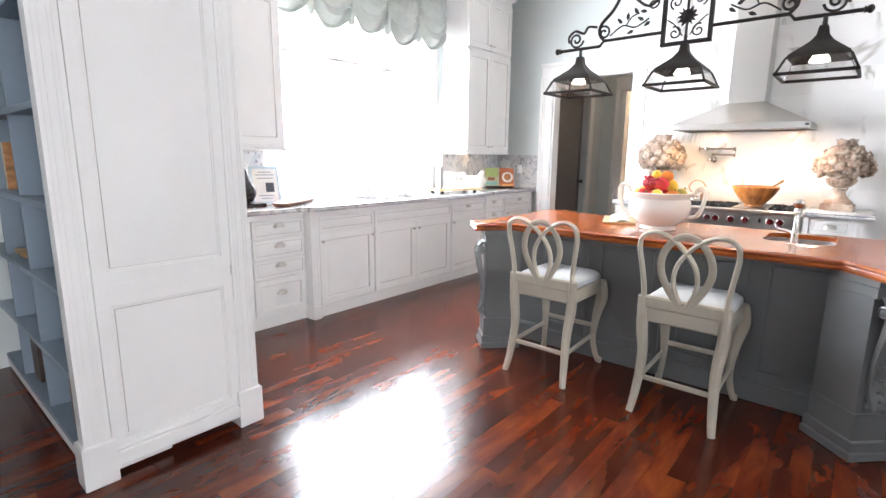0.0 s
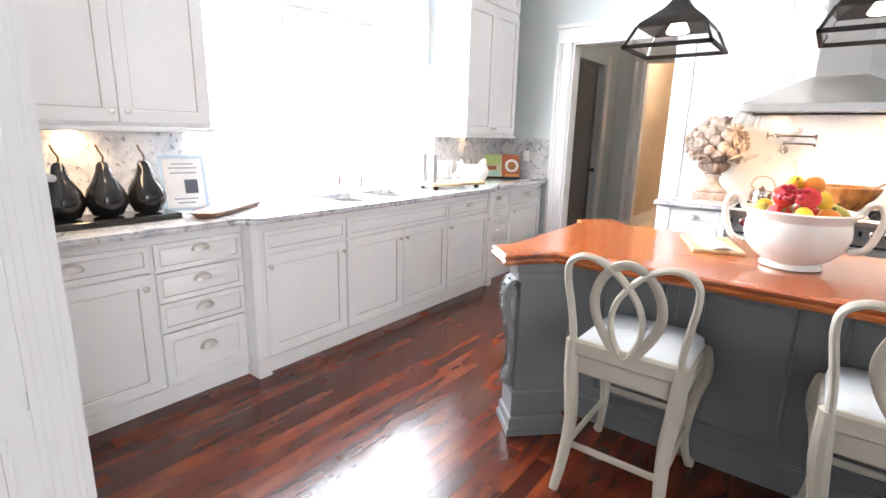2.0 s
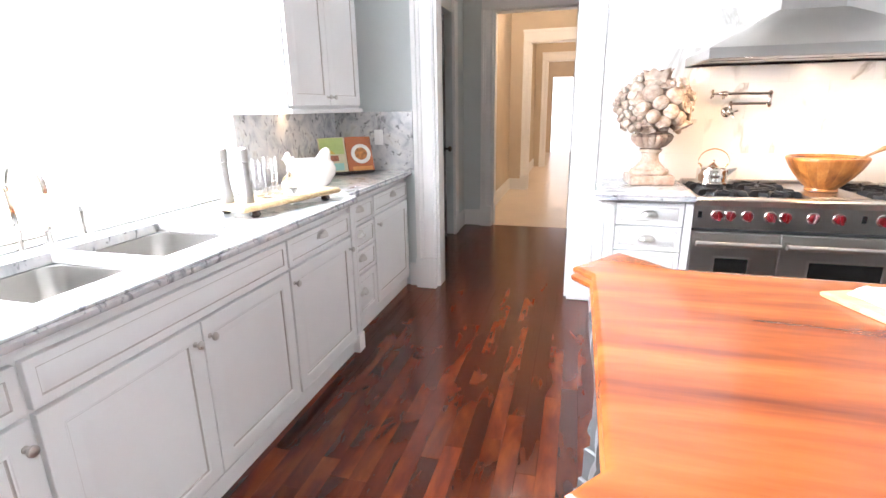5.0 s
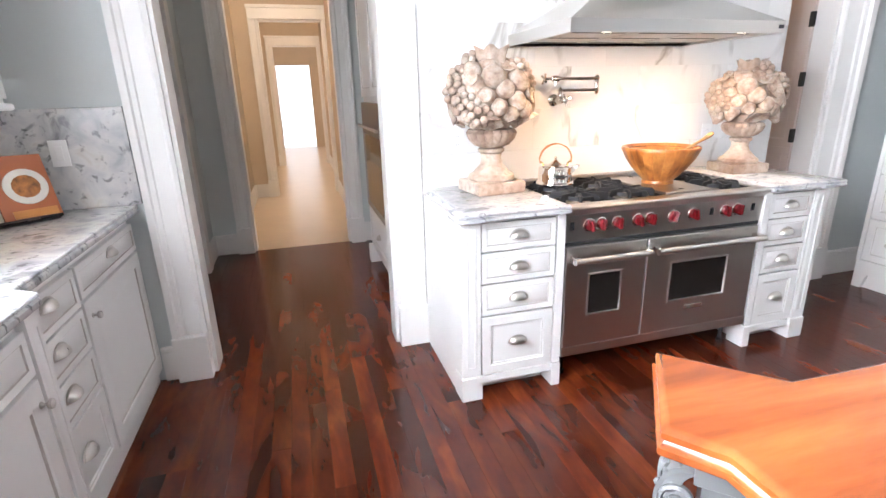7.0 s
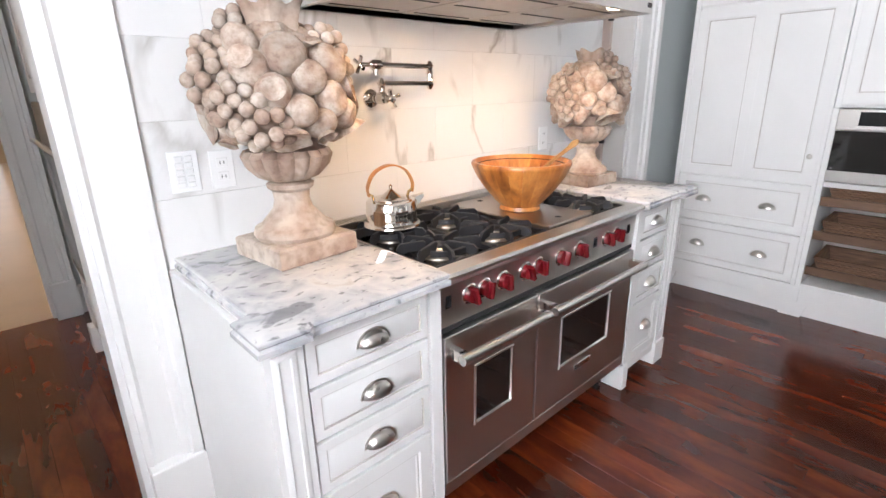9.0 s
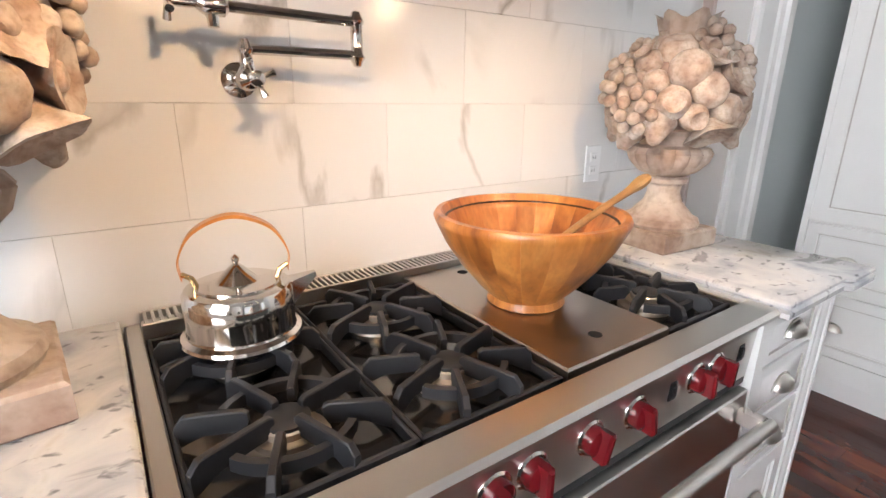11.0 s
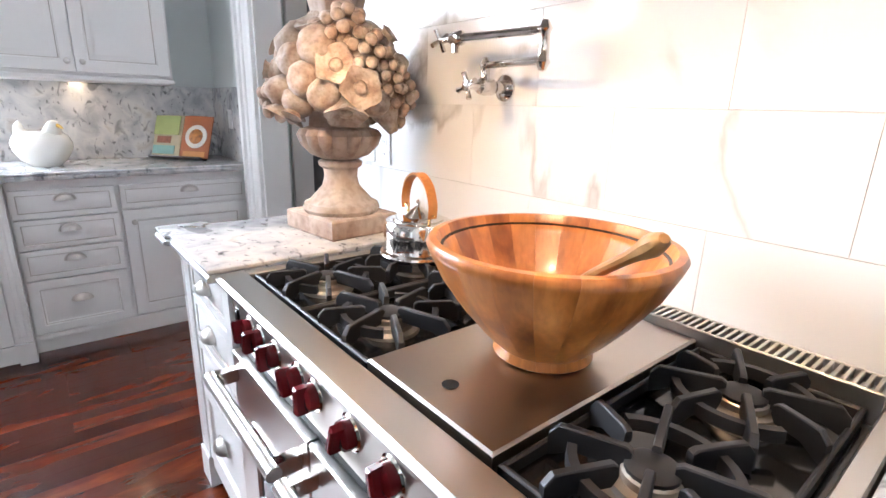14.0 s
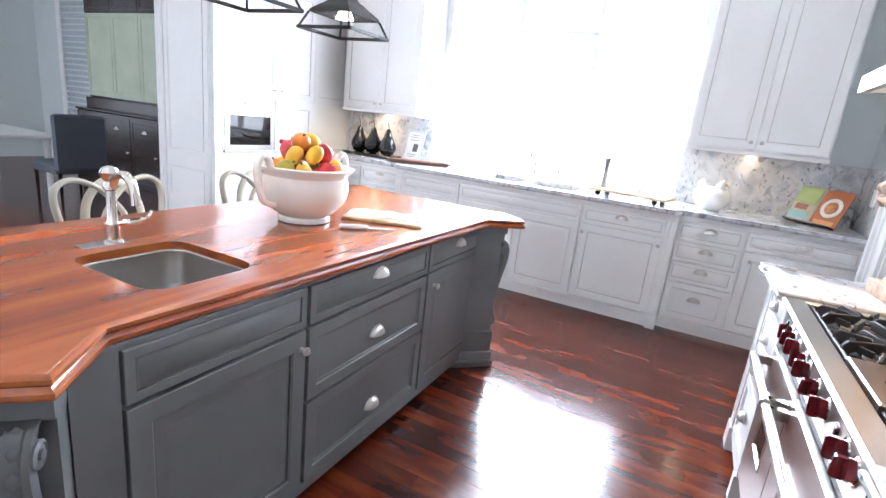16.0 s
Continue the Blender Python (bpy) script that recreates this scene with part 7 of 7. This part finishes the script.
part("trough", loft(B(), [loop8(0.05, 0.29, 0.001), loop8(0.07, 0.32, 0.03), loop8(0.072, 0.325, 0.036), loop8(0.06, 0.31, 0.034), loop8(0.045, 0.28, 0.012)], q), M_REDWOOD, db)
for s in range(12):
    part("rib", boxes((-0.055, 0.055, -0.26 + s * 0.045, -0.24 + s * 0.045, 0.012, 0.022), bevel=0.002, m=q), M_PALEWOOD, db)
st = thing("kitchen_tap", (-3.885, 4.01, ZC), "polished nickel bridge tap with a tall curved spout", "tap")
q = Matrix.Translation((-3.885, 4.01, ZC))
part("spout", tube(B(), smooth_path([(0, 0, 0), (0, 0, 0.16), (0.0, 0, 0.26), (0.05, 0, 0.33), (0.12, 0, 0.33), (0.165, 0, 0.27), (0.17, 0, 0.22)], 5), 0.012, 10, q), M_CHROME, st)
for s in (-0.1, 0.1):
    part("valve", lathe(B(), [(0.024, 0), (0.024, 0.006), (0.014, 0.012), (0.014, 0.06), (0.018, 0.065), (0.01, 0.08), (0.001, 0.085)], q @ Matrix.Translation((0, s, 0)), 14), M_CHROME, st)
    part("lever", tube(B(), [(0, s, 0.075), (0.045, s * 1.3, 0.085)], [0.006, 0.008], 8, q), M_CHROME, st)
part("bridge", tube(B(), [(0, -0.1, 0.045), (0, 0.1, 0.045)], 0.009, 8, q), M_CHROME, st)
part("side_spray", lathe(B(), [(0.02, 0), (0.02, 0.006), (0.012, 0.012), (0.013, 0.09), (0.017, 0.11), (0.008, 0.13), (0.001, 0.132)], q @ Matrix.Translation((0, 0.24, 0)), 14), M_CHROME, st)

ty = thing("footed_tray", (-3.47, 4.985, ZC), "footed pale wooden serving tray on the granite", "tray")
TQ = Matrix.Translation((-3.47, 4.985, ZC)) @ Matrix.Rotation(radians(-14), 4, "Z")
part("tray_board", boxes((-0.135, 0.135, -0.33, 0.33, 0.035, 0.062), bevel=0.012, m=TQ), M_PALEWOOD, ty)
for ux in (-0.1, 0.1):
    for uy in (-0.24, 0.24):
        part("foot", lathe(B(), [(0.016, 0), (0.026, 0.012), (0.02, 0.035)], TQ @ Matrix.Translation((ux, uy, 0)), 12), M_DARKWOOD, ty)
for ux, uy in ((-0.055, -0.26), (0.045, -0.225)):
    ml = thing("pepper_mill", TQ @ Vector((ux, uy, 0.062)), "tall slim brushed steel pepper mill", "pepper mill", "mills on the tray")
    q = TQ @ Matrix.Translation((ux, uy, 0.062))
    part("mill_body", lathe(B(), [(0.029, 0), (0.03, 0.004), (0.026, 0.02), (0.028, 0.045), (0.022, 0.06), (0.019, 0.12), (0.018, 0.18), (0.022, 0.19)], q, 20), M_SINK, ml)
    part("mill_head", lathe(B(), [(0.022, 0.192), (0.02, 0.215), (0.023, 0.23), (0.022, 0.25), (0.012, 0.258), (0.001, 0.26)], q, 20), M_SINK, ml)
GL = (("goblet", -0.02, 0.11), ("goblet", 0.06, 0.03), ("tumbler", -0.05, -0.06), ("tumbler", -0.06, 0.02), ("tumbler", 0.03, -0.09))
for kd, ux, uy in GL:
    q = TQ @ Matrix.Translation((ux, uy, 0.0625))
    if kd == "goblet":
        prof = [(0.04, 0.0), (0.041, 0.004), (0.045, 0.04), (0.036, 0.075), (0.012, 0.095), (0.005, 0.105), (0.004, 0.16), (0.008, 0.172), (0.034, 0.178), (0.034, 0.181), (0.001, 0.181)]
        lb = "upturned stemmed wine glass on the tray"
    else:
        prof = [(0.026, 0.0), (0.03, 0.003), (0.036, 0.19), (0.0345, 0.19), (0.0285, 0.012), (0.001, 0.010)]
        lb = "tall clear drinking glass on the tray"
    g = solid(kd + "_glass", lathe(B(), prof, q, 22, caps=(False, False)), M_GLASS, lb, "glass", group="glasses on the tray")
rs = thing("ceramic_bird", (-3.61, 5.585, ZC), "white glazed ceramic hen-shaped bowl", "ornament")
q = Matrix.Translation((-3.61, 5.585, ZC)) @ Matrix.Rotation(radians(40), 4, "Z") @ Matrix.Scale(1.1, 4)
part("bird_body", lathe(B(), [(0.055, 0), (0.06, 0.004), (0.09, 0.03), (0.118, 0.08), (0.122, 0.115), (0.108, 0.15), (0.085, 0.17), (0.07, 0.168), (0.05, 0.15), (0.001, 0.14)], q @ Matrix.Diagonal((1.15, 0.95, 1, 1)), 32), M_CERAMIC, rs)
part("bird_head", loft(B(), [[(0.045 + c * 0.5 + r * math.cos(a), r * 0.9 * math.sin(a), z) for a in (2 * math.pi * k / 14 for k in range(14))] for r, z, c in ((0.055, 0.12, 0.02), (0.05, 0.155, 0.04), (0.04, 0.185, 0.06), (0.032, 0.205, 0.075), (0.022, 0.222, 0.085), (0.006, 0.23, 0.09))], q), M_CERAMIC, rs)
part("beak", tube(B(), [(0.10, 0, 0.205), (0.125, 0, 0.198), (0.142, 0, 0.188)], [0.012, 0.008, 0.002], 8, q), plain("yellow_glaze", (0.60, 0.42, 0.10), 0.2), rs)
part("tail", tube(B(), smooth_path([(-0.09, 0, 0.13), (-0.125, 0, 0.175), (-0.12, 0, 0.215)], 4), [0.035, 0.034, 0.032, 0.03, 0.026, 0.022, 0.018, 0.012, 0.004], 10, q), M_CERAMIC, rs)
# open cookbook on a stand
bk = thing("cookbook", (-3.72, 6.26, ZC), "open colour cookbook on a dark stand", "book")
q = Matrix.Translation((-3.68, 6.27, ZC + 0.022)) @ Matrix.Rotation(radians(40), 4, "Z") @ Matrix.Rotation(radians(-22), 4, "X") @ Matrix.Scale(1.12, 4)
part("stand", boxes((-0.17, 0.17, 0.012, 0.02, -0.015, 0.20), (-0.17, 0.17, -0.04, 0.02, -0.02, -0.008), bevel=0.003, m=q), M_DARKWOOD, bk)
for s, base in ((-1, (0.55, 0.50, 0.34)), (1, (0.42, 0.13, 0.05))):
    pg = part("page_block", loft(B(), [[(s * 0.002, y0, z), (s * 0.06, y0 - 0.008, z), (s * 0.13, y0 - 0.003, z), (s * 0.185, y0 + 0.004, z), (s * 0.185, y0 + 0.009, z), (s * 0.002, y0 + 0.009, z)] for y0, z in ((0.0, -0.005), (0.0, 0.245))], q), plain("page_left" if s < 0 else "page_photo", base, 0.25), bk)
    if s < 0:
        part("picture", boxes((-0.178, -0.015, -0.0105, -0.0075, 0.125, 0.238), bevel=0, m=q), plain("green_photo", (0.36, 0.46, 0.16), 0.3), pg)
        part("picture", boxes((-0.15, -0.06, -0.0105, -0.0075, 0.075, 0.115), bevel=0, m=q), plain("brown_photo", (0.35, 0.12, 0.06), 0.3, 0, 0.6, 60), pg)
        part("picture", boxes((-0.17, -0.03, -0.0105, -0.0075, 0.01, 0.06), bevel=0, m=q), plain("teal_photo", (0.25, 0.48, 0.45), 0.3), pg)
    else:
        m2 = q @ Matrix.Translation((0.10, -0.0085, 0.12)) @ Matrix.Rotation(radians(90), 4, "X")
        pl = part("picture", lathe(B(), [(0.07, 0), (0.068, 0.003), (0.05, 0.002), (0.001, 0.002)], m2, 24), plain("white_plate_photo", (0.75, 0.72, 0.66), 0.3), pg)
        part("picture", lathe(B(), [(0.045, 0.0025), (0.04, 0.005), (0.001, 0.005)], m2, 14), plain("food_photo", (0.55, 0.20, 0.04), 0.3, 0, 0.7, 40), pg)
        part("picture", boxes((0.03, 0.17, -0.0105, -0.0075, 0.0, 0.03), bevel=0, m=q), plain("orange_photo", (0.60, 0.24, 0.05), 0.3), pg)

# ---- things on the shelves ----
for x0, z, w, h, d, col, nm, lb, ct in ((-2.45, 0.10, 0.20, 0.27, 0.16, (0.24, 0.10, 0.04), "wooden_box", "brown wooden box on the bottom shelf", "box"), (-2.50, 0.46, 0.05, 0.24, 0.18, (0.34, 0.16, 0.05), "book", "brown cloth-bound book on a shelf", "book"), (-2.42, 0.46, 0.04, 0.27, 0.18, (0.40, 0.20, 0.07), "book", "tan cloth-bound book on a shelf", "book"), (-3.30, 0.10, 0.16, 0.26, 0.18, (0.05, 0.03, 0.02), "basket_box", "dark brown storage box on the bottom shelf", "box"), (-3.32, 0.84, 0.22, 0.03, 0.2, (0.45, 0.25, 0.10), "wooden_plate", "orange-brown wooden dish on a shelf", "dish"), (-3.35, 1.21, 0.05, 0.26, 0.18, (0.40, 0.18, 0.06), "book", "orange-brown book standing on a shelf", "book")):
    t = thing(nm, (x0, 1.02, z), lb, ct)
    mt = timber(nm + "_stuff", tuple(c * 0.6 for c in col), col, tuple(c * 1.4 for c in col), 0.5, (3, 3, 8), 4)
    part("cover" if nm == "book" else "shell", boxes((x0 - w / 2, x0 + w / 2, 0.92, 0.92 + d, z, z + h), bevel=0.006), mt, t)
    if nm == "book":
        part("pages", boxes((x0 - w / 2 + 0.005, x0 + w / 2 - 0.005, 0.918, 0.93, z + 0.006, z + h - 0.006), bevel=0.001), plain("paper_edge", (0.62, 0.56, 0.45), 0.8), t)
    elif h > 0.1:
        part("lid", boxes((x0 - w / 2 - 0.004, x0 + w / 2 + 0.004, 0.916, 0.924 + d, z + h, z + h + 0.02), bevel=0.005), mt, t)

# ---- dining end: hutch, chair, table, curtains ----
ht = thing("hutch", (-3.62, -2.3, 0), "tall dark wood hutch with pale green glazed doors", "hutch")
part("base", boxes((XW + 0.01, -3.42, -3.2, -1.2, 0.08, 1.02), (XW + 0.01, -3.40, -3.22, -1.18, 0.0, 0.10), (XW + 0.01, -3.40, -3.22, -1.18, 1.02, 1.05), bevel=0.01), M_DARKWOOD, ht)
fr = facing(-3.415, -3.18, 0, "+x")
for k in range(3):
    u = 0.02 + k * 0.655
    front(ht, fr, u, 0.12, 0.64, 0.52, "door", [("knob", u + 0.58, 0.5)], M_DARKWOOD)
    front(ht, fr, u, 0.66, 0.64, 0.32, "drawer", [("pull", u + 0.32, 0.82)], M_DARKWOOD)
part("slope", prism(B(), [(0, 0), (1, 0), (1, 1), (0, 1)], 0, 1, 0, Matrix(((0.28, 0, 0, XW + 0.12), (0, 1.96, 0, -3.18), (0, 0, 0.16, 1.05), (0, 0, 0, 1)))), M_DARKWOOD, ht)
part("upper_case", boxes((XW + 0.01, -3.62, -3.2, -1.2, 1.21, 2.75), (XW + 0.01, -3.56, -3.26, -1.14, 2.75, 2.9), bevel=0.01), M_DARKWOOD, ht)
M_PALEGREEN = painted("pale_green_silk_backing", (0.42, 0.46, 0.34), 0.5, 0.15)
fr = facing(-3.60, -3.2, 0, "+x")
for k in range(3):
    b = B()
    inset_panel(b, fr, 0.02 + k * 0.655, 1.24, 0.645, 1.18, DOOR)
    part("glazed_door", b, M_PALEGREEN, ht, "pale green lined door")
    front(ht, fr, 0.02 + k * 0.655, 2.44, 0.645, 0.28, "drawer", (), M_DARKWOOD)
dc = thing("dining_chair", (-2.3, -1.2, 0), "dark grey upholstered dining chair", "chair")
M_GREYCLOTH = painted("charcoal_cloth", (0.10, 0.11, 0.13), 0.9, 0.15, 200)
part("seat", loft(B(), [rounded(-2.55 + i, -2.03 - i, -1.50 + i, -0.96 - i, 0.05, z) for i, z in ((0.01, 0.38), (0, 0.40), (0, 0.47), (0.03, 0.50))]), M_GREYCLOTH, dc)
part("backrest", boxes((-2.55, -2.03, -0.98, -0.90, 0.42, 1.06), bevel=0.03), M_GREYCLOTH, dc)
for lx in (-2.52, -2.06):
    for ly in (-1.46, -0.94):
        part("leg", tube(B(), [(lx, ly, 0), (lx, ly, 0.40)], [0.014, 0.022], 8), M_DARKWOOD, dc)
tb = thing("dining_table", (-1.7, -2.4, 0), "white-clothed dining table in the far room", "table")
part("tabletop", boxes((-2.4, -0.9, -3.2, -1.6, 0.72, 0.76), bevel=0.01), M_WHITE, tb)
for lx in (-2.3, -1.0):
    for ly in (-3.1, -1.7):
        part("leg", tube(B(), [(lx, ly, 0), (lx, ly, 0.72)], [0.03, 0.04], 10), M_WHITE, tb)


def curtain(x0, x1, y, label, mat):
    t = thing("curtain", ((x0 + x1) / 2, y, 0), label, "curtain")
    b = B()
    n = 60
    rows = []
    for z in (0.02, 1.2, 3.2):
        front_, back_ = [], []
        for i in range(n + 1):
            u = i / n
            w = 0.05 * math.sin(u * 38) + 0.02 * math.sin(u * 91)
            front_.append((x0 + (x1 - x0) * u, y + w, z))
            back_.append((x0 + (x1 - x0) * u, y + w - 0.012, z))
        rows.append(front_ + back_[::-1])
    loft(b, rows)
    part("drape", b, mat, t)
    part("pole", tube(B(), [(x0 - 0.1, y, 3.24), (x1 + 0.1, y, 3.24)], 0.018, 8), M_DARKWOOD, t)


M_DRAPE = painted("blue_grey_drape", (0.34, 0.42, 0.48), 0.7, 0.15, 60)
curtain(-2.75, -2.1, YS + 0.12, "blue-grey pleated floor-length curtain", M_DRAPE)
curtain(1.0, 1.7, YS + 0.12, "blue-grey pleated floor-length curtain", M_DRAPE)
t = thing("window_4", (XW, -3.9, 0), "white framed tall side window with grey shutters", "window", "", "structure")
part("window_frame", boxes((XW, XW + 0.05, -4.6, -4.48, 0.3, 2.9), (XW, XW + 0.05, -3.52, -3.4, 0.3, 2.9), (XW, XW + 0.05, -4.48, -3.52, 2.78, 2.9), (XW, XW + 0.05, -4.48, -3.52, 0.3, 0.42), bevel=0.006), M_TRIM, t)
for k in range(26):
    part("shutter_slat", boxes((XW + 0.004, XW + 0.03, -4.48, -3.52, 0.44 + k * 0.09, 0.50 + k * 0.09), bevel=0.004), plain("grey_shutter", (0.45, 0.48, 0.52), 0.5), t)
for px in range(2):
    t = thing("picture", (XW, -3.33, 1.3 + px * 0.5), "black framed white picture on the wall", "picture")
    part("frame", boxes((XW, XW + 0.03, -3.38, -3.24, 1.25 + px * 0.5, 1.65 + px * 0.5), bevel=0.004), M_BLACK, t)
    part("mount", boxes((XW + 0.029, XW + 0.033, -3.36, -3.26, 1.29 + px * 0.5, 1.61 + px * 0.5), bevel=0), M_PLASTIC, t)

# ceiling downlight trims
for lx, ly in ((-1.0, 1.6), (-1.0, 5.2), (0.7, 5.2), (0.7, 1.6), (-2.6, 5.6), (-2.6, 2.6)):
    t = thing("ceiling_light", (lx, ly, HC), "white recessed ceiling downlight", "ceiling light", "recessed downlights")
    part("trim_ring", lathe(B(), [(0.085, 0), (0.083, -0.006), (0.06, -0.004), (0.058, 0.0)], Matrix.Translation((lx, ly, HC)), 24, caps=(False, False)), M_PLASTIC, t)
    part("lens", lathe(B(), [(0.058, -0.001), (0.001, -0.002)], Matrix.Translation((lx, ly, HC)), 20, caps=(False, False)), M_BULB, t)

# ---- hardwood floor, board by board ----
t = thing("floor", (0, 2, 0), "glossy dark red-brown hardwood strip floor", "floor", "", "structure")
rng = random.Random(5)
board_mesh = {}
rest = B()
BW = 0.083
near = 0


def board(x, y0, y1):
    global near
    if -3.2 < x < 0.9 and 0.4 < y0 and y1 < 7.2 and near < 300:
        ln = round(y1 - y0, 3)
        if ln not in board_mesh:
            b = boxes((-BW / 2 + 0.0002, BW / 2 - 0.0002, -ln / 2 + 0.0003, ln / 2 - 0.0005, -0.012, 0), bevel=0.0005)
            me = bpy.data.meshes.new("floorboard")
            b.to_mesh(me)
            b.free()
            me.materials.append(M_FLOOR)
            board_mesh[ln] = me
        ob = new("floorboard", board_mesh[ln])
        ob.parent = t
        ob.matrix_parent_inverse = Matrix.Translation(-t.location)
        ob.location = (x, (y0 + y1) / 2, 0)
        near += 1
        return
    box(rest, x - BW / 2 + 0.0002, x + BW / 2 - 0.0002, y0 + 0.0005, y1 - 0.0005, -0.012, 0, 0.0005)


x = -4.86
while x < XF:
    y = (YS if x > XW else 6.8) - rng.randrange(0, 8) * 0.1
    stop = 8.985 if x < -1.2 else (YN + 0.16)
    while y < stop:
        ln = rng.randrange(7, 19) * 0.1
        board(x, y, min(y + ln, stop))
        y += ln
    x += BW
ob = part("floorboards_beyond", rest, timber("dark_red_hardwood_joined", (0.030, 0.0050, 0.0023), (0.082, 0.0138, 0.0046), (0.160, 0.034, 0.0095), 0.19, (4, 1.1, 4), 1.8, 0.05, 0.0, 0.03), t, smooth=False)
ob["kind"] = "stuff"
nt = ob.data.materials[0].node_tree
nt.nodes["Principled BSDF"].inputs["Specular IOR Level"].default_value = 0.42
geo = nt.nodes.new("ShaderNodeNewGeometry")
for n in nt.nodes:
    if n.type == "HUE_SAT":
        mr = nt.nodes.new("ShaderNodeMapRange")
        mr.inputs["To Min"].default_value, mr.inputs["To Max"].default_value = 0.58, 1.42
        nt.links.new(geo.outputs["Random Per Island"], mr.inputs[0])
        nt.links.new(mr.outputs[0], n.inputs["Value"])
